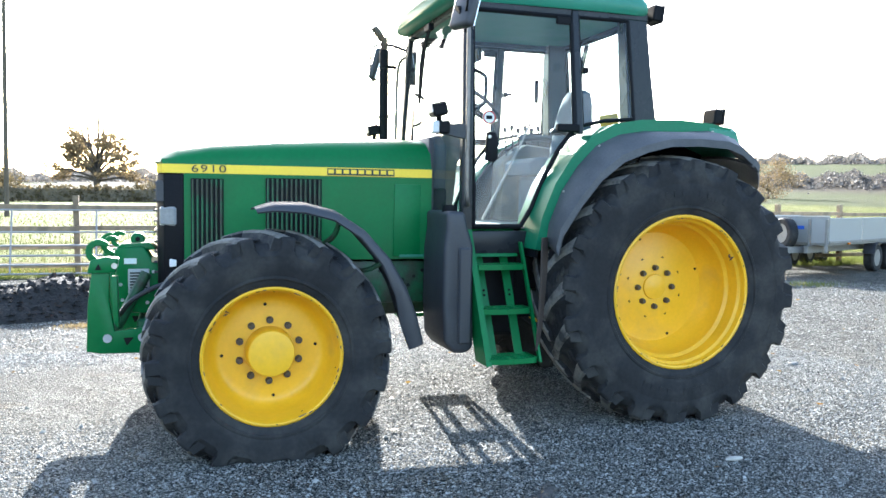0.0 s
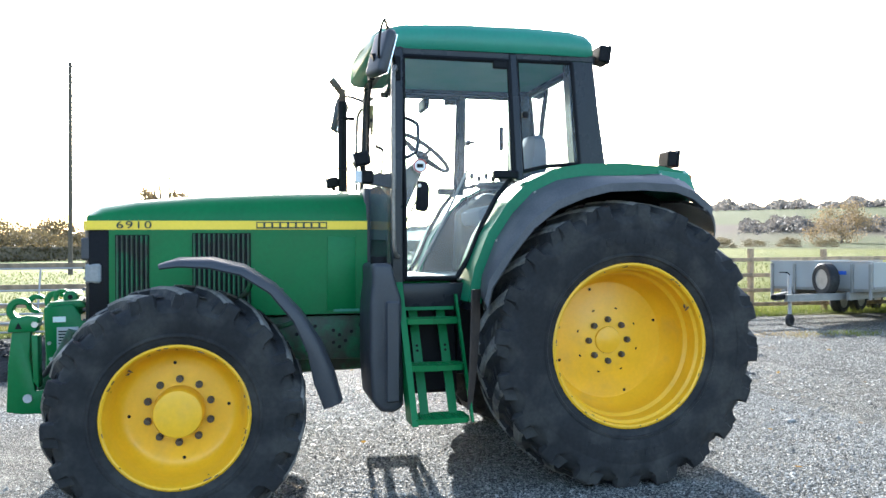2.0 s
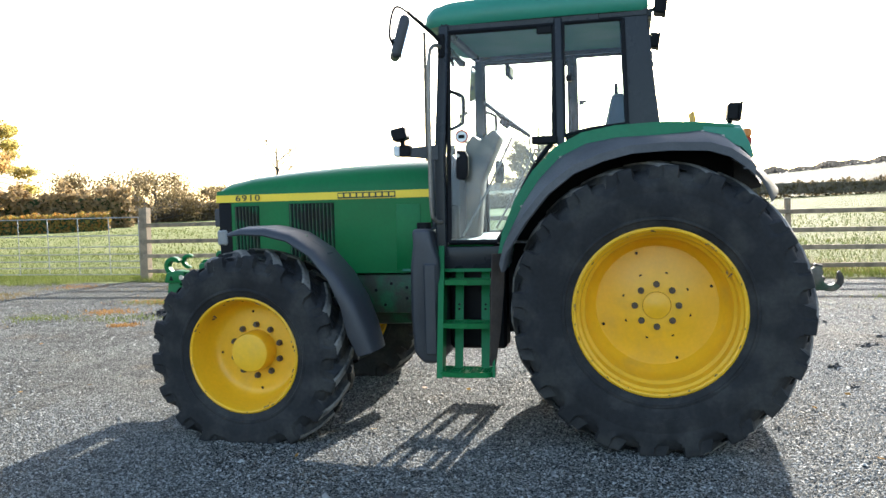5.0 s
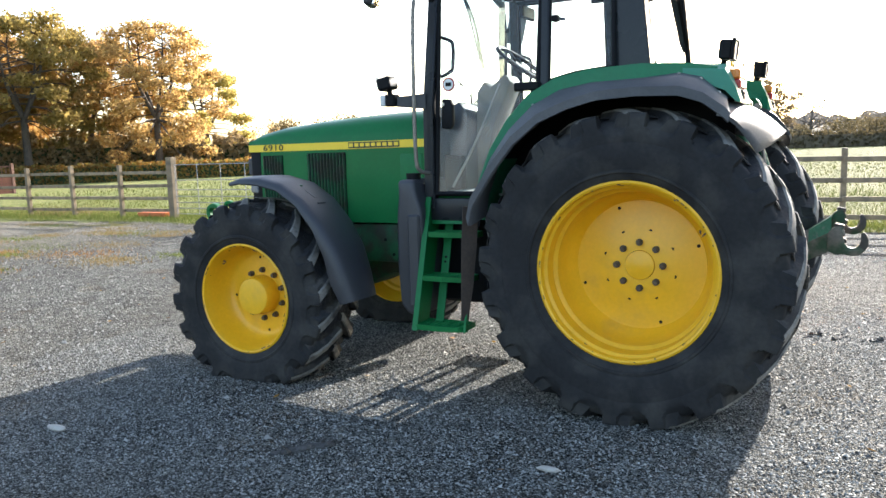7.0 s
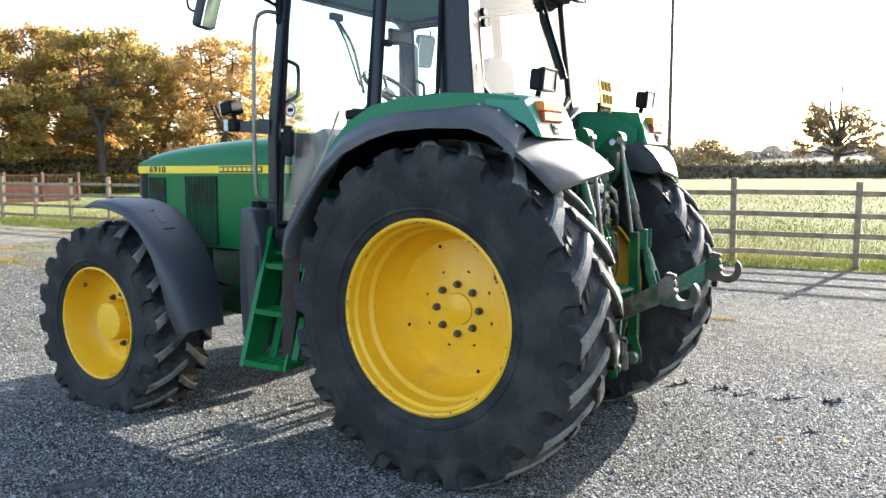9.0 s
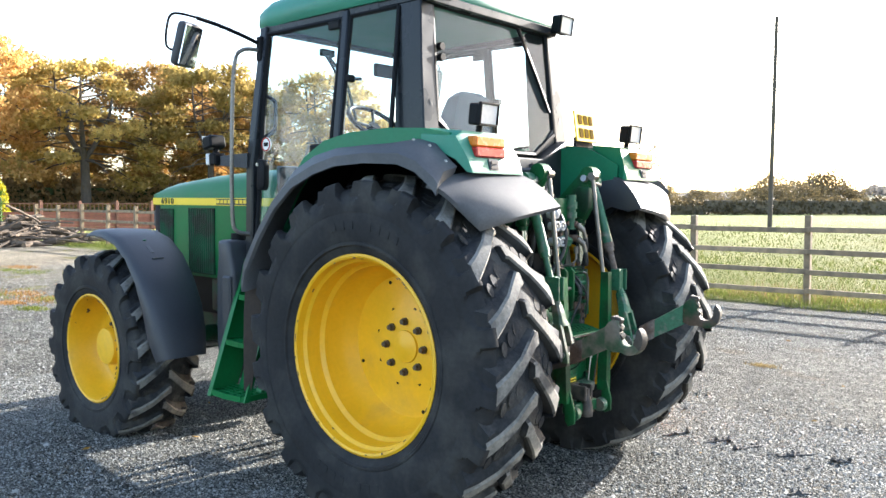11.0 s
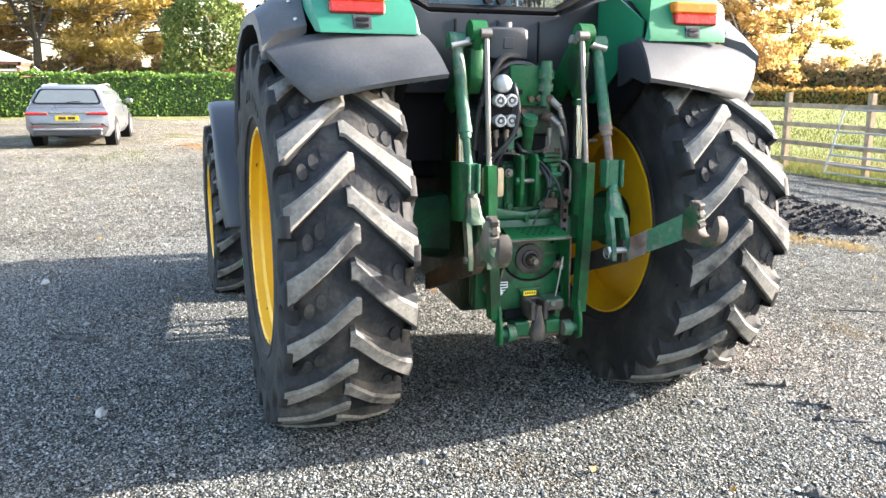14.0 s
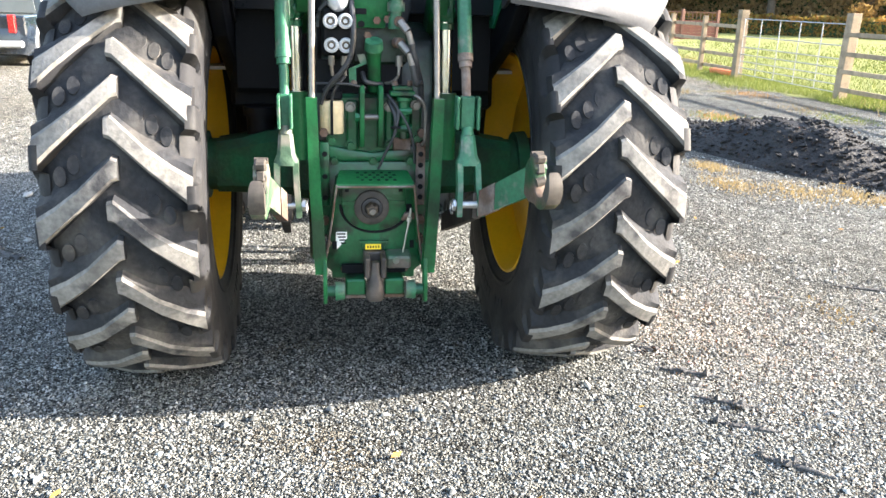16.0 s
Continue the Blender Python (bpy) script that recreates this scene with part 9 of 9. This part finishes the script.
part("eaves_beam", box(B(), (0, 0.04, 2.33), (3.4, 0.12, 0.14)), WOODBROWN, cons)
bm = B()
loft(bm, [[(1.75, 0.15, 2.40), (-1.75, 0.15, 2.40), (-1.75, 0.15, 2.46), (1.75, 0.15, 2.46)], [(0.6, -1.4, 3.05), (-0.6, -1.4, 3.05), (-0.6, -1.4, 3.1), (0.6, -1.4, 3.1)], [(0.6, -8.6, 3.05), (-0.6, -8.6, 3.05), (-0.6, -8.6, 3.1), (0.6, -8.6, 3.1)]])
loft(bm, [[(1.75, 0.15, 2.40), (1.75, -8.6, 2.40), (1.75, -8.6, 2.46), (1.75, 0.15, 2.46)], [(0.6, -1.4, 3.06), (0.6, -8.6, 3.06), (0.6, -8.6, 3.12), (0.6, -1.4, 3.12)]])
part("roof", bm, POLYROOF, cons, "pale translucent hipped roof")
for i in range(7):
    y = -1.4 - i * 1.2
    part("roof_bar", cyl(B(), (1.74, y, 2.48), (0.6, y, 3.13), 0.03, n=6), WHITE, cons)
house = thing("house", "white rendered house behind the hedge", "house", (-45, -20.5, 0))
part("wall", box(B(), (0, 0, 2.3), (7, 8, 4.6)), mat("white_render", (0.72, 0.72, 0.70), 0.85, vary=0.05, scale=1, fine=30), house)
bm = B()
prism(bm, [(-3.8, 4.6), (3.8, 4.6), (0, 7.2)], -4.3, 4.3, "y")
part("roof", bm, mat("roof_tiles", (0.22, 0.10, 0.07), 0.85, vary=0.2, scale=4, fine=30), house)
# rotary clothes dryer
dry = thing("clothes_dryer", "folded white rotary clothes dryer", "clothes dryer", (-39.5, -6.4, 0))
part("post", cyl(B(), (0, 0, 0), (0, 0, 1.9), 0.025), WHITE, dry)
for a in (-70, -25, 30, 75):
    part("arm", cyl(B(), (0, 0, 1.55), (0.5 * math.cos(radians(a)), 1.5 * math.sin(radians(a)), 2.15), 0.018, n=6), WHITE, dry)
# boarded fence with open slats on top, beyond the paddock rails
REDBOARD = mat("red_brown_boards", (0.20, 0.075, 0.05), 0.8, vary=0.25, scale=4, fine=40, per_object=0.2)
bf = thing("board_fence", "low red-brown boarded fence with a slatted top", "fence")
ends = [(-37.2 - 0.22 * i, 20.6 - 1.85 * i) for i in range(6)]
for i, (x, y) in enumerate(ends):
    part("post", box(B(), (x, y, 0.72), (0.14, 0.14, 1.64), bevel=0.01), WOODBROWN, bf)
for (x0, y0), (x1, y1) in zip(ends, ends[1:]):
    c, L = ((x0 + x1) / 2, (y0 + y1) / 2), math.hypot(x1 - x0, y1 - y0)
    turn = math.degrees(math.atan2(y1 - y0, x1 - x0))
    for k in range(6):
        part("board", box(B(), (0, 0, 0), (L - 0.14, 0.03, 0.152), bevel=0.004), REDBOARD, bf).matrix_basis = pose(c[0], c[1], 0.12 + k * 0.160, 0, 0, turn)
    part("top_rail", box(B(), (0, 0, 0), (L - 0.14, 0.05, 0.05)), WOODBROWN, bf).matrix_basis = pose(c[0], c[1], 1.40, 0, 0, turn)
    for k in range(9):
        u = (k + 0.5) / 9
        part("slat", box(B(), (0, 0, 0), (0.03, 0.03, 0.36)), WOODBROWN, bf).matrix_basis = pose(x0 + (x1 - x0) * u, y0 + (y1 - y0) * u, 1.21, 0, 0, turn)
og = thing("plastic_feeder", "orange plastic trough at the gate post", "trough", (-15.85, 10.05, 0), 4)
part("tray", prism(B(), [(-0.45, 0.02), (0.45, 0.02), (0.5, 0.14), (-0.5, 0.14)], -0.12, 0.12, "y", bevel=0.01), mat("orange_plastic", (0.62, 0.16, 0.05), 0.6), og)

# ---- loose chippings, leaves and grass ----
CHIPS = mat("grey_chippings", (0.209, 0.210, 0.189), 0.75, spec=0.25, vary=0.2, scale=20, fine=90, island=0.85, second=(0.188, 0.186, 0.164), mix_scale=3, mix=0.62)


def chips(name, x0, x1, y0, y1, per_m2, s0, s1, seed):
    rg = np.random.RandomState(seed)
    n = int((x1 - x0) * (y1 - y0) * per_m2)
    x, y = x0 + (x1 - x0) * rg.rand(n), y0 + (y1 - y0) * rg.rand(n)
    keep = y < 8.9 + 0.035 * np.minimum(x, 0) * 1.5 + 0.3 * np.sin(x * 1.3)
    x, y = x[keep], y[keep]
    n = len(x)
    s = s0 + (s1 - s0) * rg.rand(n) ** 2.5
    unit = np.array([[1.1, 0, 0], [-0.6, 0.95, 0], [-0.6, -0.95, 0], [0, 0, 0.9]])
    v = unit[None] + rg.normal(size=(n, 4, 3)) * 0.26
    a = rg.rand(n) * 6.283
    ca, sa = np.cos(a)[:, None], np.sin(a)[:, None]
    vx, vy = v[:, :, 0] * ca - v[:, :, 1] * sa, v[:, :, 0] * sa + v[:, :, 1] * ca
    v = np.stack([vx * 1.25, vy, v[:, :, 2]], -1) * s[:, None, None]
    v += np.stack([x, y, s * 0.10], -1)[:, None, :]
    tri = np.array([(0, 1, 3), (1, 2, 3), (2, 0, 3)])
    f = (np.arange(n) * 4)[:, None, None] + tri[None]
    me = bpy.data.meshes.new(name)
    me.vertices.add(n * 4)
    me.vertices.foreach_set("co", v.reshape(-1))
    me.loops.add(n * 9)
    me.loops.foreach_set("vertex_index", f.reshape(-1).astype(np.int32))
    me.polygons.add(n * 3)
    me.polygons.foreach_set("loop_start", np.arange(0, n * 9, 3, dtype=np.int32))
    me.update(calc_edges=True)
    me.materials.append(CHIPS)
    return tagged(new(name, me), "loose grey stone chippings over the yard", "gravel", kind="stuff")


chips("gravel", -4.8, 2.7, -3.3, 2.4, 5000, 0.0035, 0.0085, 101)
chips("gravel", -10.0, -4.8, -4.0, 8.9, 620, 0.004, 0.012, 102)
chips("gravel", -4.8, 9.0, 2.4, 9.2, 620, 0.004, 0.012, 103)
chips("gravel", -17.5, -10.0, -9.0, 8.0, 200, 0.006, 0.016, 105)
chips("gravel", 2.7, 9.0, -3.6, 2.4, 420, 0.004, 0.013, 104)
chips("gravel", -8.0, 3.5, -2.8, 8.5, 9, 0.012, 0.022, 106)


def blades(name, pts_fn, n, h0, h1, w, leaf, seed, label, category="grass"):
    rg = np.random.RandomState(seed)
    x, y = pts_fn(rg, n)
    z = np.array([height(a, b) for a, b in zip(x, y)])
    h = h0 + (h1 - h0) * rg.rand(len(x)) ** 1.8
    a = rg.rand(len(x)) * 6.283
    lean = h * (0.2 + 0.6 * rg.rand(len(x)))
    b = rg.rand(len(x)) * 6.283
    p = np.stack([x, y, z], -1)
    side = np.stack([np.cos(a), np.sin(a), 0 * a], -1) * w * (0.6 + rg.rand(len(x)))[:, None]
    tip = p + np.stack([np.cos(b) * lean, np.sin(b) * lean, h], -1)
    v = np.stack([p - side, p + side, tip], 1).reshape(-1, 3)
    f = np.arange(len(x) * 3).reshape(-1, 3)
    return stuff(name, v.tolist(), f.tolist(), leaf, label, category)


GRASS = leaf_mat("fresh_grass", (0.075, 0.105, 0.018), (0.165, 0.175, 0.050), spec=0.03)
STRAW = leaf_mat("dry_straw_grass", (0.22, 0.16, 0.07), (0.28, 0.21, 0.10))


def verge(rg, n):
    x = -26 + 44 * rg.rand(n)
    y = fence_y_np(x) - 0.62 + 1.5 * rg.rand(n) ** 1.1 + 0.16 * np.sin(x * 2.1) - 0.9 * (x < -12) * rg.rand(n)
    return x, y


def fence_y_np(x):
    return np.where(x > -12, 9.95 + 0.014 * x, 9.95)


def meadow(rg, n):
    x = -26 + 44 * rg.rand(n)
    return x, fence_y_np(x) + 0.2 + 9 * rg.rand(n) ** 1.6


def patches(cs):
    def fn(rg, n):
        k = rg.randint(0, len(cs), n)
        c = np.array(cs)[k]
        return c[:, 0] + rg.normal(size=n) * c[:, 2], c[:, 1] + rg.normal(size=n) * c[:, 2] * 0.6
    return fn


blades("verge_grass", verge, 34000, 0.04, 0.17, 0.006, GRASS, 111, "fresh green grass verge along the fence")
blades("meadow_grass", meadow, 44000, 0.03, 0.17, 0.007, GRASS, 112, "tussocky meadow grass behind the fence")
def far_meadow(rg, n):
    x = -34 + 70 * rg.rand(n)
    return x, fence_y_np(x) + 6 + 26 * rg.rand(n) ** 1.2


blades("far_tussocks", far_meadow, 22000, 0.04, 0.15, 0.018, GRASS, 116, "tufted field grass further out")
blades("straw_grass", patches([(-1.6, 10.6, 0.8), (-8, 10.5, 1.0), (3, 10.8, 0.9), (-5, 10.7, 0.9), (-20, 10.6, 0.9), (7, 10.8, 0.8)]), 5000, 0.10, 0.32, 0.005, STRAW, 113, "dry straw-coloured grass under the rails")
blades("yard_weeds", patches([(-3.3, 3.7, 0.22), (-3.0, 4.2, 0.25), (-2.8, 4.7, 0.22), (-4.2, 3.9, 0.16), (-2.3, 4.9, 0.16), (6.6, 6.1, 0.4), (0.17, 4.25, 0.07)]), 5200, 0.008, 0.045, 0.004, STRAW, 114, "thin straw-coloured weeds in the gravel", "weeds")
blades("yard_weeds", patches([(7.6, 5.9, 0.35), (2.2, 7.0, 0.12), (-13, 1.0, 0.8), (-14, -2.5, 0.9), (3.8, 6.5, 0.3), (-12.5, 4.0, 0.7)]), 2600, 0.02, 0.09, 0.004, GRASS, 115, "small green weeds in the gravel", "weeds")
blades("yard_weeds", patches([(-0.13, 2.63, 0.12)]), 90, 0.006, 0.022, 0.006, STRAW, 115, "sparse straw-coloured weeds in the gravel", "weeds")
RUSTY = leaf_mat("rusty_dead_weeds", (0.20, 0.10, 0.035), (0.30, 0.17, 0.06))
wr = random.Random(33)
spots = [(wr.uniform(-17.5, -6.5), wr.uniform(-1.0, 8.3), wr.uniform(0.12, 0.5)) for _ in range(60)]
spots = [q for q in spots if q[1] > 2.2 or q[0] < -9.5]
blades("low_weeds", patches(spots[0::3]), 9000, 0.01, 0.06, 0.006, STRAW, 131, "flattened straw-coloured weeds in the gravel", "weeds")
blades("low_weeds", patches(spots[1::3]), 9000, 0.01, 0.05, 0.006, GRASS, 132, "low green weeds and moss in the gravel", "weeds")
blades("low_weeds", patches(spots[2::3]), 8000, 0.01, 0.05, 0.007, RUSTY, 133, "rust-brown dead weeds in the gravel", "weeds")
LEAFB = leaf_mat("fallen_leaves", (0.25, 0.12, 0.03), (0.42, 0.26, 0.06))
rg = np.random.RandomState(7)
v, f = leaf_cloud([(0, 0, 0)], 0.0, 170, 0.06, 120)
v = v.reshape(-1, 4, 3) * np.array([1, 1, 0.25]) + np.stack([-9 + 15 * rg.rand(170), -4 + 12 * rg.rand(170), 0.02 + 0 * rg.rand(170)], -1)[:, None, :]
stuff("fallen_leaf", v.reshape(-1, 3).tolist(), f.tolist(), LEAFB, "scattered dead leaves on the gravel", "leaves")
STONE = mat("pale_stone", (0.36, 0.34, 0.30), 0.85, vary=0.15, scale=20)
for i, (x, y, s) in enumerate(((-3.06, -2.53, 0.07), (-0.17, -1.95, 0.05), (-0.16, -1.93, 0.03), (0.62, 0.94, 0.03), (2.15, 0.2, 0.045), (-4.8, 5.2, 0.05))):
    bm = B()
    bmesh.ops.create_icosphere(bm, subdivisions=2, radius=1.0)
    for q in bm.verts:
        q.co *= s * (1 + 0.25 * noise.noise(q.co * 1.7 + Vector((i * 5, 0, 0))))
        q.co.z *= 0.3
        q.co.y *= 0.42
        q.co.x *= 1.2
    st = link_mesh("pale_stone", bm, STONE)
    st.location = (x, y, s * 0.2)
    tagged(st, "flat pale stone lying on the gravel", "stone", "loose stones")
